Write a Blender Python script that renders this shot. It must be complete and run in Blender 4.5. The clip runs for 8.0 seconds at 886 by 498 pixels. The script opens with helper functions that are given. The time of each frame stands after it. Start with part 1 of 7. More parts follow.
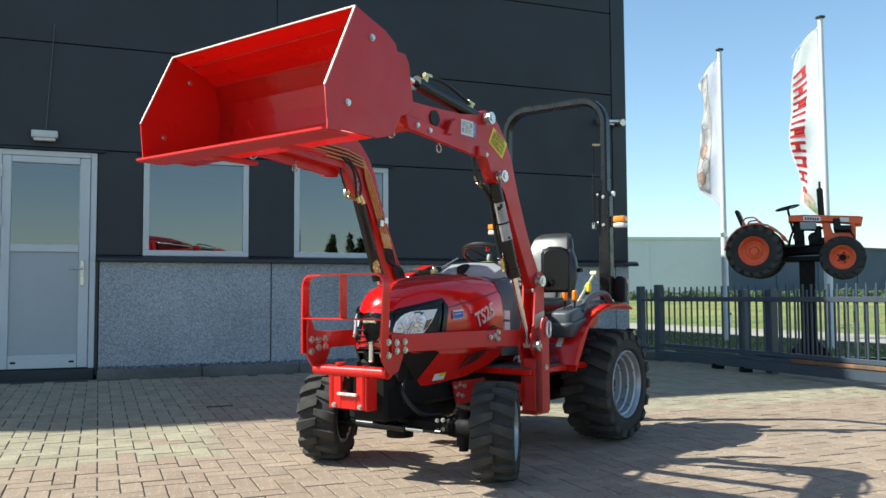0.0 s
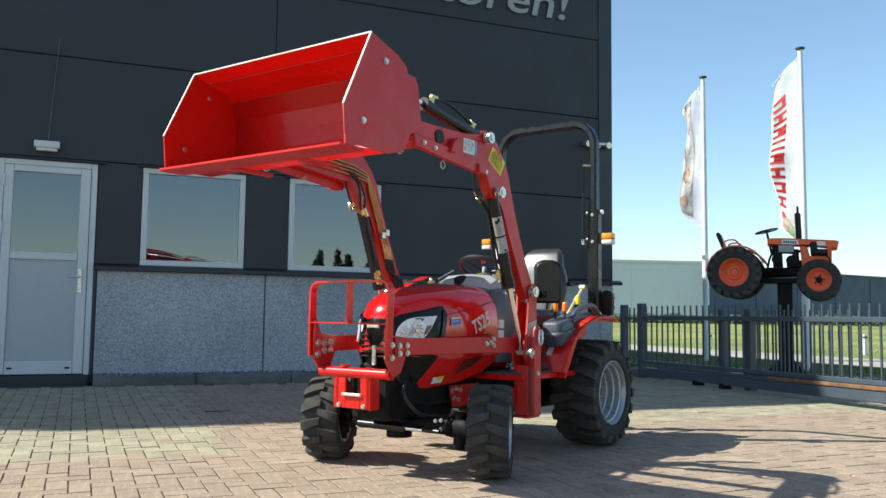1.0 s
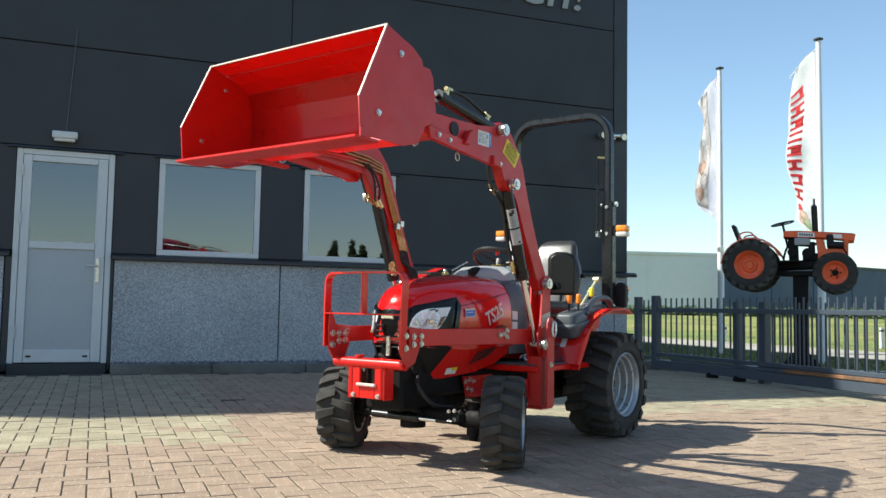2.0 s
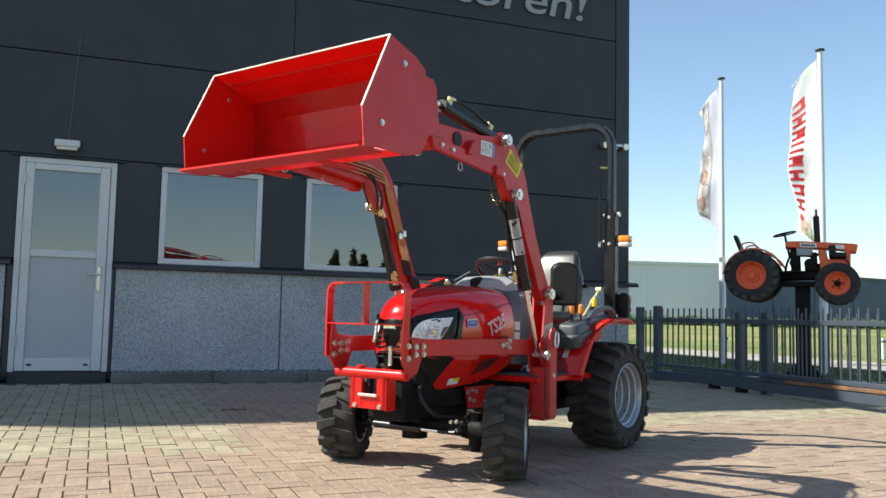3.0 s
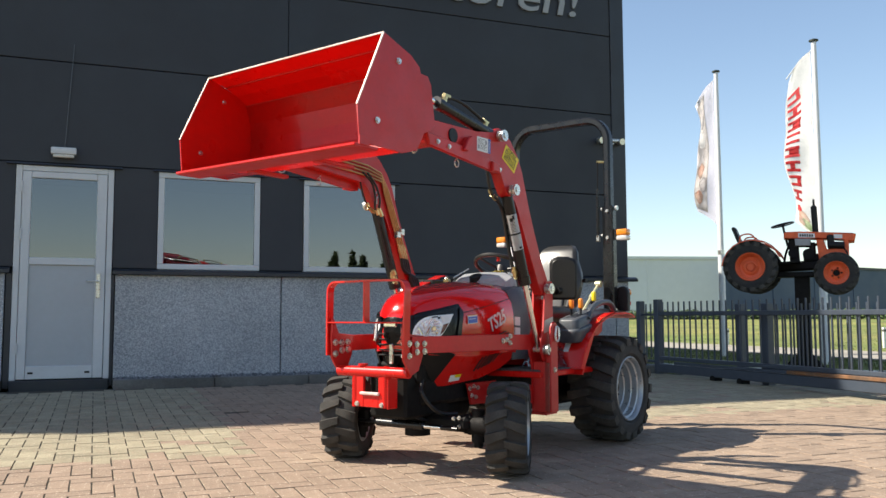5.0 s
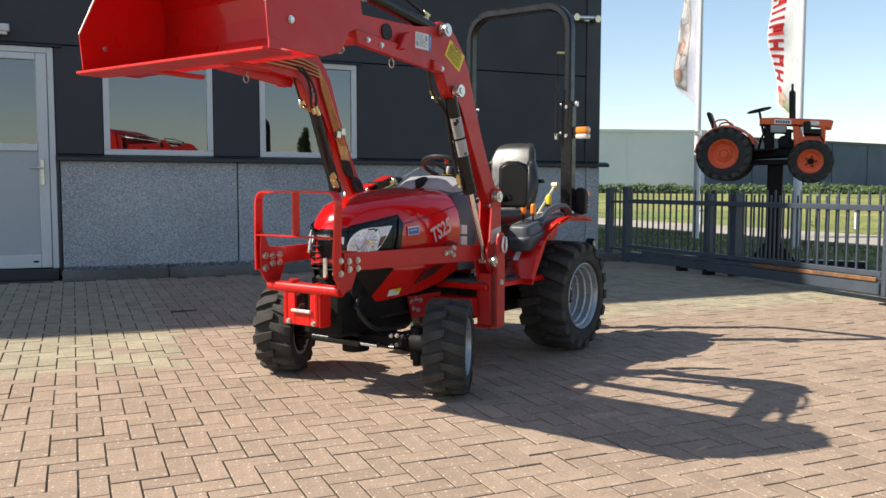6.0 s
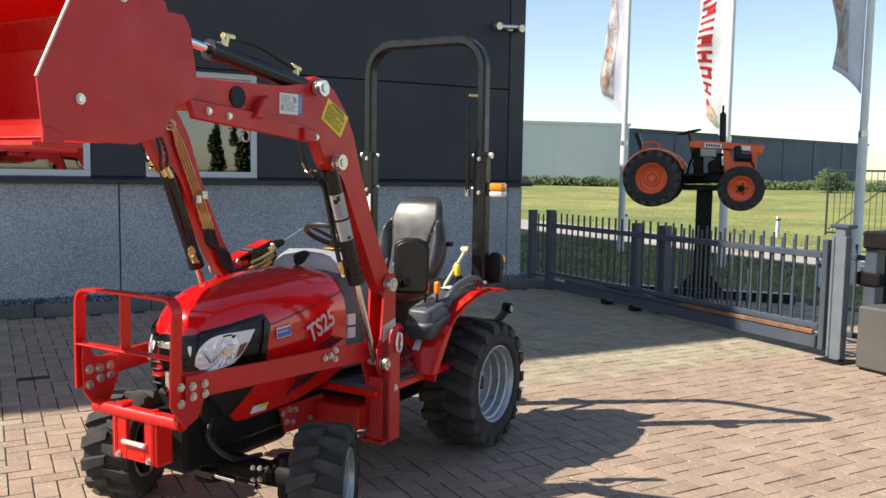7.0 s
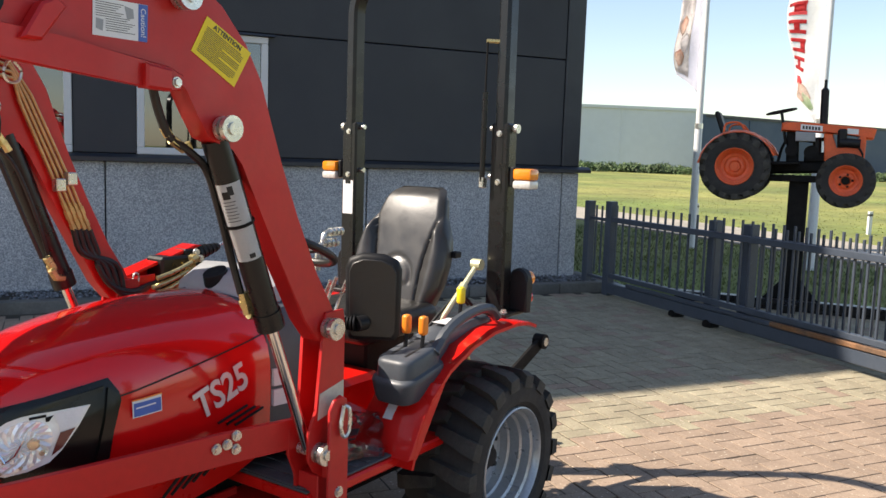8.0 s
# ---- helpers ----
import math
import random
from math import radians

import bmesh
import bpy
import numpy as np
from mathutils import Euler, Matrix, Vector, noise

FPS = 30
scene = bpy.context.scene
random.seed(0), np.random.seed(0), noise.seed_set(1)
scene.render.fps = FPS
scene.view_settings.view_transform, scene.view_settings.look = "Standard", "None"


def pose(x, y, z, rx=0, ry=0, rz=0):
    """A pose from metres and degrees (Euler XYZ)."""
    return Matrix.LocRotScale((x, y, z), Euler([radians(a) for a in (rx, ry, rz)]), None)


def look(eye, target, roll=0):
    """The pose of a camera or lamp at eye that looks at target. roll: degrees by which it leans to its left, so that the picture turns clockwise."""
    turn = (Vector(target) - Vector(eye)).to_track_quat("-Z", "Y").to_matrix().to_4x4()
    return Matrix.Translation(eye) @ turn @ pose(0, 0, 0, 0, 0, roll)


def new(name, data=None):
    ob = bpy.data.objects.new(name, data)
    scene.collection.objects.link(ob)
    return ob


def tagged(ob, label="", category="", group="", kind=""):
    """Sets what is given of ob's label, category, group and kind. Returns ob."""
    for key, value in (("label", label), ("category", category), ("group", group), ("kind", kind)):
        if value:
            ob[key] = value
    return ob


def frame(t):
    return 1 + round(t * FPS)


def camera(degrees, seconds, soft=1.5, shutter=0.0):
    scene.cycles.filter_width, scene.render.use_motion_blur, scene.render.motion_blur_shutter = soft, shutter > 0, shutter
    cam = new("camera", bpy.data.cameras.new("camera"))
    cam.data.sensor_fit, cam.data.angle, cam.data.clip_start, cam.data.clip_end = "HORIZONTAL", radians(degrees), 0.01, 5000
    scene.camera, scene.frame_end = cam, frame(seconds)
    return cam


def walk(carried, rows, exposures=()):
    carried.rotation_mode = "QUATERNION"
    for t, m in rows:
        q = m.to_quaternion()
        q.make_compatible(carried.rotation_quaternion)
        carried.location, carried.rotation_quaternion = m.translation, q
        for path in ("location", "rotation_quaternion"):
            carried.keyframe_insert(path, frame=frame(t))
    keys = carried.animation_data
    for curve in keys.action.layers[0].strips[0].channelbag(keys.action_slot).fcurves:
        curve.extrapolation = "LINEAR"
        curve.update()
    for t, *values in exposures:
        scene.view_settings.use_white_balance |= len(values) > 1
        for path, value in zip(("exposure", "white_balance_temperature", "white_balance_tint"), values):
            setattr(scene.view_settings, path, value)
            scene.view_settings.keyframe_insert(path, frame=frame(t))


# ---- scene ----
cam = camera(55.9, 8.0)
PATH = [
    (0, (1.696, 3.242, 0.801), (2.409, 5.107, 0.916), -0.3),
    (0.5, (1.606, 3.126, 0.728), (2.38, 4.964, 0.878), 0.7),
    (1, (1.52, 3.038, 0.739), (2.27, 4.885, 0.901), 0.7),
    (1.2, (1.509, 3.004, 0.724), (2.239, 4.862, 0.855), 0.5),
    (2.5, (1.514, 3.029, 0.75), (2.231, 4.89, 0.901), 1.2),
    (3, (1.508, 3.03, 0.747), (2.224, 4.89, 0.908), 1.2),
    (3.5, (1.513, 3.031, 0.752), (2.227, 4.893, 0.909), 1.3),
    (4, (1.508, 3.03, 0.749), (2.223, 4.891, 0.905), 1.3),
    (5.3, (1.511, 3.026, 0.728), (2.211, 4.893, 0.886), -1.1),
    (5.5, (1.592, 3.072, 0.758), (2.285, 4.946, 0.854), -1.5),
    (5.7, (1.69, 3.121, 0.782), (2.434, 4.977, 0.743), -0.7),
    (6, (1.813, 3.225, 0.93), (2.572, 5.069, 0.782), 0.1),
    (6.2, (1.867, 3.252, 1.104), (2.632, 5.084, 0.859), -1.6),
    (6.5, (1.967, 3.477, 1.242), (2.691, 5.327, 1.011), -2.2),
    (6.7, (2.053, 3.528, 1.265), (2.834, 5.365, 1.142), 0.9),
    (7, (2.299, 3.902, 1.352), (3.215, 5.671, 1.17), 0.9),
    (7.2, (2.416, 4.033, 1.32), (3.361, 5.792, 1.197), 0.8),
    (7.5, (2.693, 4.423, 1.349), (3.529, 6.23, 1.159), -0.2),
    (7.7, (2.838, 4.663, 1.328), (3.633, 6.494, 1.208), 2.6),
    (8, (3.122, 5.006, 1.343), (3.901, 6.834, 1.119), 1.9),
]
# seconds, stops, kelvin, tint
LIGHT = [
    (0, 0.90, 6150, -1),
    (1, 0.92, 6250, 0),
    (3, 0.92, 6520, 4),
    (4, 0.92, 6650, 6),
    (5.5, 0.87, 6950, 10),
    (6, 0.83, 6900, 10),
    (6.5, 0.85, 6820, 11),
    (7, 0.91, 6880, 11),
    (7.5, 0.93, 6950, 12),
    (8, 1.00, 7080, 13),
]
walk(cam, [(t, look(eye, target, roll)) for t, eye, target, roll in PATH], LIGHT)


# ---- world, sun ----
SUN = Vector((-0.965, 0.350, 1.0)).normalized()
world = bpy.data.worlds.new("sky")
scene.world = world
world.use_nodes = True
wn = world.node_tree
sky = wn.nodes.new("ShaderNodeTexSky")
sky.sky_type = "NISHITA"
sky.sun_disc = False
sky.sun_elevation = math.asin(SUN.z)
sky.sun_rotation = math.atan2(SUN.x, SUN.y)
sky.air_density, sky.dust_density, sky.ozone_density = 1.0, 0.5, 1.3
wn.links.new(sky.outputs[0], wn.nodes["Background"].inputs[0])
wn.nodes["Background"].inputs[1].default_value = 0.108
lamp = bpy.data.lights.new("sun", "SUN")
lamp.energy, lamp.angle, lamp.color = 4.6, radians(0.5), (1.0, 0.95, 0.87)
sun = new("sun", lamp)
sun.matrix_world = look(SUN * 60, (0, 0, 0))



# ---- materials ----
def mat(name, base, rough=0.5, metal=0.0, var=0.12, scale=6.0, bump=0.0, bscale=60.0, second=None, amount=0.35,
        rvar=0.08, coat=0.0, vary=0.0, island=False, speck=None, spec=0.5):
    """A procedural surface: base colour mottled at two scales, a second tone in patches, fine relief, uneven gloss."""
    m = bpy.data.materials.new(name)
    m.use_nodes = True
    nt = m.node_tree
    N, K = nt.nodes, nt.links
    b = N["Principled BSDF"]
    tc = N.new("ShaderNodeTexCoord")

    def noise_at(s, d=4.0):
        n = N.new("ShaderNodeTexNoise")
        n.inputs["Scale"].default_value = s
        n.inputs["Detail"].default_value = d
        K.new(tc.outputs["Object"], n.inputs["Vector"])
        return n.outputs["Fac"]

    def ramp(src, lo, hi):
        r = N.new("ShaderNodeMapRange")
        r.inputs["From Min"].default_value, r.inputs["From Max"].default_value = 0.3, 0.7
        r.inputs["To Min"].default_value, r.inputs["To Max"].default_value = lo, hi
        K.new(src, r.inputs["Value"])
        return r.outputs["Result"]

    def times(a, c):
        q = N.new("ShaderNodeMath")
        q.operation = "MULTIPLY"
        K.new(a, q.inputs[0])
        K.new(c, q.inputs[1])
        return q.outputs[0]

    big, fine = noise_at(scale), noise_at(scale * 9.0)
    gain = times(ramp(big, 1 - var, 1 + var), ramp(fine, 1 - var * 0.7, 1 + var * 0.7))
    if vary:
        if island:
            src = N.new("ShaderNodeNewGeometry").outputs["Random Per Island"]
        else:
            src = N.new("ShaderNodeObjectInfo").outputs["Random"]
        r = N.new("ShaderNodeMapRange")
        r.inputs["To Min"].default_value, r.inputs["To Max"].default_value = 1 - vary, 1 + vary
        K.new(src, r.inputs["Value"])
        gain = times(gain, r.outputs["Result"])
    colour = N.new("ShaderNodeMix")
    colour.data_type = "RGBA"
    colour.inputs["A"].default_value = (*base, 1)
    colour.inputs["B"].default_value = (*(second or base), 1)
    if second:
        K.new(ramp(noise_at(scale * 0.37, 6.0), 0.0, amount * 2), colour.inputs["Factor"])
    mix = N.new("ShaderNodeVectorMath")
    mix.operation = "SCALE"
    K.new(colour.outputs["Result"], mix.inputs[0])
    K.new(gain, mix.inputs["Scale"])
    out = mix.outputs[0]
    if speck:
        # scattered pale and dark grains
        for seed_, cell, share, tone in speck:
            v = N.new("ShaderNodeTexVoronoi")
            v.inputs["Scale"].default_value = cell
            sh = N.new("ShaderNodeVectorMath")
            sh.inputs[1].default_value = (seed_, seed_ * 2, 0)
            K.new(tc.outputs["Object"], sh.inputs[0])
            K.new(sh.outputs[0], v.inputs["Vector"])
            sep = N.new("ShaderNodeSeparateColor")
            K.new(v.outputs["Color"], sep.inputs[0])
            gt = N.new("ShaderNodeMath")
            gt.operation = "GREATER_THAN"
            gt.inputs[1].default_value = 1 - share
            K.new(sep.outputs[0], gt.inputs[0])
            lt = N.new("ShaderNodeMath")
            lt.operation = "LESS_THAN"
            lt.inputs[1].default_value = 0.42
            K.new(v.outputs["Distance"], lt.inputs[0])
            sm = N.new("ShaderNodeMix")
            sm.data_type = "RGBA"
            K.new(times(gt.outputs[0], lt.outputs[0]), sm.inputs["Factor"])
            K.new(out, sm.inputs["A"])
            sm.inputs["B"].default_value = (*tone, 1)
            out = sm.outputs["Result"]
    K.new(out, b.inputs["Base Color"])
    K.new(ramp(noise_at(scale * 2.3), max(0.02, rough - rvar), min(1.0, rough + rvar)), b.inputs["Roughness"])
    b.inputs["Metallic"].default_value = metal
    b.inputs["Specular IOR Level"].default_value = spec
    if coat:
        b.inputs["Coat Weight"].default_value, b.inputs["Coat Roughness"].default_value = coat, 0.06
    if bump:
        u = N.new("ShaderNodeBump")
        u.inputs["Strength"].default_value, u.inputs["Distance"].default_value = bump, 0.004
        K.new(noise_at(bscale, 3.0), u.inputs["Height"])
        K.new(u.outputs[0], b.inputs["Normal"])
    return m


def speckled(name, dark, mid, light, scale, rough=0.85, bump=0.5):
    """Exposed-aggregate concrete: pebbles of several greys by cells."""
    m = bpy.data.materials.new(name)
    m.use_nodes = True
    nt = m.node_tree
    N, K = nt.nodes, nt.links
    b = N["Principled BSDF"]
    tc = N.new("ShaderNodeTexCoord")
    v = N.new("ShaderNodeTexVoronoi")
    v.inputs["Scale"].default_value = scale
    K.new(tc.outputs["Object"], v.inputs["Vector"])
    sep = N.new("ShaderNodeSeparateColor")
    K.new(v.outputs["Color"], sep.inputs[0])
    r = N.new("ShaderNodeValToRGB")
    e = r.color_ramp.elements
    e[0].position, e[0].color = 0.08, (*dark, 1)
    e[1].position, e[1].color = 0.95, (*light, 1)
    x = e.new(0.5)
    x.color = (*mid, 1)
    K.new(sep.outputs[0], r.inputs[0])
    n = N.new("ShaderNodeTexNoise")
    n.inputs["Scale"].default_value = 1.3
    K.new(tc.outputs["Object"], n.inputs["Vector"])
    mr = N.new("ShaderNodeMapRange")
    mr.inputs["From Min"].default_value, mr.inputs["From Max"].default_value = 0.3, 0.7
    mr.inputs["To Min"].default_value, mr.inputs["To Max"].default_value = 0.88, 1.1
    K.new(n.outputs["Fac"], mr.inputs["Value"])
    s = N.new("ShaderNodeVectorMath")
    s.operation = "SCALE"
    K.new(r.outputs[0], s.inputs[0])
    K.new(mr.outputs[0], s.inputs["Scale"])
    K.new(s.outputs[0], b.inputs["Base Color"])
    b.inputs["Roughness"].default_value = rough
    u = N.new("ShaderNodeBump")
    u.inputs["Strength"].default_value, u.inputs["Distance"].default_value = bump, 0.004
    u.invert = True
    K.new(v.outputs["Distance"], u.inputs["Height"])
    K.new(u.outputs[0], b.inputs["Normal"])
    return m


def glass(name, tint=(0.6, 0.66, 0.7), ior=1.9, rough=0.0):
    """A window pane: clear tinted body under a Fresnel reflection."""
    m = bpy.data.materials.new(name)
    m.use_nodes = True
    nt = m.node_tree
    N, K = nt.nodes, nt.links
    N.remove(N["Principled BSDF"])
    t, g, f, x = (N.new("ShaderNodeBsdfTransparent"), N.new("ShaderNodeBsdfGlossy"), N.new("ShaderNodeFresnel"), N.new("ShaderNodeMixShader"))
    t.inputs[0].default_value = (*tint, 1)
    g.inputs["Roughness"].default_value = rough
    f.inputs[0].default_value = ior
    K.new(f.outputs[0], x.inputs[0])
    K.new(t.outputs[0], x.inputs[1])
    K.new(g.outputs[0], x.inputs[2])
    K.new(x.outputs[0], N["Material Output"].inputs[0])
    return m


def cloth_mat(name, base, var=0.05, scale=3.0, second=None):
    """Thin woven cloth that lets light through."""
    m = mat(name, base, 0.8, var=var, scale=scale, second=second, amount=0.5)
    N, K = m.node_tree.nodes, m.node_tree.links
    b = N["Principled BSDF"]
    t, x = N.new("ShaderNodeBsdfTranslucent"), N.new("ShaderNodeMixShader")
    x.inputs[0].default_value = 0.42
    K.new(b.inputs["Base Color"].links[0].from_socket, t.inputs[0])
    K.new(b.outputs[0], x.inputs[1])
    K.new(t.outputs[0], x.inputs[2])
    K.new(x.outputs[0], N["Material Output"].inputs[0])
    return m


RED = mat("red paint", (0.64, 0.010, 0.007), 0.32, var=0.05, scale=3.0, bump=0.03, bscale=220, coat=0.3, spec=0.25, second=(0.58, 0.009, 0.006), amount=0.25)
RED_GLOSS = mat("red bonnet paint", (0.62, 0.006, 0.007), 0.16, var=0.03, scale=2.0, coat=0.7, spec=0.35, rvar=0.03)
RED_FLAT = mat("darker red frame and bucket paint", (0.53, 0.011, 0.010), 0.42, var=0.07, scale=5.0, bump=0.05, bscale=160, second=(0.41, 0.011, 0.010), amount=0.3)
BLACK = mat("black plastic", (0.008, 0.008, 0.009), 0.5, var=0.15, scale=12, bump=0.08, bscale=300, spec=0.3)
BLACK_PAINT = mat("black enamel", (0.008, 0.008, 0.0085), 0.3, var=0.1, scale=8, spec=0.4)
IRON = mat("dark cast iron", (0.007, 0.007, 0.007), 0.62, var=0.25, scale=14, bump=0.25, bscale=120, second=(0.013, 0.010, 0.009), amount=0.3, spec=0.15)
RUBBER = mat("tyre rubber", (0.017, 0.0165, 0.016), 0.82, var=0.2, scale=9, bump=0.2, bscale=140, second=(0.05, 0.045, 0.04), amount=0.28)
TREAD = mat("dusty tread rubber", (0.056, 0.051, 0.042), 0.85, var=0.25, scale=14, bump=0.25, bscale=160, second=(0.030, 0.028, 0.025), amount=0.5, vary=0.12)
HOSE = mat("hydraulic hose", (0.010, 0.010, 0.010), 0.5, var=0.15, scale=30)
RIM = mat("silver wheel paint", (0.40, 0.42, 0.44), 0.33, metal=0.5, var=0.10, scale=10, bump=0.05, bscale=200)
ZINC = mat("zinc plated steel", (0.62, 0.61, 0.57), 0.3, metal=0.85, var=0.1, scale=40)
CHROME = mat("chromed rod", (0.75, 0.75, 0.76), 0.12, metal=1.0, var=0.02, scale=20)
BRASS = mat("passivated fitting", (0.62, 0.50, 0.24), 0.32, metal=0.85, var=0.12, scale=50)
PIPE = mat("yellow passivated pipe", (0.50, 0.32, 0.14), 0.35, metal=0.7, var=0.15, scale=25)
OLIVE = mat("pale passivated steel", (0.62, 0.60, 0.38), 0.4, metal=0.5, var=0.1, scale=30)
GREY_PLASTIC = mat("dark grey plastic", (0.060, 0.068, 0.080), 0.45, var=0.08, scale=10, bump=0.1, bscale=350)
LIGHT_PLASTIC = mat("light grey cowl plastic", (0.29, 0.30, 0.31), 0.42, var=0.05, scale=8, bump=0.06, bscale=300)
VINYL = mat("grey vinyl", (0.034, 0.033, 0.032), 0.37, var=0.05, scale=7, bump=0.07, bscale=260)
VINYL_DARK = mat("black vinyl", (0.016, 0.015, 0.014), 0.42, var=0.1, scale=12, bump=0.15, bscale=260)
PLATE = mat("footplate rubber", (0.075, 0.078, 0.082), 0.6, var=0.15, scale=18, bump=0.3, bscale=90)
ORANGE = mat("orange plastic", (0.85, 0.24, 0.02), 0.4, var=0.04)
YELLOW = mat("yellow plastic", (0.80, 0.62, 0.02), 0.4, var=0.04)
AMBER = mat("amber lens", (0.80, 0.25, 0.015), 0.15, var=0.06, scale=60, coat=0.5)
CLEAR = mat("clear ribbed lens", (0.62, 0.60, 0.55), 0.14, var=0.1, scale=80, bump=0.3, bscale=400, coat=0.5)
REFLECTOR = mat("headlight reflector", (0.84, 0.85, 0.86), 0.18, metal=0.15, var=0.05, scale=30, bump=0.4, bscale=35)
FACET = mat("faceted bowl", (0.95, 0.95, 0.95), 0.10, metal=0.35, var=0.06, scale=60, bump=0.5, bscale=45, second=(0.66, 0.66, 0.66), amount=0.3)
# colour of the red reflection inside the headlight
WEDGE_RED = mat("dark red lamp reflection", (0.11, 0.022, 0.020), 0.2, coat=0.5)
AMBER_GLOW = mat("amber bulb and glow", (0.78, 0.60, 0.38), 0.2, metal=0.5, var=0.1, scale=60)
MASK = mat("black gloss mask", (0.004, 0.004, 0.0045), 0.22, var=0.1, scale=8, spec=0.35)
PILLAR = mat("grey-blue pillar paint", (0.13, 0.148, 0.17), 0.5, var=0.12, scale=6, second=(0.13, 0.15, 0.17), amount=0.4)
# worn cut edge, with the sun's brightness put into its warm white
EDGE = mat("worn sunlit sheet edge", (0.80, 0.72, 0.62), 0.5, metal=0.2, var=0.15, scale=30, second=(0.6, 0.30, 0.24), amount=0.3)
WORN = mat("worn red step", (0.45, 0.05, 0.03), 0.3, var=0.1, scale=20, bump=0.3, bscale=120, second=(0.72, 0.66, 0.6), amount=0.5)
PAPER = mat("yellowed sticker", (0.55, 0.50, 0.42), 0.6, var=0.1, scale=30, second=(0.42, 0.36, 0.3), amount=0.4)
RED_LENS = mat("red lens", (0.45, 0.008, 0.008), 0.15, var=0.06, coat=0.5)
STICKER_WHITE = mat("white sticker", (0.72, 0.72, 0.72), 0.45, var=0.04, scale=20)
STICKER_YELLOW = mat("yellow sticker", (0.80, 0.60, 0.01), 0.45, var=0.04, scale=20)
STICKER_BLUE = mat("blue print", (0.05, 0.12, 0.42), 0.45, var=0.06, scale=30)
INK = mat("dark print", (0.05, 0.05, 0.05), 0.6, var=0.1, scale=40)
DECAL = mat("silver decal", (0.66, 0.66, 0.67), 0.35, metal=0.3, var=0.03)
CLADDING = mat("anthracite cladding", (0.030, 0.033, 0.041), 0.5, var=0.05, scale=0.9, bump=0.05, bscale=400, second=(0.036, 0.038, 0.045), amount=0.4, spec=0.35)
TRIM = mat("anthracite trim", (0.022, 0.025, 0.032), 0.45, var=0.08, scale=2.0)
PEBBLE = speckled("exposed aggregate", (0.23, 0.24, 0.258), (0.345, 0.357, 0.375), (0.54, 0.55, 0.56), 125.0)
KERB = mat("kerb concrete", (0.155, 0.148, 0.135), 0.9, var=0.15, scale=5, bump=0.4, bscale=90, second=(0.10, 0.095, 0.083), amount=0.5, vary=0.08)
GRAVEL = mat("dark gravel", (0.14, 0.145, 0.155), 0.9, var=0.2, scale=30, vary=0.6, island=True)
FRAME = mat("light grey aluminium", (0.56, 0.57, 0.58), 0.4, var=0.03, scale=4)
DOOR_PANEL = mat("grey door panel", (0.40, 0.42, 0.44), 0.45, var=0.03, scale=2)
GLASS = glass("window glass", (0.30, 0.36, 0.43), 2.6)
ROOM = mat("dim interior", (0.16, 0.16, 0.16), 0.9, var=0.1, scale=2)
GRAINS = ((1.0, 120.0, 0.10, (0.43, 0.33, 0.24)), (5.0, 85.0, 0.035, (0.52, 0.44, 0.34)), (9.0, 130.0, 0.12, (0.22, 0.15, 0.10)))
PAVER = mat("brown concrete paver", (0.318, 0.234, 0.170), 0.88, var=0.12, scale=7, bump=0.6, bscale=130, second=(0.272, 0.198, 0.144), amount=0.45, vary=0.10, island=True, speck=GRAINS)
PAVER_ONE = mat("brown concrete paver piece", (0.318, 0.234, 0.170), 0.88, var=0.12, scale=7, bump=0.6, bscale=130, second=(0.272, 0.198, 0.144), amount=0.45, vary=0.10, speck=GRAINS)
PAVER_OLD = mat("mossy beige paver", (0.330, 0.292, 0.200), 0.88, var=0.14, scale=7, bump=0.6, bscale=130, second=(0.282, 0.244, 0.166), amount=0.5, vary=0.10, island=True, speck=GRAINS)
SAND = mat("jointing sand", (0.030, 0.024, 0.018), 0.95, var=0.3, scale=20, bump=0.5, bscale=120, second=(0.050, 0.044, 0.028), amount=0.4)
GRASS = mat("mown grass", (0.118, 0.158, 0.030), 0.9, var=0.3, scale=0.35, bump=0.8, bscale=40, second=(0.225, 0.215, 0.056), amount=0.55)
BLADE = mat("grass blades", (0.085, 0.125, 0.026), 0.75, var=0.25, scale=0.5, second=(0.17, 0.165, 0.05), amount=0.4, vary=0.25, island=True)
TUFT = mat("field tufts", (0.135, 0.165, 0.034), 0.8, var=0.3, scale=0.2, second=(0.24, 0.22, 0.062), amount=0.5, vary=0.14, island=True)
LEAF = mat("hedge leaves", (0.050, 0.085, 0.022), 0.7, var=0.3, scale=0.6, vary=0.35, island=True)
BARK = mat("bark", (0.09, 0.07, 0.05), 0.9, var=0.3, scale=8, bump=0.5, bscale=60)
ROAD = mat("pale gravel road", (0.335, 0.300, 0.250), 0.95, var=0.15, scale=0.8, bump=0.4, bscale=50, second=(0.27, 0.245, 0.205), amount=0.4)
GATE = mat("blue-grey gate paint", (0.050, 0.063, 0.085), 0.42, var=0.1, scale=5, second=(0.062, 0.075, 0.095), amount=0.4)
RUST = mat("rusty rail", (0.22, 0.095, 0.035), 0.8, var=0.35, scale=14, bump=0.3, bscale=80, second=(0.10, 0.07, 0.05), amount=0.5)
CABINET = mat("grey-brown cabinet", (0.085, 0.082, 0.076), 0.5, var=0.06, scale=4)
WHITE = mat("white pole", (0.70, 0.71, 0.72), 0.4, var=0.05, scale=3)
FLAG = cloth_mat("white flag cloth", (0.93, 0.93, 0.93))
FLAG_RED = cloth_mat("red flag print", (0.85, 0.13, 0.14))
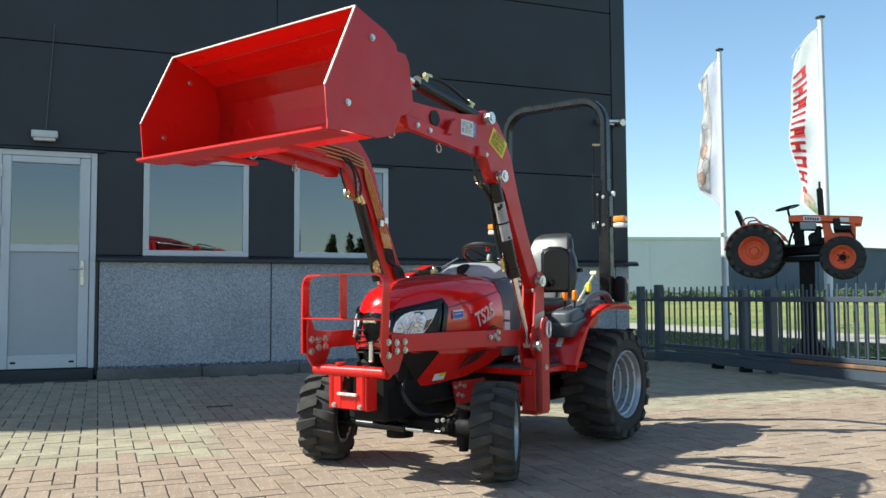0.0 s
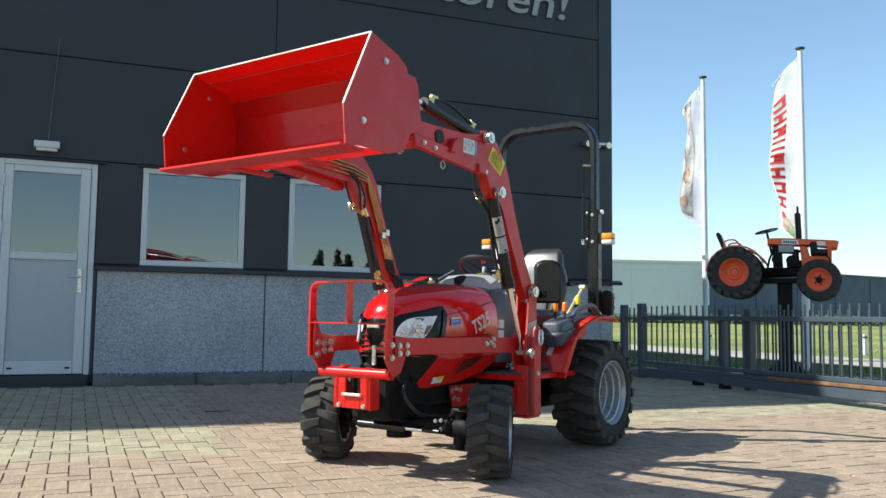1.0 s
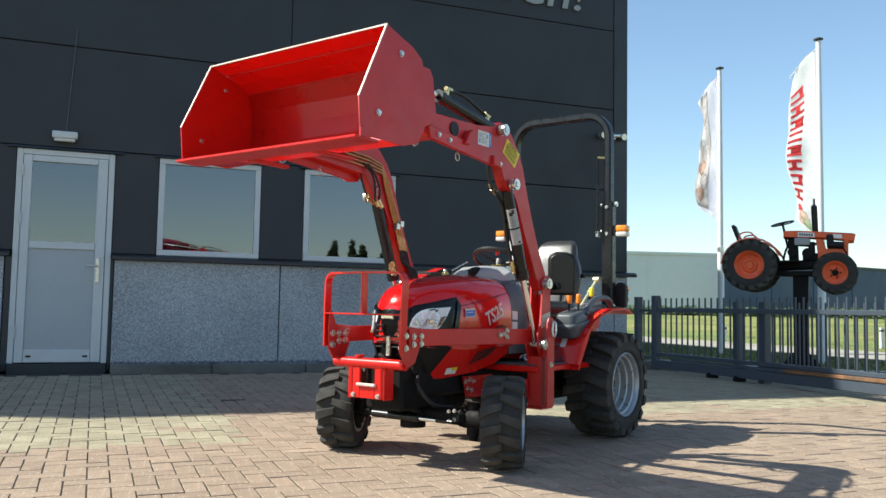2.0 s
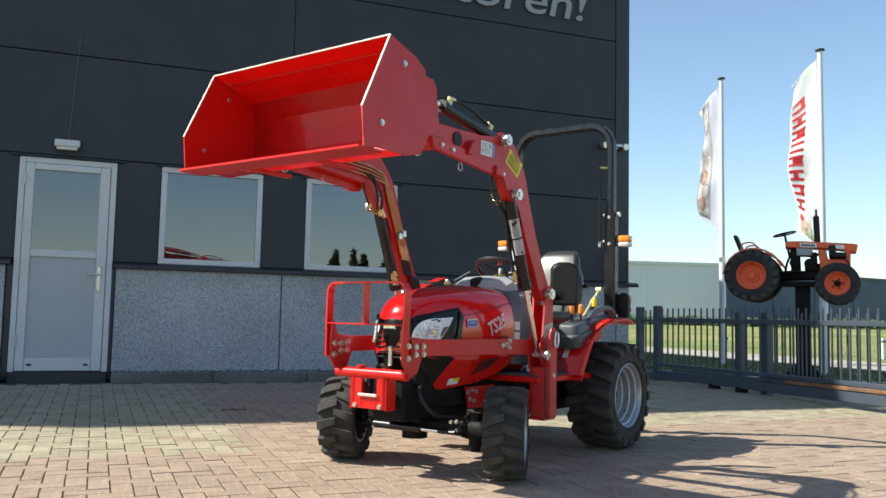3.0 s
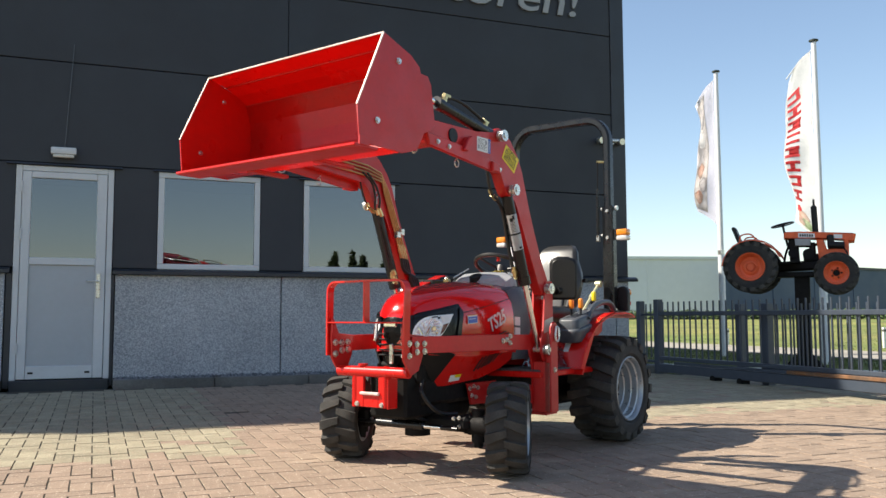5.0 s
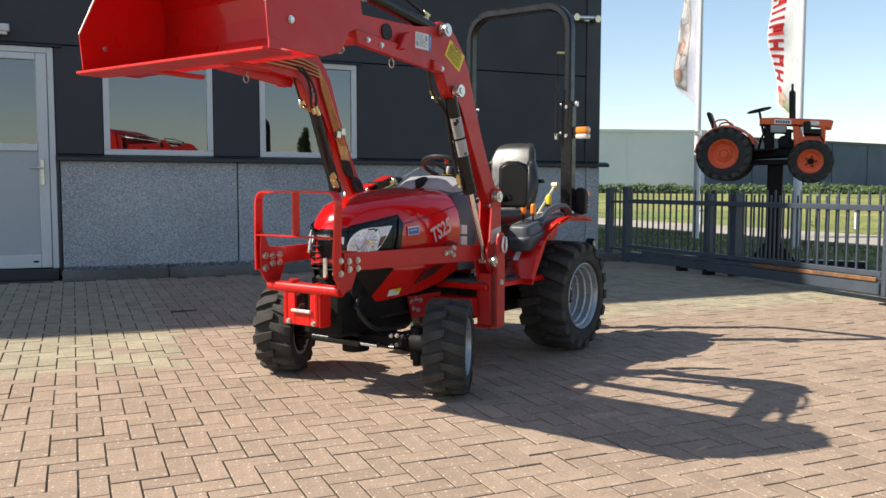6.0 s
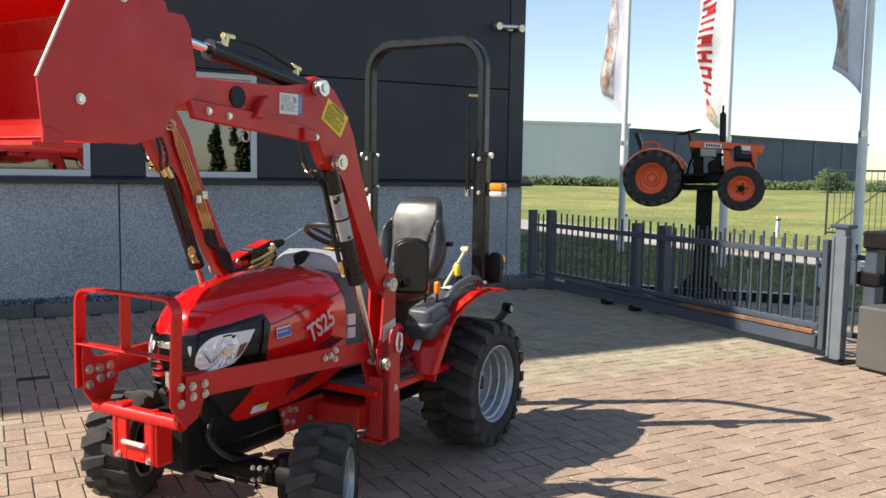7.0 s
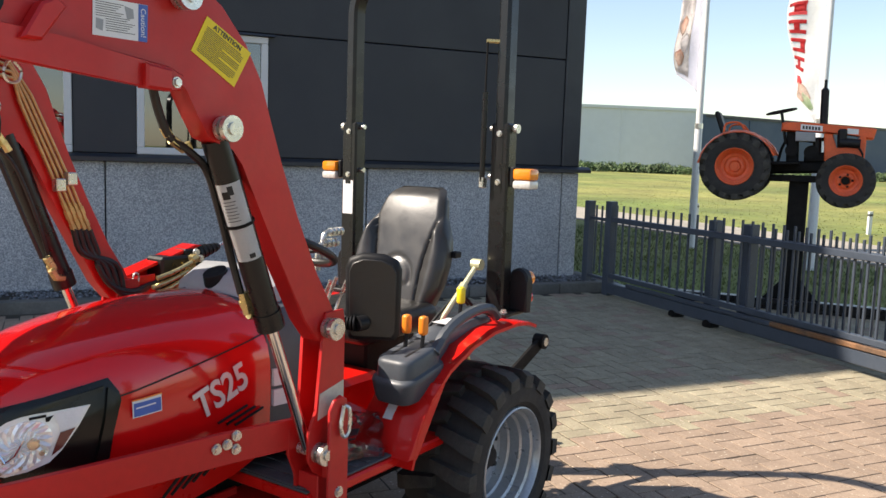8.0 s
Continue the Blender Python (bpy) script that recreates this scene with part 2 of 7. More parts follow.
FLAG_BLUE = cloth_mat("lilac flag print", (0.82, 0.82, 0.90))
FLAG_TAN = cloth_mat("tan flag print", (0.90, 0.88, 0.86), 0.12, 9.0, (0.80, 0.75, 0.72))
FLAG_ORANGE = cloth_mat("orange flag print", (0.84, 0.60, 0.50), 0.2, 9.0, (0.86, 0.76, 0.68))
FLAG_GREY = cloth_mat("grey flag print", (0.72, 0.69, 0.69), 0.2, 9.0, (0.84, 0.82, 0.82))
FLAG_GREEN = cloth_mat("leaf green flag print", (0.36, 0.50, 0.26), 0.2, 9.0, (0.78, 0.80, 0.66))
OLD_ORANGE = mat("faded orange paint", (0.82, 0.12, 0.022), 0.45, var=0.12, scale=6, second=(0.70, 0.10, 0.03), amount=0.4)
HALL_WHITE = mat("pale hall cladding", (0.66, 0.69, 0.70), 0.6, var=0.03, scale=0.2)
HALL_BLUE = mat("blue hall cladding", (0.045, 0.075, 0.13), 0.6, var=0.05, scale=0.2)
FENCE_GREEN = mat("dark green fence", (0.03, 0.04, 0.035), 0.5, var=0.1)
CLEAR_FILM = glass("plastic film", (0.90, 0.90, 0.90), 1.35, 0.15)


# ---- building blocks ----
def mesh_of(bm, name, material, smooth=0.0):
    bmesh.ops.recalc_face_normals(bm, faces=bm.faces[:])
    if smooth:
        for f in bm.faces:
            f.smooth = True
        for e in bm.edges:
            if len(e.link_faces) == 2 and e.calc_face_angle(0) > radians(smooth):
                e.smooth = False
    me = bpy.data.meshes.new(name)
    bm.to_mesh(me)
    bm.free()
    me.materials.append(material)
    return me


def part(name, bm, material, parent=None, label="", smooth=35.0, at=None):
    """Links a bmesh as one mesh object under a thing or under a part."""
    ob = new(name, mesh_of(bm, name, material, smooth))
    if parent:
        ob.parent = parent
    if at is not None:
        ob.matrix_basis = at
    if label:
        ob["label"] = label
    return ob


def shared(name, me, parent, at, label=""):
    ob = new(name, me)
    ob.parent = parent
    ob.matrix_basis = at
    if label:
        ob["label"] = label
    return ob


def thing(name, at, label, category, group="", kind=""):
    ob = new(name)
    ob.empty_display_size = 0.1
    ob.matrix_basis = at
    return tagged(ob, label, category, group, kind)


def box(bm, lo, hi, bevel=0.0, m=None, seg=1):
    r = bmesh.ops.create_cube(bm, size=1.0)
    s = [b - a for a, b in zip(lo, hi)]
    c = [(a + b) / 2 for a, b in zip(lo, hi)]
    vs = r["verts"]
    for v in vs:
        v.co = Vector((v.co.x * s[0] + c[0], v.co.y * s[1] + c[1], v.co.z * s[2] + c[2]))
    if m is not None:
        bmesh.ops.transform(bm, matrix=m, verts=vs)
    if bevel:
        es = list({e for v in vs for e in v.link_edges})
        bmesh.ops.bevel(bm, geom=es, offset=bevel, segments=seg, affect="EDGES", profile=0.5)
    return bm


def prism(bm, pts, a, b, axis="y", bevel=0.0, m=None):
    """Extrudes an outline from a to b along an axis. pts: (x, z) for y, (x, y) for z, (y, z) for x."""
    def put(p, k):
        return {"y": (p[0], k, p[1]), "z": (p[0], p[1], k), "x": (k, p[0], p[1])}[axis]
    A = [bm.verts.new(put(p, a)) for p in pts]
    B = [bm.verts.new(put(p, b)) for p in pts]
    n = len(pts)
    fs = [bm.faces.new(A), bm.faces.new(B[::-1])]
    for i in range(n):
        fs.append(bm.faces.new((A[i], B[i], B[(i + 1) % n], A[(i + 1) % n])))
    if m is not None:
        bmesh.ops.transform(bm, matrix=m, verts=A + B)
    if bevel:
        es = list({e for f in fs[:2] for e in f.edges})
        bmesh.ops.bevel(bm, geom=es, offset=bevel, segments=1, affect="EDGES", profile=0.5)
    return bm


def cyl(bm, p0, p1, r, seg=14, r2=None, caps=True):
    p0, p1 = Vector(p0), Vector(p1)
    d = p1 - p0
    q = d.to_track_quat("Z", "Y").to_matrix().to_4x4()
    m = Matrix.Translation((p0 + p1) / 2) @ q
    bmesh.ops.create_cone(bm, cap_ends=caps, segments=seg, radius1=r, radius2=r if r2 is None else r2, depth=d.length, matrix=m)
    return bm


def lathe(bm, profile, axis_point, axis="y", seg=32, caps=(True, True)):
    """profile: (offset along the axis, radius)."""
    c = Vector(axis_point)
    rings = []
    for k, r in profile:
        ring = []
        for i in range(seg):
            a = 2 * math.pi * i / seg
            u, v = r * math.cos(a), r * math.sin(a)
            ring.append(bm.verts.new(c + Vector({"y": (u, k, v), "z": (u, v, k), "x": (k, u, v)}[axis])))
        rings.append(ring)
    for A, B in zip(rings, rings[1:]):
        for i in range(seg):
            j = (i + 1) % seg
            bm.faces.new((A[i], A[j], B[j], B[i]))
    for ring, cap in zip((rings[0], rings[-1]), caps):
        if cap:
            bm.faces.new(ring)
    return bm


def smooth_path(pts, n=6):
    """A soft curve through the points."""
    P = [Vector(p) for p in pts]
    P = [P[0] * 2 - P[1]] + P + [P[-1] * 2 - P[-2]]
    out = []
    for i in range(1, len(P) - 2):
        for k in range(n):
            t = k / n
            a, b, c, d = P[i - 1:i + 3]
            out.append(0.5 * ((2 * b) + (c - a) * t + (2 * a - 5 * b + 4 * c - d) * t * t + (3 * b - 3 * c + d - a) * t ** 3))
    out.append(P[-2])
    return out


def sweep(bm, pts, section, up=(0, 0, 1), close=False):
    """Carries a section, a list of (side, up), along a path."""
    P = [Vector(p) for p in pts]
    n = len(P)
    rings = []
    ref = Vector(up)
    for i, p in enumerate(P):
        if close:
            t = (P[(i + 1) % n] - P[i - 1]).normalized()
        else:
            t = (P[min(i + 1, n - 1)] - P[max(i - 1, 0)]).normalized()
        s = t.cross(ref)
        if s.length < 1e-4:
            s = t.orthogonal()
        s.normalize()
        u = s.cross(t).normalized()
        k = 1.0
        if 0 < i < n - 1 or close:
            a, b = (P[i] - P[i - 1]).normalized(), (P[(i + 1) % n] - P[i]).normalized()
            k = 1 / max(0.5, math.cos(a.angle(b, 0) / 2))
        rings.append([bm.verts.new(p + s * x * k + u * y) for x, y in section])
    m = len(section)
    for i in range(n if close else n - 1):
        A, B = rings[i], rings[(i + 1) % n]
        for j in range(m):
            bm.faces.new((A[j], A[(j + 1) % m], B[(j + 1) % m], B[j]))
    if not close:
        bm.faces.new(rings[0])
        bm.faces.new(rings[-1][::-1])
    return bm


def round_section(r, seg=8):
    return [(r * math.cos(2 * math.pi * i / seg), r * math.sin(2 * math.pi * i / seg)) for i in range(seg)]


def flat_section(w, h, c=0.15):
    k = min(w, h) * c
    a, b = w / 2, h / 2
    return [(-a + k, -b), (a - k, -b), (a, -b + k), (a, b - k), (a - k, b), (-a + k, b), (-a, b - k), (-a, -b + k)]


def tube(bm, pts, r, seg=8, n=5, up=(0, 0, 1)):
    return sweep(bm, smooth_path(pts, n), round_section(r, seg), up)


def lettering(text, size, depth, name, material, parent, at, label="", shear=0.0, bold=0.0):
    c = bpy.data.curves.new(name, "FONT")
    c.body, c.size, c.extrude, c.shear, c.offset = text, size, depth, shear, bold
    c.align_x, c.align_y = "CENTER", "CENTER"
    c.resolution_u = 3
    tmp = bpy.data.objects.new("tmp", c)
    me = bpy.data.meshes.new_from_object(tmp)
    bpy.data.objects.remove(tmp)
    me.materials.clear()
    me.materials.append(material)
    ob = new(name, me)
    ob.parent = parent
    ob.matrix_basis = at
    if label:
        ob["label"] = label
    return ob


def bolt(bm, p, axis="y", r=0.012, h=0.012, side=1):
    d = {"x": Vector((1, 0, 0)), "y": Vector((0, 1, 0)), "z": Vector((0, 0, 1))}[axis] * side
    p = Vector(p)
    cyl(bm, p, p + d * h * 0.35, r * 1.35, 12)
    cyl(bm, p, p + d * h, r, 6)
    return bm


# ---- ground, yard, road ----
FALL, FOOT = 0.0105, 12.16


def yard_z(y):
    """Height of the yard, which falls gently away from the hall."""
    return 0.005 - FALL * (FOOT - y)


def field_z(x, y):
    """Height of the field: it follows the yard's fall and rises a little far out."""
    far = math.hypot(x - 8, y - 10)
    return -0.035 + max(-0.37, min(0.0, FALL * (y - FOOT))) + 0.55 * min(1.0, max(0.0, (far - 25.0) / 40.0))


bm = bmesh.new()
rings = [12.0, 25.0, 40.0, 65.0, 150.0, 400.0, 1600.0]
centre = bm.verts.new((8, 10, field_z(8, 10)))
prev = None
for R in rings:
    ring = []
    for i in range(64):
        x, y = 8 + R * math.cos(2 * math.pi * i / 64), 10 + R * math.sin(2 * math.pi * i / 64)
        ring.append(bm.verts.new((x, y, field_z(x, y))))
    for i in range(64):
        j = (i + 1) % 64
        bm.faces.new((centre, ring[i], ring[j]) if prev is None else (prev[i], ring[i], ring[j], prev[j]))
    prev = ring
ground = part("ground", bm, GRASS)
tagged(ground, "wide level field of mown green and straw-coloured grass", "grass", kind="structure")

bm = bmesh.new()
prism(bm, [(13.5, -60), (16.1, -60), (16.1, 34), (13.5, 34)], -0.08, -0.012, "z")
road = part("road", bm, ROAD)
tagged(road, "pale gravel farm road running past the grass verge", "road", kind="structure")

bm = bmesh.new()
prism(bm, [(-14, -9), (10.3, -9), (10.3, 10.6), (9.4, 11.6), (8.05, 11.9), (8.05, 12.3), (-14, 12.3)], -0.09, -0.0036, "z")
for v in bm.verts:
    v.co.z += yard_z(v.co.y)
paving = part("pavement", bm, SAND)
tagged(paving, "yard of brown concrete pavers laid in herringbone bond", "paving", kind="structure")

# ---- building ----
# TOP is out of view, raised until the roof's shadow ends rightly on the yard
WALL_Y, LEFT, RIGHT, TOP, BACK = 12.76, -9.0, 7.985, 10.55, 26.0
# unseen low rear part beyond BLOCK, added so sun reaches the flags
BLOCK, LOW = 14.75, 5.72
DOOR = (0.455, 1.415, 0.06, 2.345)
WINDOWS = ((1.880, 2.998, 1.262, 2.348), (3.512, 4.640, 1.262, 2.348))
wall = thing("wall_front", pose(0, 0, 0), "anthracite clad hall front above a pebbled concrete plinth", "wall", kind="structure")


def panel(parent, x0, x1, z0, z1, y0=WALL_Y + 0.02, y1=WALL_Y + 0.14, material=CLADDING, name="panel", bevel=0.006):
    bm = bmesh.new()
    box(bm, (x0 + 0.003, y0, z0 + 0.004), (x1 - 0.003, y1, z1 - 0.004), bevel)
    return part(name, bm, material, parent)


ROWS_Z = [1.262, 2.38, 3.50, 4.61, 5.72, 6.83, 7.94, 9.05, 10.16, TOP]
for x0, x1 in ((LEFT, DOOR[0]), (DOOR[1], WINDOWS[0][0]), (WINDOWS[0][1], WINDOWS[1][0]), (WINDOWS[1][1], RIGHT - 0.21)):
    panel(wall, x0, x1, ROWS_Z[0], ROWS_Z[1])
for z0, z1 in zip(ROWS_Z[1:], ROWS_Z[2:]):
    panel(wall, LEFT, 3.307, z0, z1)
    panel(wall, 3.307, RIGHT - 0.21, z0, z1)
# structural leaf behind the cladding, with the openings through it
bm = bmesh.new()
for x0, x1, z0, z1 in ((LEFT, DOOR[0], 0.0, TOP), (DOOR[0], DOOR[1], DOOR[3], TOP), (DOOR[1], WINDOWS[0][0], 0.0, TOP), (WINDOWS[0][0], WINDOWS[0][1], 0.0, WINDOWS[0][2]),
                       (WINDOWS[0][0], WINDOWS[0][1], WINDOWS[0][3], TOP), (WINDOWS[0][1], WINDOWS[1][0], 0.0, TOP), (WINDOWS[1][0], WINDOWS[1][1], 0.0, WINDOWS[1][2]),
                       (WINDOWS[1][0], WINDOWS[1][1], WINDOWS[1][3], TOP), (WINDOWS[1][1], RIGHT - 0.02, 0.0, TOP)):
    box(bm, (x0, WALL_Y + 0.143, z0), (x1, WALL_Y + 0.30, z1))
part("inner_leaf", bm, TRIM, wall)
bm = bmesh.new()
box(bm, (RIGHT - 0.207, WALL_Y + 0.006, 1.262), (RIGHT + 0.006, WALL_Y + 0.16, TOP), 0.008)
part("corner_trim", bm, TRIM, wall)
bm = bmesh.new()
box(bm, (LEFT, WALL_Y - 0.01, TOP + 0.003), (RIGHT + 0.02, WALL_Y + 0.34, TOP + 0.09), 0.008)
part("coping", bm, TRIM, wall)
# plinth panels and sill caps
for x0, x1 in ((LEFT, -3.6), (-3.6, 0.39), (1.45, 3.252), (3.252, 5.6), (5.6, RIGHT - 0.21), (RIGHT - 0.21, RIGHT)):
    bm = bmesh.new()
    box(bm, (x0 + 0.006, WALL_Y - 0.015, -0.02), (x1 - 0.006, WALL_Y + 0.14, 1.195), 0.008)
    part("plinth_panel", bm, PEBBLE, wall, "grey exposed-aggregate concrete")
for x0, x1 in ((LEFT, 0.43), (1.43, RIGHT + 0.11)):
    bm = bmesh.new()
    prism(bm, [(WALL_Y - 0.075, 1.198), (WALL_Y + 0.018, 1.198), (WALL_Y + 0.018, 1.262), (WALL_Y - 0.03, 1.258), (WALL_Y - 0.075, 1.232)], x0, x1, "x", 0.003)
    part("sill_cap", bm, TRIM, wall)
# dark reveals beside the plinth opening at the door
for x0, x1 in ((0.395, 0.452), (1.418, 1.447)):
    bm = bmesh.new()
    box(bm, (x0, WALL_Y + 0.0, 0.0), (x1, WALL_Y + 0.14, 1.195), 0.004)
    part("reveal", bm, TRIM, wall)
# flashing over the openings
for x0, x1 in ((0.36, 1.50), (1.82, 3.06), (3.45, 4.70)):
    bm = bmesh.new()
    prism(bm, [(WALL_Y - 0.03, 2.352), (WALL_Y + 0.019, 2.352), (WALL_Y + 0.019, 2.378), (WALL_Y - 0.02, 2.372)], x0, x1, "x", 0.002)
    part("flashing", bm, TRIM, wall)

side = thing("wall_side", pose(0, 0, 0), "anthracite clad side wall of the hall", "wall", kind="structure")
for z0, z1 in zip(ROWS_Z, ROWS_Z[1:]):
    bm = bmesh.new()
    box(bm, (RIGHT - 0.12, WALL_Y + 0.165, z0 + 0.004), (RIGHT, BACK if z1 <= LOW else BLOCK, z1 - 0.004), 0.006)
    part("panel", bm, CLADDING, side)
bm = bmesh.new()
box(bm, (RIGHT - 0.12, WALL_Y + 0.165, -0.02), (RIGHT, BACK, 1.195), 0.006)
part("plinth_panel", bm, PEBBLE, side, "grey exposed-aggregate concrete")
bm = bmesh.new()
box(bm, (RIGHT - 0.12, WALL_Y + 0.165, 1.198), (RIGHT + 0.11, BACK, 1.258), 0.004)
part("sill_cap", bm, TRIM, side)

bm = bmesh.new()
box(bm, (LEFT - 0.2, WALL_Y + 0.31, 0), (LEFT - 0.01, BLOCK, TOP))
box(bm, (LEFT - 0.2, BLOCK, 0), (LEFT - 0.01, BACK, LOW))
tagged(part("wall_left", bm, CLADDING), "far side wall of the dark hall", "wall", kind="structure")
bm = bmesh.new()
box(bm, (LEFT - 0.2, BACK + 0.01, 0), (RIGHT, BACK + 0.2, LOW))
box(bm, (LEFT - 0.005, BLOCK - 0.15, LOW + 0.13), (RIGHT - 0.125, BLOCK - 0.01, TOP))
tagged(part("wall_back", bm, CLADDING), "unseen back walls of the dark hall, stepped for its shadow", "wall", kind="structure")
# roof levels are never seen; they only shape the hall's shadow
bm = bmesh.new()
box(bm, (LEFT - 0.2, WALL_Y + 0.345, TOP + 0.004), (RIGHT + 0.02, BLOCK + 0.02, TOP + 0.12))
box(bm, (LEFT - 0.2, BLOCK + 0.01, LOW + 0.004), (RIGHT + 0.02, BACK + 0.2, LOW + 0.12))
tagged(part("roof", bm, TRIM), "flat dark hall roof, unseen, stepped to shape its shadow", "roof", kind="structure")
bm = bmesh.new()
box(bm, (LEFT, 17.0, 0), (RIGHT - 0.14, 17.12, 3.0))
tagged(part("wall_inner", bm, ROOM), "dim inner wall behind the office windows", "wall", kind="structure")
bm = bmesh.new()
box(bm, (LEFT, WALL_Y + 0.31, -0.05), (RIGHT - 0.14, 16.99, 0.012))
tagged(part("floor", bm, ROOM), "dim office floor behind the windows", "floor", kind="structure")
bm = bmesh.new()
box(bm, (LEFT, WALL_Y + 0.31, 2.75), (RIGHT - 0.14, 16.99, 2.82))
tagged(part("ceiling", bm, ROOM), "dim office ceiling behind the windows", "ceiling", kind="structure")


def window(name, x0, x1, z0, z1):
    w = thing(name, pose(x0, WALL_Y, z0), "white-grey aluminium window with one reflecting fixed pane", "window", kind="structure")
    W, H, t = x1 - x0, z1 - z0, 0.062
    for n, lo, hi in (("frame_bottom", (0, 0.0, 0), (W, 0.07, t)), ("frame_top", (0, 0.0, H - t), (W, 0.07, H)),
                      ("frame_side", (0, 0.0, t), (t, 0.07, H - t)), ("frame_side", (W - t, 0.0, t), (W, 0.07, H - t))):
        bm = bmesh.new()
        box(bm, lo, hi, 0.006)
        part(n, bm, FRAME, w)
    bm = bmesh.new()
    box(bm, (t - 0.01, 0.032, t - 0.01), (W - t + 0.01, 0.040, H - t + 0.01))
    p = part("pane", bm, GLASS, w, "reflecting double glazing", smooth=0)
    p.visible_shadow = False
    bm = bmesh.new()
    box(bm, (-0.02, 0.075, -0.02), (W + 0.02, 0.14, 0.02), 0.003)
    part("sill", bm, TRIM, w)
    return w


for k, v in enumerate(WINDOWS):
    window("window_%d" % (k + 1), *v)

door = thing("door_1", pose(DOOR[0], WALL_Y, DOOR[2]), "light grey aluminium door, glazed above and panelled below, closed", "door", kind="structure")
W, H = DOOR[1] - DOOR[0], DOOR[3] - DOOR[2]
for n, lo, hi in (("frame_side", (0, 0, 0.02), (0.06, 0.08, H)), ("frame_side", (W - 0.06, 0, 0.02), (W, 0.08, H)), ("frame_top", (0.06, 0, H - 0.06), (W - 0.06, 0.08, H)),
                  ("threshold", (0, -0.03, -0.10), (W, 0.12, 0.02))):
    bm = bmesh.new()
    box(bm, lo, hi, 0.006)
    part(n, bm, FRAME if n != "threshold" else TRIM, door)
leaf = ((0.064, 0.150, 0.03, H - 0.064), (W - 0.165, W - 0.064, 0.03, H - 0.064), (0.150, W - 0.165, H - 0.132, H - 0.064), (0.150, W - 0.165, 1.228, 1.305), (0.150, W - 0.165, 0.03, 0.165))
for x0, x1, z0, z1 in leaf:
    bm = bmesh.new()
    box(bm, (x0 + 0.001, -0.008, z0), (x1 - 0.001, 0.055, z1), 0.006)
    part("stile" if x1 - x0 < 0.2 else "rail", bm, FRAME, door)
bm = bmesh.new()
box(bm, (0.149, 0.012, 0.163), (W - 0.164, 0.045, 1.230), 0.003)
part("lower_panel", bm, DOOR_PANEL, door, "plain mid-grey infill panel")
bm = bmesh.new()
box(bm, (0.147, 0.022, 1.303), (W - 0.162, 0.030, H - 0.130))
part("pane", bm, GLASS, door, "reflecting glass", smooth=0).visible_shadow = False
bm = bmesh.new()
box(bm, (W - 0.150, -0.020, 0.88), (W - 0.110, -0.009, 1.145), 0.004)
cyl(bm, (W - 0.130, -0.019, 0.95), (W - 0.130, -0.024, 0.95), 0.009)
handle = part("handle_plate", bm, ZINC, door)
bm = bmesh.new()
cyl(bm, (W - 0.130, -0.02, 1.058), (W - 0.130, -0.07, 1.058), 0.011)
cyl(bm, (W - 0.123, -0.07, 1.058), (W - 0.250, -0.07, 1.058), 0.010)
part("handle", bm, ZINC, door, "brushed steel lever handle")
for z in (0.35, 1.55, 2.05):
    bm = bmesh.new()
    cyl(bm, (0.062, -0.018, z - 0.06), (0.062, -0.018, z + 0.06), 0.012, 10)
    part("hinge", bm, FRAME, door)
for x in (0.20, W - 0.215):
    bm = bmesh.new()
    box(bm, (x - 0.025, -0.014, 0.085), (x + 0.025, -0.007, 0.105), 0.002)
    part("drain_cap", bm, BLACK, door)

# lamp over the door and its cable
dl = thing("wall_lamp", pose(0.905, WALL_Y + 0.02, 2.492), "small white bulkhead lamp on the wall above the door", "lamp")
bm = bmesh.new()
box(bm, (-0.125, -0.09, -0.02), (0.125, 0.0, 0.055), 0.012, seg=2)
part("housing", bm, FRAME, dl)
bm = bmesh.new()
box(bm, (-0.105, -0.082, -0.055), (0.105, -0.012, -0.018), 0.014, seg=2)
part("diffuser", bm, CLEAR, dl)
bm = bmesh.new()
tube(bm, [(0.912, WALL_Y + 0.012, 2.547), (0.942, WALL_Y + 0.010, 3.1), (0.975, WALL_Y + 0.012, 3.70)], 0.006, 6)
tagged(part("lamp_cable", bm, GREY_PLASTIC), "thin grey cable running up the wall from the lamp", "cable")

# small camera bracket near the corner
sc = thing("wall_bracket", pose(7.72, WALL_Y + 0.006, 3.11), "small grey outdoor socket bracket on the wall near the corner", "bracket")
bm = bmesh.new()
cyl(bm, (-0.16, -0.06, 0.0), (0.14, -0.06, 0.02), 0.03, 10)
box(bm, (-0.03, -0.06, -0.035), (0.05, 0.0, 0.03), 0.006)
part("arm", bm, ZINC, sc)
for x in (-0.17, 0.15):
    bm = bmesh.new()
    cyl(bm, (x, -0.11, 0.0), (x, -0.02, 0.01), 0.045, 12)
    part("head", bm, ZINC, sc)

# lettering on the wall
sign = thing("wall_lettering", pose(5.56, WALL_Y - 0.004, 4.99, 90, 0, 0), "pale grey raised handwritten lettering on the dark wall", "sign")
lettering("Tractoren!", 0.66, 0.012, "letters", LIGHT_PLASTIC, sign, Matrix.Diagonal((1.18, 0.9, 1, 1)), shear=0.16, bold=0.004)

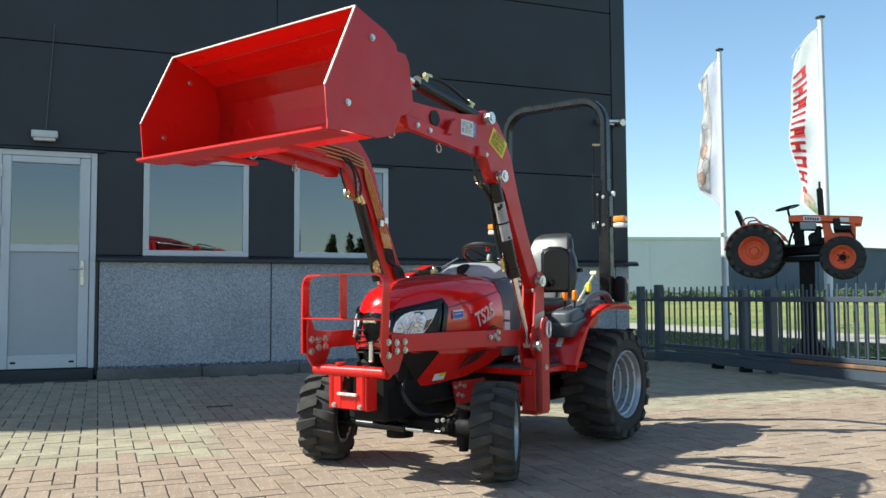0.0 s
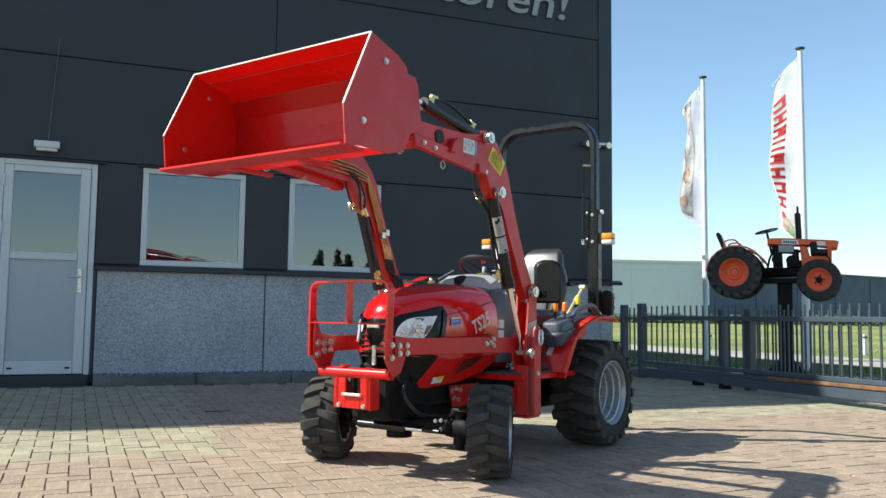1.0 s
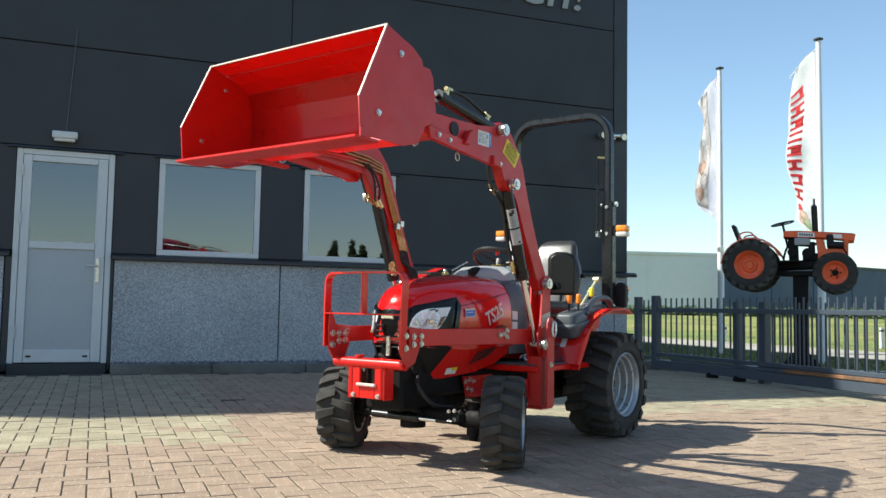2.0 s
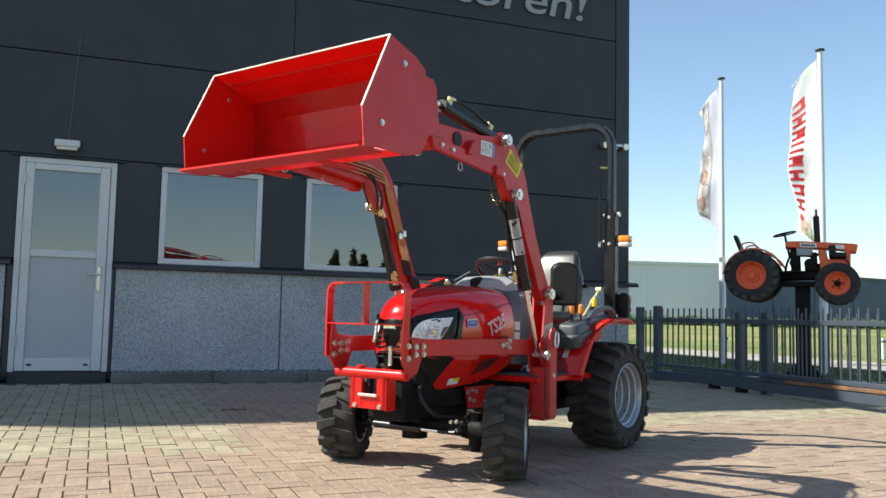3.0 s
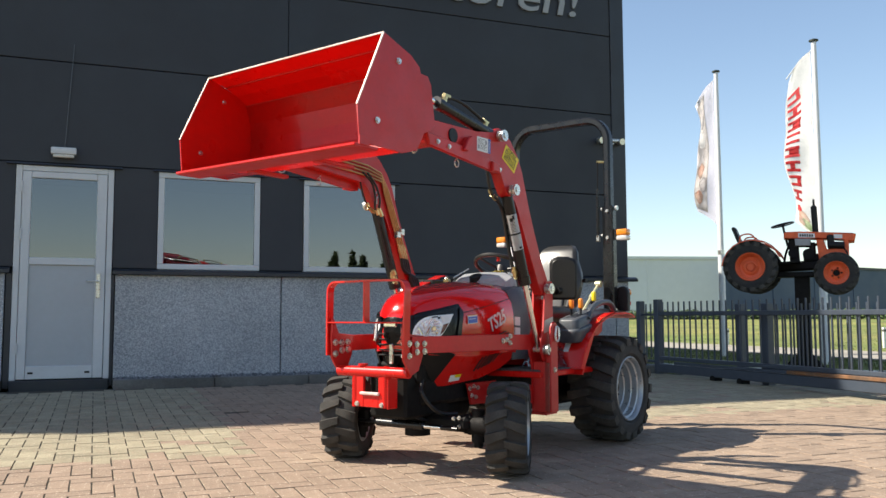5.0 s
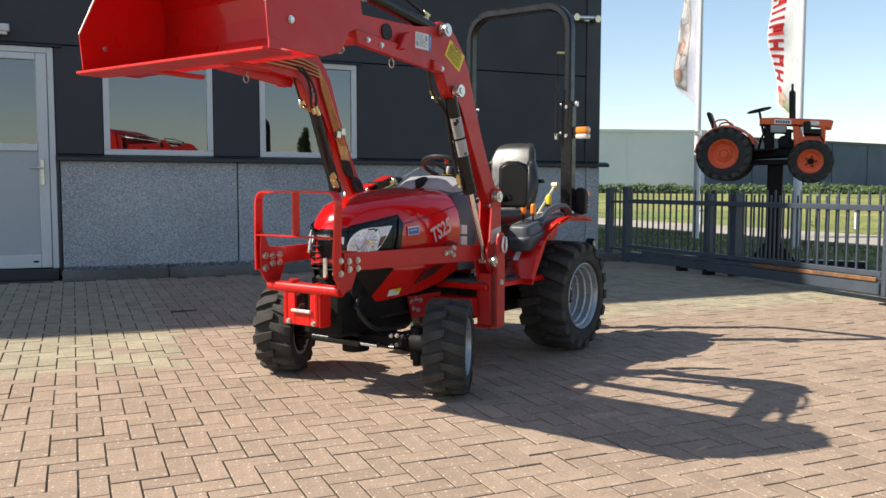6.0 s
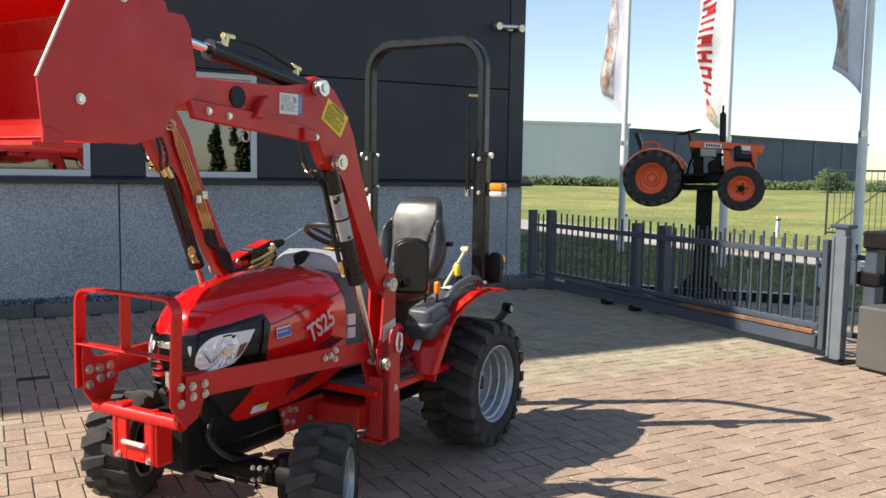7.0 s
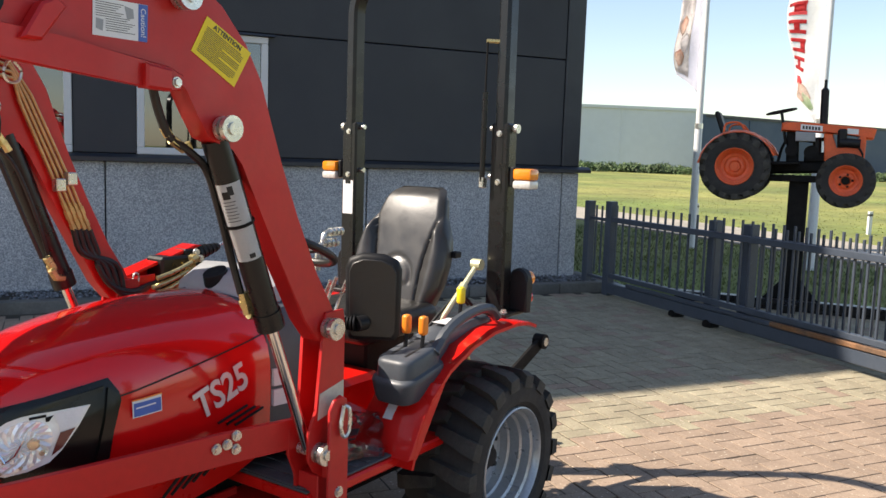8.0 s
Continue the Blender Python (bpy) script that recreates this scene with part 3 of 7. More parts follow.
# kerb and gravel strip
for x0, x1 in [(LEFT, -6.0)] + [(-6.0 + i * 1.0, -5.0 + i * 1.0) for i in range(6)] + [(1.46 + i, 2.46 + i) for i in range(6)] + [(7.46, 8.02)]:
    x1 = min(x1, 0.39) if x0 < 0.39 else x1
    if x1 <= x0:
        continue
    bm = bmesh.new()
    box(bm, (x0 + 0.003, 12.16, -0.08), (x1 - 0.003, 12.30, 0.098), 0.012, seg=2)
    part("kerb_stone", bm, KERB, paving)
bm = bmesh.new()
box(bm, (8.035, 12.163, -0.08), (8.17, 13.4, 0.093), 0.012, seg=2)
part("kerb_stone", bm, KERB, paving)
for x0, x1 in ((LEFT, 0.39), (1.46, 8.033)):
    bm = bmesh.new()
    box(bm, (x0, 12.303, -0.06), (x1, WALL_Y - 0.017, 0.085))
    part("gravel_bed", bm, SAND, paving)
rng = random.Random(3)
V, Fc = [], []
for i in range(2600):
    x, y = rng.uniform(1.48, 8.02) if i < 2100 else rng.uniform(-4, 0.25), rng.uniform(12.32, WALL_Y - 0.03)
    r = rng.uniform(0.009, 0.022)
    z = 0.083 + r * 0.5
    n = len(V)
    a = rng.uniform(0, 6.28)
    for k in range(4):
        V.append((x + r * math.cos(a + k * 1.571) * rng.uniform(0.7, 1.2), y + r * math.sin(a + k * 1.571) * rng.uniform(0.7, 1.2), z))
    V += [(x, y, z + r * 0.7), (x, y, z - r * 0.6)]
    for k in range(4):
        Fc += [(n + k, n + (k + 1) % 4, n + 4), (n + (k + 1) % 4, n + k, n + 5)]
me = bpy.data.meshes.new("gravel")
me.from_pydata(V, [], Fc)
me.materials.append(GRAVEL)
tagged(new("gravel", me), "dark grey gravel strip along the foot of the plinth", "gravel", kind="stuff")


# ---- wheels ----
def wheel(name, parent, at, R, W, rim_r, lugs, lug_h, outer, rim_mat=RIM, hub_mat=BLACK, label="", slant=0.32):
    """A wheel about the y axis; its outer face looks along +y when outer is 1."""
    w = new(name)
    w.empty_display_size = 0.05
    w.parent, w.matrix_basis = parent, at
    if label:
        w["label"] = label
    h = W / 2
    bm = bmesh.new()
    body = R - lug_h
    prof = [(-h * 0.80, rim_r), (-h * 0.97, rim_r + (body - rim_r) * 0.25), (-h, rim_r + (body - rim_r) * 0.55), (-h * 0.93, body * 0.955), (-h * 0.75, body * 0.99), (-h * 0.3, body), (h * 0.3, body),
            (h * 0.75, body * 0.99), (h * 0.93, body * 0.955), (h, rim_r + (body - rim_r) * 0.55), (h * 0.97, rim_r + (body - rim_r) * 0.25), (h * 0.80, rim_r)]
    lathe(bm, prof, (0, 0, 0), "y", 40, (False, False))
    part("tyre", bm, RUBBER, w, "black block-tread tyre", smooth=30)
    # each tread bar runs from near the middle over the shoulder
    for s in (-1, 1):
        bm = bmesh.new()
        half = math.pi / lugs * 0.50
        rows = []
        for y, k, top, wd in ((-0.06, 0.0, R * 0.992, 0.8), (0.35, 0.35, R, 1.0), (0.80, 0.85, R * 0.992, 1.15), (1.0, 1.05, R * 0.945, 1.25), (1.015, 1.1, R * 0.86, 1.1)):
            c = -slant * k * 2 * math.pi / lugs
            low = min(top - 0.004, body * (0.97 if y < 0.9 else 0.90))
            rows.append([bm.verts.new((rr * math.cos(c + da), s * y * h, rr * math.sin(c + da)))
                         for da, rr in ((-half * wd, low), (-half * wd * 0.78, top), (half * wd * 0.78, top), (half * wd, low))])
        for A, B in zip(rows, rows[1:]):
            for j in range(3):
                bm.faces.new((A[j], A[j + 1], B[j + 1], B[j]))
        bm.faces.new(rows[0])
        bm.faces.new(rows[-1])
        lug = mesh_of(bm, "tread_lug", TREAD, 30)
        for i in range(lugs):
            shared("tread_lug", lug, w, Matrix.Rotation(-2 * math.pi * (i + (0.5 if s > 0 else 0)) / lugs, 4, "Y"))
    bm = bmesh.new()
    o = outer
    prof = [(o * h * 0.84, rim_r * 1.04), (o * h * 0.92, rim_r * 1.035), (o * h * 0.94, rim_r * 1.01), (o * h * 0.90, rim_r * 0.975), (o * h * 0.74, rim_r * 0.955), (o * h * 0.70, rim_r * 0.90), (o * h * 0.48, rim_r * 0.885),
            (o * h * 0.44, rim_r * 0.835), (o * h * 0.18, rim_r * 0.82), (o * h * 0.14, rim_r * 0.775), (-o * h * 0.06, rim_r * 0.755), (-o * h * 0.10, rim_r * 0.60),
            (o * h * 0.04, rim_r * 0.50), (o * h * 0.04, rim_r * 0.34), (-o * h * 0.05, rim_r * 0.30), (-o * h * 0.15, 0.02)]
    lathe(bm, prof, (0, 0, 0), "y", 36, (False, True))
    prof = [(-o * h * 0.86, rim_r * 1.04), (-o * h * 0.90, rim_r * 0.97), (-o * h * 0.5, rim_r * 0.86), (-o * h * 0.20, rim_r * 0.80), (-o * h * 0.20, 0.02)]
    lathe(bm, prof, (0, 0, 0), "y", 36, (False, True))
    part("rim", bm, rim_mat, w, smooth=40)
    bm = bmesh.new()
    cyl(bm, (0, -o * h * 0.9, 0), (0, o * h * 0.16, 0), rim_r * 0.27, 18)
    cyl(bm, (0, o * h * 0.16, 0), (0, o * h * 0.30, 0), rim_r * 0.17, 14)
    for i in range(5):
        a = 2 * math.pi * i / 5
        p = (rim_r * 0.42 * math.cos(a), o * h * 0.04, rim_r * 0.42 * math.sin(a))
        bolt(bm, p, "y", 0.010, 0.016, o)
    part("hub", bm, hub_mat, w)
    return w


# ---- the compact tractor with its loader: x ahead, y to its left, z up ----
STAND = pose(3.380, 7.486, -0.042, 0, 0, -147.46) @ Matrix.Scale(0.9635, 4)
tractor = thing("compact_tractor", STAND, "red compact tractor with raised front loader bucket, standing on pavers", "tractor")
T = tractor
wheel("rear_wheel", T, pose(-0.955, 0.475, 0.338), 0.338, 0.30, 0.198, 18, 0.029, 1)
wheel("rear_wheel", T, pose(-0.955, -0.475, 0.338), 0.338, 0.30, 0.198, 18, 0.029, -1)
wheel("front_wheel", T, pose(0.435, 0.560, 0.234, 0, 0, 27), 0.234, 0.205, 0.135, 14, 0.019, 1)
wheel("front_wheel", T, pose(0.520, -0.470, 0.234, 0, 0, 25), 0.234, 0.205, 0.135, 14, 0.019, -1)


def bolts(parent, spots, axis="y", r=0.011, h=0.012, f=1, name="bolt"):
    for p in spots:
        bm = bmesh.new()
        bolt(bm, p, axis, r, h, f)
        part(name, bm, ZINC, parent)


def loft(bm, sections, close=False, cap=True):
    rings = [[bm.verts.new(p) for p in s] for s in sections]
    for A, B in zip(rings, rings[1:]):
        n = len(A)
        for j in range(n if close else n - 1):
            bm.faces.new((A[j], A[(j + 1) % n], B[(j + 1) % n], B[j]))
    if cap:
        for r in (rings[0], rings[-1]):
            if len(r) > 2:
                bm.faces.new(r)
    return bm


def interp(x, table):
    for (a, va), (b, vb) in zip(table, table[1:]):
        if (a - x) * (b - x) <= 0:
            return va + (vb - va) * (x - a) / (b - a)
    return table[0][1] if abs(x - table[0][0]) < abs(x - table[-1][0]) else table[-1][1]


HOOD_W = [(0.70, 0.075), (0.685, 0.115), (0.65, 0.152), (0.60, 0.183), (0.54, 0.215), (0.46, 0.247), (0.36, 0.268), (0.2, 0.280), (0.0, 0.285), (-0.10, 0.285)]
HOOD_Z = [(0.70, 0.800), (0.685, 0.845), (0.65, 0.890), (0.60, 0.925), (0.54, 0.948), (0.46, 0.968), (0.36, 0.985), (0.2, 1.003), (0.0, 1.010), (-0.10, 1.002)]


def hood_point(x, u, out=0.0):
    """A point of the bonnet's left side, u from 0 at the crown to 1 at the lower edge."""
    w, z = interp(x, HOOD_W) + out, interp(x, HOOD_Z) + out * 0.5
    low = interp(x, [(0.70, 0.62), (0.60, 0.60), (0.36, 0.585), (-0.10, 0.60)])
    tab = [(0.0, 0.0, 0.0), (0.10, 0.36, 0.009), (0.20, 0.65, 0.028), (0.28, 0.825, 0.062), (0.36, 0.932, 0.114), (0.48, 0.987, 0.18), (0.65, 1.0, 0.265), (1.0, 0.985, 9)]
    for (a, wa, da), (b, wb, db) in zip(tab, tab[1:]):
        if a <= u <= b:
            k = (u - a) / (b - a)
            db = (z - low) if db == 9 else min(db, z - low)
            da = min(da, z - low)
            return Vector((x, w * (wa + (wb - wa) * k), z - (da + (db - da) * k)))


US = [0.0, 0.05, 0.10, 0.15, 0.20, 0.24, 0.28, 0.32, 0.36, 0.42, 0.48, 0.56, 0.65, 0.82, 1.0]
XS = [0.70, 0.685, 0.665, 0.65, 0.625, 0.60, 0.57, 0.54, 0.50, 0.46, 0.41, 0.36, 0.28, 0.2, 0.1, 0.0, -0.04, -0.07]
bm = bmesh.new()
secs = []
for x in XS:
    left = [hood_point(x, u) for u in US]
    right = [Vector((p.x, -p.y, p.z)) for p in left[1:]][::-1]
    secs.append(right + left)
loft(bm, secs, close=True)
hood = part("bonnet", bm, RED_GLOSS, T, "glossy red bonnet", smooth=40)


def hood_at(x, z, out=0.0):
    """The point of the bonnet's left side at x and height z, moved out along the surface's normal."""
    lo, hi = 0.0, 1.0
    for _ in range(24):
        u = (lo + hi) / 2
        lo, hi = (u, hi) if hood_point(x, u).z > z else (lo, u)
    u = min(max((lo + hi) / 2, 0.02), 0.98)
    p = hood_point(x, u)
    du = hood_point(x, u + 0.015) - hood_point(x, u - 0.015)
    xa, xb = min(x + 0.008, 0.70), max(x - 0.008, -0.10)
    dx = hood_point(xa, u) - hood_point(xb, u)
    n = du.cross(dx).normalized()
    if n.y < 0:
        n = -n
    return p + n * out


def skin(name, quad, material, parent, out=0.004, n=6, label="", flip=1, thick=0.004):
    """A shaped cover lying on the bonnet: four corners (x, z), proud by out."""
    bm = bmesh.new()
    (a, b, c, d) = [Vector((*q, 0)) for q in quad]
    grid = []
    for i in range(n + 1):
        row = []
        for j in range(n + 1):
            s, t = i / n, j / n
            q = (a * (1 - s) + b * s) * (1 - t) + (d * (1 - s) + c * s) * t
            p = hood_at(q.x, q.y, out)
            row.append(bm.verts.new((p.x, p.y * flip, p.z)))
        grid.append(row)
    for i in range(n):
        for j in range(n):
            bm.faces.new((grid[i][j], grid[i + 1][j], grid[i + 1][j + 1], grid[i][j + 1]))
    bmesh.ops.recalc_face_normals(bm, faces=bm.faces[:])
    bmesh.ops.solidify(bm, geom=bm.faces[:], thickness=thick)
    return part(name, bm, material, parent, label, smooth=40)


def patch(name, outline, material, parent, out, label="", flip=1, thick=0.003, rings=5, facet=0.0):
    """A cover with any outline (x, z), domed over the bonnet's side."""
    bm = bmesh.new()
    n = len(outline)
    c = (sum(p[0] for p in outline) / n, sum(p[1] for p in outline) / n)
    rows = []
    for k in range(1, rings + 1):
        t = k / rings
        row = []
        for q, (x, z) in enumerate(outline):
            p = hood_at(c[0] + (x - c[0]) * t, c[1] + (z - c[1]) * t, out + facet * ((q + k) % 2 - 0.5) * (1 if k < rings else 0))
            row.append(bm.verts.new((p.x, p.y * flip, p.z)))
        rows.append(row)
    p = hood_at(c[0], c[1], out)
    mid = bm.verts.new((p.x, p.y * flip, p.z))
    for j in range(n):
        bm.faces.new((mid, rows[0][j], rows[0][(j + 1) % n]))
        for a, b in zip(rows, rows[1:]):
            bm.faces.new((a[j], b[j], b[(j + 1) % n], a[(j + 1) % n]))
    bmesh.ops.recalc_face_normals(bm, faces=bm.faces[:])
    if bm.faces[0].normal.y * flip < 0:
        bmesh.ops.reverse_faces(bm, faces=bm.faces[:])
    bmesh.ops.solidify(bm, geom=bm.faces[:], thickness=thick)
    return part(name, bm, material, parent, label, smooth=0 if facet else 35)


def rounded(points, n=4):
    """The closed outline with its corners carried round by a smooth curve."""
    out, m = [], len(points)
    for i in range(m):
        p0, p1, p2, p3 = (Vector(points[(i + k) % m]) for k in (-1, 0, 1, 2))
        for k in range(n):
            s = k / n
            q = 0.5 * (2 * p1 + (p2 - p0) * s + (2 * p0 - 5 * p1 + 4 * p2 - p3) * s ** 2 + (3 * p1 - p0 - 3 * p2 + p3) * s ** 3)
            out.append((q.x, q.y))
    return out


BOWL = rounded([(0.671, 0.688), (0.668, 0.722), (0.648, 0.764), (0.612, 0.787), (0.578, 0.790), (0.556, 0.772), (0.552, 0.742), (0.566, 0.708), (0.600, 0.682), (0.645, 0.674)], 3)
for f in (1, -1):
    patch("headlight_surround", [(0.698, 0.640), (0.698, 0.720), (0.696, 0.790), (0.640, 0.822), (0.560, 0.840), (0.480, 0.858), (0.425, 0.868), (0.404, 0.832), (0.402, 0.812), (0.425, 0.735), (0.441, 0.662), (0.52, 0.640), (0.62, 0.630)], MASK, hood, 0.006, "glossy black headlight mask", f, 0.004, 8)
    skin("mask_fold", [(0.432, 0.848), (0.412, 0.828), (0.440, 0.678), (0.470, 0.668)], MASK, hood, 0.016, 8, "", f, 0.010)
    skin("mask_fold", [(0.690, 0.800), (0.440, 0.852), (0.448, 0.838), (0.690, 0.786)], MASK, hood, 0.016, 12, "", f, 0.010)
    skin("side_crease", [(0.402, 0.823), (-0.060, 0.907), (-0.060, 0.9035), (0.402, 0.8195)], BLACK, hood, 0.004, 10, "", f, 0.003)
    rim = [(0.678, 0.690), (0.675, 0.722), (0.665, 0.752), (0.650, 0.776), (0.630, 0.791), (0.606, 0.801), (0.578, 0.806), (0.545, 0.808)] + [(0.472, 0.814), (0.500, 0.770), (0.535, 0.718), (0.560, 0.690), (0.600, 0.674), (0.640, 0.666), (0.665, 0.672)]
    hl = patch("headlight", rim, REFLECTOR, T, 0.010, "clear faceted headlight", f, 0.004, 4)
    patch("light_bowl", BOWL, FACET, hl, 0.013, "bright faceted reflector bowl", f, 0.002, 5, 0.005)
    for ax, az, bx, bz, r in ((0.640, 0.700, 0.655, 0.745, 0.0045), (0.622, 0.716, 0.604, 0.750, 0.003), (0.640, 0.700, 0.622, 0.716, 0.0025)):
        bm = bmesh.new()
        a, b = hood_at(ax, az, 0.016), hood_at(bx, bz, 0.016)
        cyl(bm, (a.x, a.y * f, a.z), (b.x, b.y * f, b.z), r, 6)
        part("bowl_rib", bm, CHROME, hl)
    # the bulb, then small discs that paint the amber glow below it
    for bx, bz, r in ((0.588, 0.738, 0.017), (0.573, 0.716, 0.009), (0.648, 0.676, 0.006), (0.612, 0.686, 0.006)):
        bm = bmesh.new()
        a, b = hood_at(bx, bz, 0.008), hood_at(bx, bz, 0.019)
        cyl(bm, (a.x, a.y * f, a.z), (b.x, b.y * f, b.z), r, 14, r * 0.6)
        part("bulb_shield", bm, AMBER_GLOW, hl)
    skin("wedge", [(0.546, 0.803), (0.478, 0.811), (0.506, 0.771), (0.537, 0.764)], STICKER_WHITE, hl, 0.0135, 4, "pale wedge behind the lamp bowl", f, 0.002)
    # dark red piece stands for a reflection under the pale wedge
    skin("inner_panel", [(0.538, 0.760), (0.508, 0.767), (0.535, 0.724), (0.556, 0.706)], WEDGE_RED, hl, 0.0135, 4, "dark red reflection painted as a lower wedge", f, 0.002)
    for q in ([(0.592, 0.799), (0.560, 0.803), (0.560, 0.797), (0.592, 0.793)], [(0.562, 0.796), (0.546, 0.800), (0.556, 0.786), (0.562, 0.786)]):
        skin("lamp_mark", q, IRON, hl, 0.0135, 3, "", f, 0.001)


def side_y(x, z):
    """Half width of the lower body, drawn in towards the bottom."""
    return interp(x, HOOD_W) - max(0.0, 0.60 - z) * 0.48


# lower side panel, red with a black air mesh at its front
for f in (1, -1):
    bm = bmesh.new()
    pts = [(0.60, 0.63), (0.50, 0.63), (0.20, 0.625), (-0.10, 0.63), (-0.10, 0.57), (0.02, 0.50), (0.20, 0.455), (0.46, 0.428), (0.56, 0.43)]
    prism(bm, pts, 0.0, 0.02, "y", 0.004)
    for v in bm.verts:
        v.co.y = f * (v.co.y + side_y(v.co.x, v.co.z) - 0.018)
    low = part("side_panel", bm, RED, T, "red lower side panel")
    bm = bmesh.new()
    prism(bm, [(0.655, 0.63), (0.56, 0.635), (0.47, 0.600), (0.545, 0.435), (0.62, 0.43), (0.655, 0.50)], 0.0, 0.014, "y", 0.003)
    for v in bm.verts:
        v.co.y = f * (v.co.y + side_y(v.co.x, v.co.z) - 0.004)
    part("air_mesh", bm, BLACK, low, "black plastic mesh")
    for i in range(7):
        bm = bmesh.new()
        x = 0.27 - i * 0.034
        cyl(bm, (x, f * (side_y(x, 0.50) + 0.002), 0.50 + i * 0.008), (x - 0.045, f * (side_y(x, 0.57) + 0.002), 0.575 + i * 0.006), 0.0045, 6)
        part("louvre", bm, BLACK, low)
    for i in range(3):
        bm = bmesh.new()
        x, z = 0.125 - i * 0.030, 0.690 - i * 0.010
        a, b = hood_at(x, z, 0.0065), hood_at(x - 0.10, z + 0.028, 0.0065)
        cyl(bm, (a.x, f * a.y, a.z), (b.x, f * b.y, b.z), 0.004, 6)
        part("louvre", bm, BLACK, low)
# nose: black grille with a chrome bar and small badge
bm = bmesh.new()
sec = []
for z, k in ((0.50, 0.92), (0.60, 0.97), (0.70, 1.0), (0.78, 1.0), (0.815, 0.97)):
    sec.append([(0.700 * k + 0.012 - abs(y) ** 2 * 3.2, y, z) for y in (-0.11, -0.08, -0.05, -0.025, 0, 0.025, 0.05, 0.08, 0.11)])
loft(bm, sec, cap=False)
bmesh.ops.solidify(bm, geom=bm.faces[:], thickness=0.01)
gr = part("grille", bm, BLACK_PAINT, T, "black grille panel")
bm = bmesh.new()
box(bm, (0.700, -0.045, 0.745), (0.722, 0.045, 0.775), 0.006)
part("badge", bm, CHROME, gr, "small chrome badge bar")
bm = bmesh.new()
box(bm, (0.690, -0.014, 0.55), (0.712, 0.014, 0.66), 0.005)
part("trim_bar", bm, CHROME, gr, "chrome trim strip")
for i in range(5):
    bm = bmesh.new()
    box(bm, (0.680, -0.09, 0.595 + i * 0.028), (0.706, 0.09, 0.603 + i * 0.028), 0.002)
    part("grille_bar", bm, BLACK, gr)
for f in (1, -1):
    bm = bmesh.new()
    box(bm, (0.664, f * 0.098 - 0.010, 0.665), (0.690, f * 0.098 + 0.010, 0.765), 0.006, seg=2)
    part("nose_lamp", bm, REFLECTOR, gr, "narrow clear marker lamp")

# decals on the left side
lettering("TS25", 0.112, 0.0012, "model_lettering", DECAL, T, Matrix.Translation((0.110, 0.2870, 0.776)) @ pose(0, 0, 0, 90, -20.5, 180) @ Matrix.Diagonal((0.80, 1, 1, 1)), "silver TS25 lettering", bold=0.0024)
st = skin("service_sticker", [(0.378, 0.806), (0.300, 0.812), (0.300, 0.766), (0.378, 0.762)], STICKER_WHITE, T, 0.008, 3, "blue and white service sticker", 1, 0.001)
skin("sticker_band", [(0.378, 0.8065), (0.300, 0.8125), (0.300, 0.8095), (0.378, 0.8035)], ORANGE, st, 0.0095, 3, "", 1, 0.001)
skin("sticker_band", [(0.375, 0.798), (0.303, 0.803), (0.303, 0.769), (0.375, 0.765)], STICKER_BLUE, st, 0.0095, 3, "", 1, 0.001)
skin("sticker_print", [(0.370, 0.788), (0.318, 0.792), (0.318, 0.7885), (0.370, 0.7845)], STICKER_WHITE, st, 0.0105, 3, "", 1, 0.001)
bm = bmesh.new()
prism(bm, [(0.445, 0.485), (0.375, 0.490), (0.375, 0.455), (0.445, 0.450)], 0.0, 0.004, "y")
for v in bm.verts:
    v.co.y += side_y(v.co.x, v.co.z) + 0.003
st = part("oil_sticker", bm, STICKER_WHITE, T, "white and yellow warning sticker")
bm = bmesh.new()
prism(bm, [(0.415, 0.488), (0.375, 0.4905), (0.375, 0.474), (0.415, 0.472)], 0.0, 0.002, "y")
for v in bm.verts:
    v.co.y += side_y(v.co.x, v.co.z) + 0.0075
part("sticker_band", bm, STICKER_YELLOW, st)

# ---- chassis, axles ----
bm = bmesh.new()
box(bm, (0.0, -0.15, 0.33), (0.62, 0.15, 0.56), 0.02)
box(bm, (-0.30, -0.13, 0.28), (0.05, 0.13, 0.50), 0.02)
cyl(bm, (0.50, 0, 0.30), (0.10, 0, 0.30), 0.085, 16)
part("engine_block", bm, IRON, T, "dirty dark engine and oil sump")
bm = bmesh.new()
box(bm, (-1.15, -0.17, 0.22), (-0.28, 0.17, 0.50), 0.03)
cyl(bm, (-0.98, -0.38, 0.338), (-0.98, 0.38, 0.338), 0.075, 18)
part("rear_axle", bm, IRON, T, "dark gearbox and rear axle housing")
bm = bmesh.new()
box(bm, (0.43, -0.36, 0.20), (0.53, 0.36, 0.280), 0.02)
for f in (1, -1):
    x = 0.45 if f > 0 else 0.51
    cyl(bm, (x, f * 0.38, 0.15), (x, f * 0.38, 0.315), 0.036, 16)
    cyl(bm, (x, f * 0.33, 0.235), (x, f * 0.46, 0.235), 0.055, 16)
    cyl(bm, (x, f * 0.38, 0.15), (x, f * 0.38, 0.12), 0.024, 12)
    box(bm, (x - 0.05, min(f * 0.30, f * 0.37), 0.19), (x + 0.05, max(f * 0.30, f * 0.37), 0.29), 0.015)
cyl(bm, (0.48, 0, 0.16), (0.48, 0, 0.33), 0.07, 16)
ax = part("front_axle", bm, IRON, T, "dark cast front axle")
bm = bmesh.new()
cyl(bm, (0.58, -0.20, 0.225), (0.58, 0.12, 0.225), 0.022, 12)
part("steering_cylinder", bm, BLACK_PAINT, ax)
bm = bmesh.new()
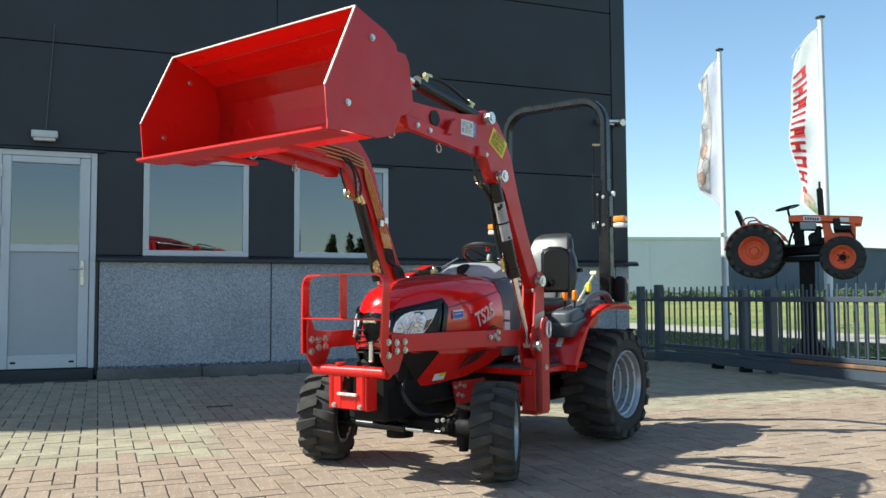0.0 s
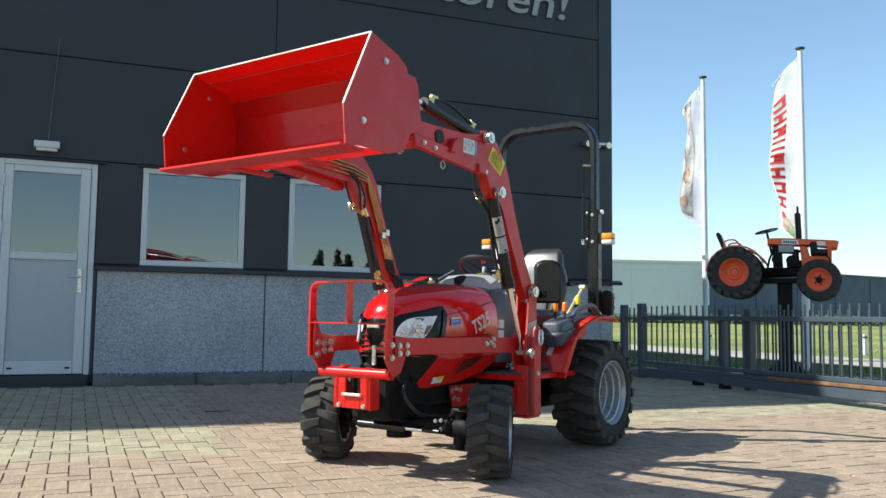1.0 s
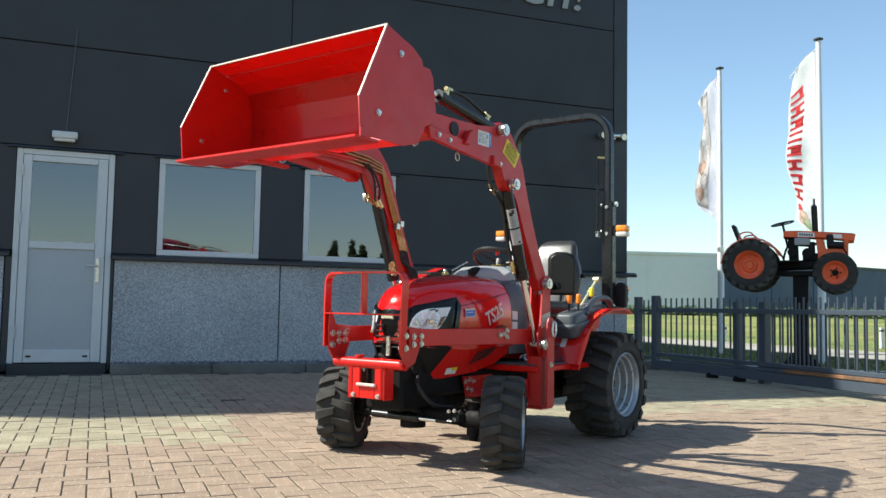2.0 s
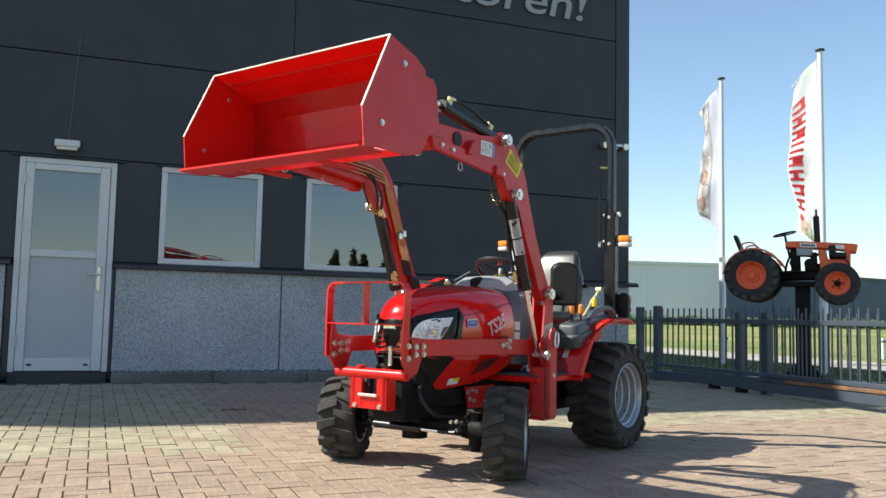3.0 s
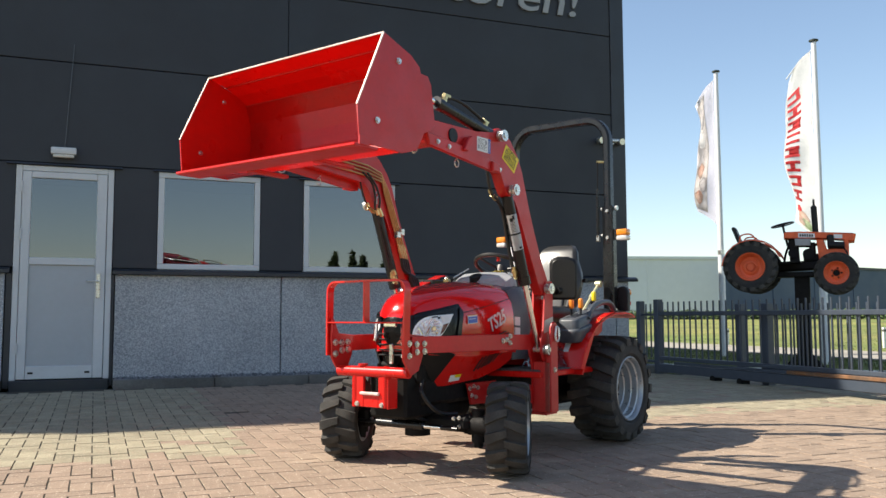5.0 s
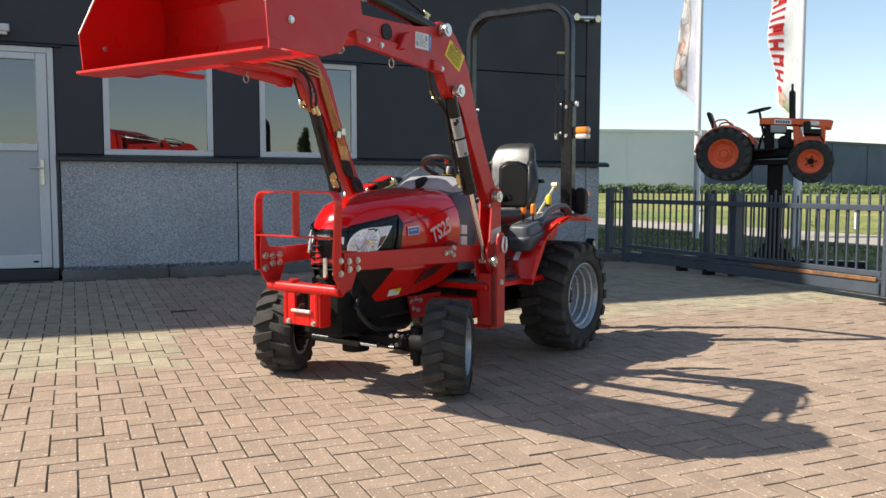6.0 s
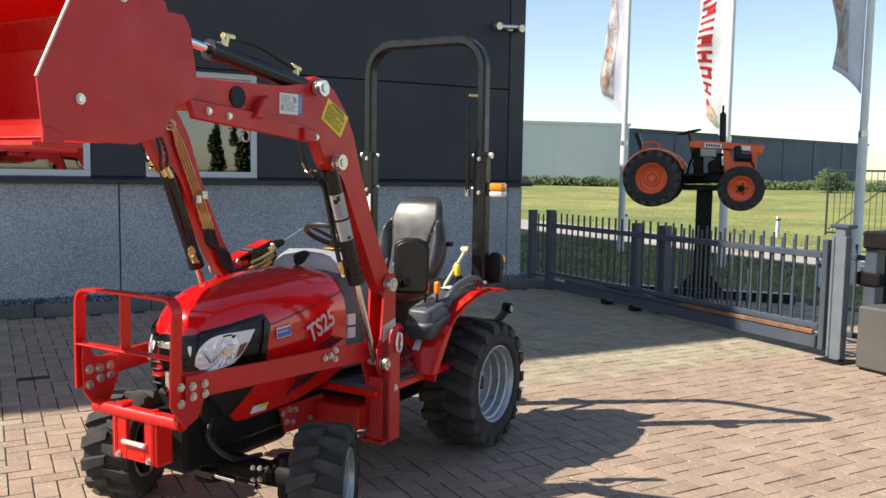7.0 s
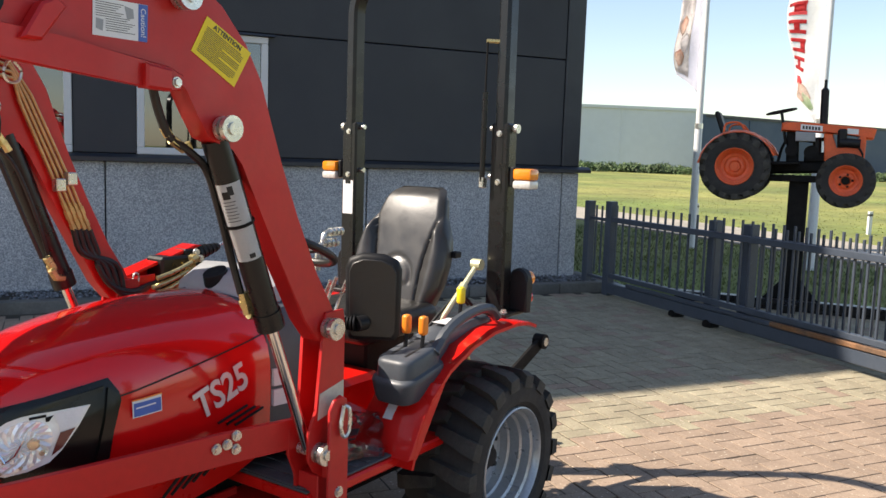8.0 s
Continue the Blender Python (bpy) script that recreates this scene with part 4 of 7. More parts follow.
cyl(bm, (0.58, -0.34, 0.225), (0.58, 0.34, 0.225), 0.010, 10)
part("tie_rod", bm, BLACK_PAINT, ax, "dark tie rod")
bm = bmesh.new()
cyl(bm, (0.58, 0.12, 0.225), (0.58, 0.235, 0.225), 0.013, 12)
part("cylinder_rod", bm, CHROME, ax, "bright cylinder rod")
for f in (1, -1):
    bolts(ax, [(0.53, f * 0.30 + dx - 0.02, 0.22 + dz) for dx, dz in ((0, 0), (0.035, 0.01), (0.0, 0.05), (0.035, 0.055))], "x", 0.008, 0.012)
bm = bmesh.new()
box(bm, (0.36, -0.125, 0.27), (0.74, 0.125, 0.50), 0.015)
box(bm, (0.50, -0.15, 0.45), (0.66, 0.15, 0.56), 0.015)
part("front_support", bm, IRON, T, "black front weight frame")
bolts(T, [(0.55 + y * 0.3, 0.126, z) for y, z in ((0.10, 0.40), (0.13, 0.36), (0.10, 0.35), (0.16, 0.40))], "y", 0.011, 0.012)
bm = bmesh.new()
tube(bm, [(0.62, 0.14, 0.47), (0.66, 0.17, 0.40), (0.56, 0.20, 0.30), (0.42, 0.22, 0.28)], 0.011)
tube(bm, [(0.62, 0.05, 0.45), (0.70, 0.08, 0.33), (0.58, 0.10, 0.26), (0.49, 0.10, 0.24)], 0.010)
part("steering_hose", bm, HOSE, T)

# ---- loader frame ----
SEC = flat_section(0.018, 0.085, 0.1)
for f in (1, -1):
    bm = bmesh.new()
    sweep(bm, [(0.86, f * 0.258, 0.660), (0.60, f * 0.312, 0.660), (0.20, f * 0.385, 0.660), (-0.03, f * 0.428, 0.655)], SEC)
    rail = part("side_rail", bm, RED_FLAT, T, "red side rail of the loader frame")
    bolts(rail, [(dx, f * (0.395 + (0.2 - dx) * 0.19), dz) for dx, dz in ((0.222, 0.668), (0.192, 0.674), (0.165, 0.692), (0.167, 0.656))], f=f)
    # front end plate
    bm = bmesh.new()
    pts = [(0.906, 0.785), (0.892, 0.790), (0.86, 0.712), (0.745, 0.704), (0.745, 0.64), (0.755, 0.604), (0.787, 0.530), (0.850, 0.505), (0.908, 0.585), (0.912, 0.70)]
    prism(bm, pts, f * 0.236, f * 0.249, "y", 0.003)
    pl = part("end_plate", bm, RED_FLAT, T, "red end plate of the bumper")
    spots = ((0.885, 0.668), (0.885, 0.608), (0.838, 0.664), (0.836, 0.626), (0.790, 0.666), (0.788, 0.628))
    bolts(pl, [(x, f * (0.264 if x > 0.86 else 0.269 + (0.86 - x) * 0.208), z) for x, z in spots], r=0.012, h=0.011, f=f)
    bolts(pl, [(x, f * 0.236, z) for x, z in spots], r=0.014, h=0.013, f=-f)
# guard hoop of flat bar
bm = bmesh.new()
hoop = [(0.905, -0.258, 0.60), (0.902, -0.262, 0.80), (0.898, -0.264, 0.925)]
for i in range(6):
    a = math.radians(90 * i / 5)
    hoop.append((0.897, -0.214 - 0.050 * math.cos(a), 0.934 + 0.050 * math.sin(a)))
hoop += [(0.897, 0.0, 0.986)]
for i in range(6):
    a = math.radians(90 * i / 5)
    hoop.append((0.897, 0.214 + 0.050 * math.sin(a), 0.934 + 0.050 * math.cos(a)))
hoop += [(0.898, 0.264, 0.925), (0.902, 0.262, 0.80), (0.905, 0.258, 0.60)]
sweep(bm, hoop, [(-0.005, -0.023), (0.005, -0.023), (0.005, 0.023), (-0.005, 0.023)], up=(1, 0, 0))
guard = part("bumper_guard", bm, RED, T, "red flat-bar radiator guard")
bm = bmesh.new()
box(bm, (0.875, -0.012, 0.776), (0.920, -0.002, 0.982), 0.002)
part("guard_bar", bm, RED, guard)
bm = bmesh.new()
box(bm, (0.880, -0.257, 0.768), (0.925, 0.257, 0.776), 0.002)
part("guard_bar", bm, RED, guard)
bm = bmesh.new()
cyl(bm, (0.85, -0.236, 0.520), (0.85, 0.236, 0.520), 0.027, 18)
ctube = part("cross_tube", bm, RED, T, "glossy red cross tube")
bm = bmesh.new()
cyl(bm, (0.85, -0.07, 0.520), (0.85, -0.07, 0.555), 0.018, 12)
cyl(bm, (0.85, -0.07, 0.550), (0.85, -0.07, 0.560), 0.026, 12)
part("tube_lug", bm, RED, ctube)
bm = bmesh.new()
cyl(bm, (0.85, 0.09, 0.520), (0.85, 0.09, 0.551), 0.014, 12)
part("tube_lug", bm, RED, ctube)
# towing box under the tube
bm = bmesh.new()
for y0, y1 in ((-0.138, -0.126), (0.098, 0.110)):
    box(bm, (0.785, y0, 0.335), (0.862, y1, 0.520), 0.004)
box(bm, (0.848, -0.126, 0.340), (0.864, -0.055, 0.515), 0.003)
box(bm, (0.848, 0.045, 0.340), (0.864, 0.098, 0.515), 0.003)
box(bm, (0.848, -0.055, 0.340), (0.864, 0.045, 0.412), 0.003)
for y in (-0.114, 0.086):
    cyl(bm, (0.858, y, 0.50), (0.858, y, 0.34), 0.012, 8)
tb = part("tow_frame", bm, RED, T, "red towing frame below the bumper")
bm = bmesh.new()
box(bm, (0.862, -0.070, 0.402), (0.880, 0.058, 0.418), 0.004)
part("tow_step", bm, WORN, tb, "worn red step edge with bright scratches")
bm = bmesh.new()
cyl(bm, (0.81, 0.0, 0.33), (0.81, 0.0, 0.50), 0.016, 12)
part("tow_pin", bm, BLACK_PAINT, tb)
bolts(tb, [(0.865, 0.072, 0.355), (0.865, -0.095, 0.355)], "x", 0.010, 0.012, name="frame_bolt")

PIN_R = 0.021


def pin(bm, x, z, f, y0=0.44, y1=0.532):
    cyl(bm, (x, f * y0, z), (x, f * y1, z), PIN_R * 0.8, 14)
    cyl(bm, (x, f * (y1 - 0.028), z), (x, f * (y1 - 0.016), z), PIN_R * 1.35, 18)
    cyl(bm, (x, f * (y1 - 0.004), z), (x, f * (y1 + 0.010), z), PIN_R * 1.45, 18)
    cyl(bm, (x, f * (y1 + 0.010), z), (x, f * (y1 + 0.015), z), PIN_R * 0.7, 12)


ARM = [(1.135, 1.692), (1.115, 1.722), (1.06, 1.736), (0.62, 1.748), (0.475, 1.765), (0.445, 1.792), (0.41, 1.804), (0.36, 1.796), (0.294, 1.757), (0.222, 1.68), (0.172, 1.596), (0.146, 1.51), (0.105, 1.40), (0.049, 1.27),
       (-0.03, 1.107), (-0.085, 1.02), (-0.110, 0.975), (-0.105, 0.938), (-0.070, 0.918), (-0.035, 0.925), (0.015, 0.985), (0.147, 1.229), (0.235, 1.398), (0.262, 1.436), (0.30, 1.444), (0.338, 1.458), (0.365, 1.505), (0.395, 1.565),
       (0.45, 1.602), (1.06, 1.652), (1.115, 1.660)]
IN, OUT = 0.438, 0.498
for f, who in ((1, "left"), (-1, "right")):
    bm = bmesh.new()
    prism(bm, ARM, f * IN, f * OUT, "y", 0.004)
    arm = part("loader_arm", bm, RED_FLAT, T, "red bent loader arm")
    # lower link plate along the upper arm
    bm = bmesh.new()
    prism(bm, [(1.065, 1.668), (1.045, 1.605), (0.46, 1.553), (0.425, 1.556), (0.418, 1.590), (0.455, 1.605), (0.70, 1.637)], f * (OUT - 0.004), f * (OUT + 0.020), "y", 0.004)
    part("link_plate", bm, RED_FLAT, arm)
    bm = bmesh.new()
    prism(bm, [(0.745, 1.690), (0.715, 1.705), (0.695, 1.690), (0.745, 1.622), (0.785, 1.622)], f * OUT, f * (OUT + 0.036), "y", 0.005)
    part("lug", bm, RED_FLAT, arm)
    bm = bmesh.new()
    prism(bm, [(0.525, 1.605), (0.460, 1.598), (0.460, 1.552), (0.525, 1.555)], f * OUT, f * (OUT + 0.038), "y", 0.005)
    part("lug", bm, RED_FLAT, arm)
    for x, z in ((1.135, 1.868), (1.110, 1.693), (0.418, 1.757), (0.302, 1.481), (-0.067, 0.958)):
        bm = bmesh.new()
        pin(bm, x, z, f)
        part("pivot_pin", bm, ZINC, arm, "bright zinc pivot pin")
    bolts(arm, [(x, f * (OUT + 0.020), z) for x, z in ((0.985, 1.632), (0.895, 1.622), (0.44, 1.573))], r=0.009, h=0.010, f=f, name="arm_bolt")
    bm = bmesh.new()
    ring = [(0.770, 1.583), (0.757, 1.568), (0.762, 1.548), (0.780, 1.545), (0.790, 1.560), (0.783, 1.580), (0.768, 1.590), (0.760, 1.603)]
    tube(bm, [(x, f * (OUT - 0.02), z) for x, z in ring], 0.003, 6)
    part("linch_clip", bm, ZINC, arm, "bright wire linch clip")
    # tilt cylinder and rod
    C = 0.468
    bm = bmesh.new()
    cyl(bm, (0.445, f * C, 1.765), (0.915, f * C, 1.835), 0.030, 18)
    cyl(bm, (0.895, f * C, 1.832), (0.935, f * C, 1.838), 0.034, 18)
    cyl(bm, (0.40, f * C, 1.757), (0.45, f * C, 1.765), 0.026, 14)
    tc_ = part("tilt_cylinder", bm, BLACK_PAINT, T, "black hydraulic tilt cylinder")
    bm = bmesh.new()
    cyl(bm, (0.92, f * C, 1.8356), (1.135, f * C, 1.868), 0.015, 14)
    part("piston_rod", bm, CHROME, tc_, "chromed rod")
    bm = bmesh.new()
    tube(bm, [(0.845, f * C, 1.882), (0.78, f * C, 1.888), (0.70, f * (C + 0.005), 1.878), (0.60, f * (C + 0.005), 1.85), (0.51, f * C, 1.825)], 0.009)
    part("short_hose", bm, HOSE, tc_)
    for a, b, r in (((0.865, 1.850), (0.853, 1.890), 0.013), ((0.868, 1.890), (0.820, 1.890), 0.012), ((0.497, 1.790), (0.494, 1.830), 0.012), ((0.522, 1.832), (0.475, 1.822), 0.011)):
        bm = bmesh.new()
        cyl(bm, (a[0], f * C, a[1]), (b[0], f * C, b[1]), r, 6)
        part("fitting", bm, BRASS, tc_, "yellow passivated fitting")
    # lift cylinder
    bm = bmesh.new()
    cyl(bm, (0.292, f * C, 1.455), (0.115, f * C, 0.998), 0.033, 20)
    cyl(bm, (0.125, f * C, 1.025), (0.108, f * C, 0.980), 0.037, 20)
    lc = part("lift_cylinder", bm, BLACK_PAINT, T, "black hydraulic lift cylinder")
    bm = bmesh.new()
    cyl(bm, (0.112, f * C, 0.99), (-0.035, f * C, 0.614), 0.016, 14)
    part("piston_rod", bm, CHROME, lc, "piston rod")
    bm = bmesh.new()
    H = [(0.455, 1.615, 0.004), (0.447, 1.56, 0), (0.425, 1.50, -0.004), (0.395, 1.455, -0.008), (0.345, 1.425, -0.005), (0.290, 1.38, -0.01), (0.245, 1.28, -0.018), (0.205, 1.16, -0.02), (0.178, 1.07, -0.015)]
    tube(bm, [(x, f * (C - 0.02 + d), z) for x, z, d in H], 0.010 if f > 0 else 0.006)
    part("short_hose", bm, HOSE, lc)
    for a, b, r in (((0.178, 1.075), (0.160, 1.02), 0.0125), ((0.172, 1.055), (0.166, 1.04), 0.016), ((0.158, 1.015), (0.128, 1.010), 0.011), ((0.392, 1.452), (0.356, 1.431), 0.0125), ((0.350, 1.446), (0.338, 1.424), 0.009), ((0.412, 1.478), (0.400, 1.460), 0.012)):
        bm = bmesh.new()
        cyl(bm, (a[0], f * (C - 0.03), a[1]), (b[0], f * (C - 0.03), b[1]), r, 6)
        part("fitting", bm, BRASS, lc, "yellow passivated fitting")
    # tower: a box column with two cheeks, standing on the frame
    bm = bmesh.new()
    cheek = [(-0.050, 0.968), (-0.060, 1.000), (-0.130, 1.002), (-0.136, 0.96), (-0.136, 0.535), (-0.060, 0.535), (-0.020, 0.560), (0.003, 0.600), (0.003, 0.675), (-0.028, 0.730)]
    prism(bm, cheek, f * 0.497, f * 0.507, "y", 0.002)
    inner = [(-0.050, 0.968), (-0.060, 0.985), (-0.130, 0.985), (-0.136, 0.96), (-0.136, 0.262), (-0.036, 0.262), (-0.030, 0.535), (0.003, 0.600), (0.003, 0.675), (-0.040, 0.740)]
    prism(bm, inner, f * 0.421, f * 0.432, "y", 0.002)
    box(bm, (-0.136, min(f * 0.432, f * 0.497), 0.28), (-0.124, max(f * 0.432, f * 0.497), 0.90), 0.001)
    box(bm, (-0.124, min(f * 0.432, f * 0.506), 0.262), (-0.036, max(f * 0.432, f * 0.506), 0.545), 0.003)
    prism(bm, [(-0.02, 0.262), (-0.15, 0.262), (-0.15, 0.250), (-0.02, 0.250)], min(f * 0.40, f * 0.52), max(f * 0.40, f * 0.52), "y")
    tower = part("loader_tower", bm, RED_FLAT, T, "red welded loader tower")
    bm = bmesh.new()
    pin(bm, -0.035, 0.614, f)
    part("tower_pin", bm, ZINC, tower, "bright zinc pivot pin")
    bm = bmesh.new()
    prism(bm, [(-0.037, 0.778), (-0.134, 0.800), (-0.134, 0.730), (-0.030, 0.705)], f * 0.5075, f * 0.5085, "y")
    part("tower_sticker", bm, PAPER, tower, "worn yellowed sticker")
    # parking stand lever beside the tower
    bm = bmesh.new()
    prism(bm, [(-0.038, 0.735), (-0.055, 0.762), (-0.082, 0.772), (-0.106, 0.758), (-0.114, 0.73), (-0.116, 0.265), (-0.034, 0.265)], f * 0.535, f * 0.548, "y", 0.003)
    stand = part("stand_leg", bm, RED_FLAT, T, "red parking stand bar")
    bm = bmesh.new()
    prism(bm, [(-0.05, 0.60), (-0.10, 0.60), (-0.10, 0.54), (-0.05, 0.54)], f * 0.506, f * 0.536, "y", 0.003)
    part("stand_spacer", bm, RED_FLAT, stand)
    bm = bmesh.new()
    tube(bm, [(-0.086, f * 0.556, 0.745), (-0.098, f * 0.564, 0.730), (-0.094, f * 0.566, 0.675), (-0.078, f * 0.562, 0.660), (-0.070, f * 0.558, 0.69), (-0.084, f * 0.555, 0.745)], 0.006, 6)
    part("hook", bm, ZINC, stand, "zinc spring hook")
    bolts(stand, [(-0.075, f * 0.548, 0.50)], r=0.012, h=0.008, f=f)
    # cross member from tower to chassis
    bm = bmesh.new()
    box(bm, (-0.10, min(f * 0.14, f * 0.425), 0.31), (0.03, max(f * 0.14, f * 0.425), 0.41), 0.006)
    prism(bm, [(0.26, 0.43), (-0.04, 0.43), (-0.04, 0.30), (0.22, 0.31)], f * 0.165, f * 0.18, "y", 0.003)
    cross = part("cross_member", bm, RED_FLAT, T, "red cross member")
    bolts(cross, [(x, f * 0.18, z) for x, z in ((0.24, 0.40), (0.20, 0.41), (0.16, 0.40), (0.22, 0.36), (0.18, 0.35), (0.06, 0.34))], r=0.010, h=0.011, f=f)

# cross tube between the arms with black end caps
bm = bmesh.new()
cyl(bm, (0.835, -0.44, 1.690), (0.835, 0.44, 1.690), 0.040, 20)
ct = part("torque_tube", bm, RED_FLAT, T, "red tube joining the arms")
bm = bmesh.new()
cyl(bm, (0.835, 0.498, 1.690), (0.835, 0.504, 1.690), 0.036, 20)
part("tube_cap", bm, BLACK, ct, "black plug")

# stickers on the left arm
S = OUT + 0.0006
bm = bmesh.new()
prism(bm, [(0.622, 1.724), (0.497, 1.726), (0.499, 1.650), (0.624, 1.650)], S, S + 0.001, "y")
st = part("caution_sticker", bm, STICKER_WHITE, T, "white caution sticker with blue edge")
bm = bmesh.new()
prism(bm, [(0.519, 1.725), (0.497, 1.7255), (0.499, 1.650), (0.520, 1.650)], S + 0.0012, S + 0.002, "y")
part("sticker_band", bm, STICKER_BLUE, st)
lettering("Caution!", 0.017, 0.0003, "caution_word", STICKER_WHITE, st, Matrix.Translation((0.509, S + 0.0024, 1.688)) @ pose(0, 0, 0, 90, 90, 180))
for i in range(13):
    bm = bmesh.new()
    z = 1.717 - i * 0.0045
    x0, x1 = 0.617 - (0.022 if i > 6 else 0.0), 0.528 + 0.006 * (i * 5 % 4) + (0.026 if i < 6 else 0.0)
    prism(bm, [(x0, z), (x1, z), (x1, z - 0.0012), (x0, z - 0.0012)], S + 0.0012, S + 0.0017, "y")
    part("fine_print", bm, VINYL, st)
for pts in ([(0.552, 1.716), (0.532, 1.712), (0.530, 1.694), (0.546, 1.690)], [(0.616, 1.684), (0.600, 1.682), (0.602, 1.660), (0.617, 1.664)]):
    bm = bmesh.new()
    prism(bm, pts, S + 0.0012, S + 0.0017, "y")
    part("drawing", bm, LIGHT_PLASTIC, st)
bm = bmesh.new()
Q = [Vector(q) for q in ((0.342, 1.728), (0.212, 1.662), (0.263, 1.578), (0.386, 1.647))]
prism(bm, Q, S, S + 0.001, "y")
st = part("attention_sticker", bm, STICKER_YELLOW, T, "yellow rhombic warning sticker")
lettering("ATTENTION", 0.016, 0.0003, "attention_word", INK, st, Matrix.Translation((0.2835, S + 0.0018, 1.6865)) @ pose(0, 0, 0, 90, 26.9, 180), bold=0.0004)
for i in range(16):
    bm = bmesh.new()
    k = 0.22 + i * 0.044
    a, b = Q[0].lerp(Q[3], k), Q[1].lerp(Q[2], k)
    p, q = a.lerp(b, 0.08), a.lerp(b, 0.90 - 0.06 * (i * 7 % 5 == 0) - 0.35 * (i in (5, 10)))
    prism(bm, [(p.x, p.y + 0.0008), (q.x, q.y + 0.0008), (q.x, q.y - 0.0008), (p.x, p.y - 0.0008)], S + 0.0012, S + 0.0017, "y")
    part("fine_print", bm, INK, st)
# label on the lift cylinder
def wrap(k0, k1, name, material, parent, r, a0, a1, label=""):
    """A strip of foil wrapped on the left lift cylinder between angles a0 and a1 (0 ahead, 90 to the left)."""
    A, B = Vector((0.302, 0.468, 1.481)), Vector((0.115, 0.468, 0.998))
    ax = (B - A).normalized()
    v = Vector((0, 1, 0))
    u = v.cross(ax).normalized()
    if u.x < 0:
        u = -u
    bm = bmesh.new()
    rows = []
    for k in (k0, k1):
        rows.append([bm.verts.new(A.lerp(B, k) + (u * math.cos(radians(a0 + (a1 - a0) * i / 10)) + v * math.sin(radians(a0 + (a1 - a0) * i / 10))) * r) for i in range(11)])
    for i in range(10):
        bm.faces.new((rows[0][i], rows[0][i + 1], rows[1][i + 1], rows[1][i]))
    bmesh.ops.solidify(bm, geom=bm.faces[:], thickness=0.0008)
    return part(name, bm, material, parent, label)


st = wrap(0.25, 0.64, "cylinder_label", STICKER_WHITE, lc, 0.0345, -8, 105, "long white instruction label")
st.parent = T
wrap(0.262, 0.305, "label_drawing", INK, st, 0.0352, 40, 62)
wrap(0.285, 0.322, "label_drawing", VINYL, st, 0.0352, 15, 45)
wrap(0.605, 0.628, "label_drawing", INK, st, 0.0352, 52, 76)
for i in range(7):
    wrap(0.335 + i * 0.016, 0.338 + i * 0.016, "fine_print", VINYL, st, 0.0352, 8, 60 - 6 * (i % 2))
wrap(0.455, 0.472, "cable_tie", BLACK, T, 0.037, -170, 170)

# hydraulic pipes along the right arm
for i in range(4):
    o = 0.021 * i
    bm = bmesh.new()
    y = -0.424
    path = [(0.80, y + 0.012, 1.722 - o), (0.56, y, 1.712 - o), (0.42, y, 1.702 - o), (0.300 - o * 0.25, y, 1.672 - o * 0.85), (0.232 + o * 0.55, y, 1.575 - o * 0.35), (0.120 + o * 0.85, y, 1.335 + o * 0.1), (0.083 + o * 0.85, y, 1.245 + o * 0.1)]
    sweep(bm, path, round_section(0.0055, 8), up=(0, 1, 0))
    part("hydraulic_pipe", bm, PIPE, T, "golden passivated steel pipe")
    a = Vector(path[-1])
    b = a + Vector((-0.034, 0, -0.085))
    for k0, k1, r in ((0.0, 1.0, 0.0080), (0.12, 0.38, 0.0110), (0.62, 0.82, 0.0105)):
        bm = bmesh.new()
        s = (0.0, 0.16, 0.05, 0.22)[i] if r > 0.009 else 0.0
        cyl(bm, a.lerp(b, k0 + s), a.lerp(b, k1 + s), r, 6)
        part("pipe_fitting", bm, PIPE if r < 0.012 else BRASS, T)
    bm = bmesh.new()
    tube(bm, [b, b + Vector((-0.03, 0.0, -0.08)), (0.02 - o, y + 0.004, 1.04), (-0.02 - o * 0.8, y + 0.01, 0.975 - o * 0.6), (-0.09, y + 0.02, 0.945 - o * 0.5), (-0.20, y - 0.02, 0.955), (-0.30, y - 0.05, 0.975)], 0.0105)
    part("loader_hose", bm, HOSE, T)
for dx in (0.0, 0.038):
    bm = bmesh.new()
    box(bm, (0.100 + dx, -0.428, 1.305 - dx * 0.5), (0.132 + dx, -0.398, 1.345 - dx * 0.5), 0.003)
    part("pipe_clamp", bm, ZINC, T, "bright zinc pipe clamp")
bm = bmesh.new()
tube(bm, [(0.47, -0.42, 1.655), (0.40, -0.41, 1.60), (0.375, -0.405, 1.52), (0.37, -0.41, 1.45), (0.33, -0.42, 1.37), (0.275, -0.425, 1.24), (0.205, -0.43, 1.08)], 0.0065)
part("loader_hose", bm, HOSE, T)
bm = bmesh.new()
tube(bm, [(0.44, -0.41, 1.655), (0.385, -0.395, 1.59), (0.35, -0.39, 1.51), (0.345, -0.40, 1.45)], 0.007)
part("loader_hose", bm, HOSE, T)
for x, z in ((0.345, 1.455), (0.33, 1.435), (0.365, 1.44), (0.205, 1.085), (0.19, 1.045)):
    bm = bmesh.new()
    cyl(bm, (x, -0.405, z), (x - 0.018, -0.405, z - 0.028), 0.0125, 6)
    part("fitting", bm, BRASS, T)
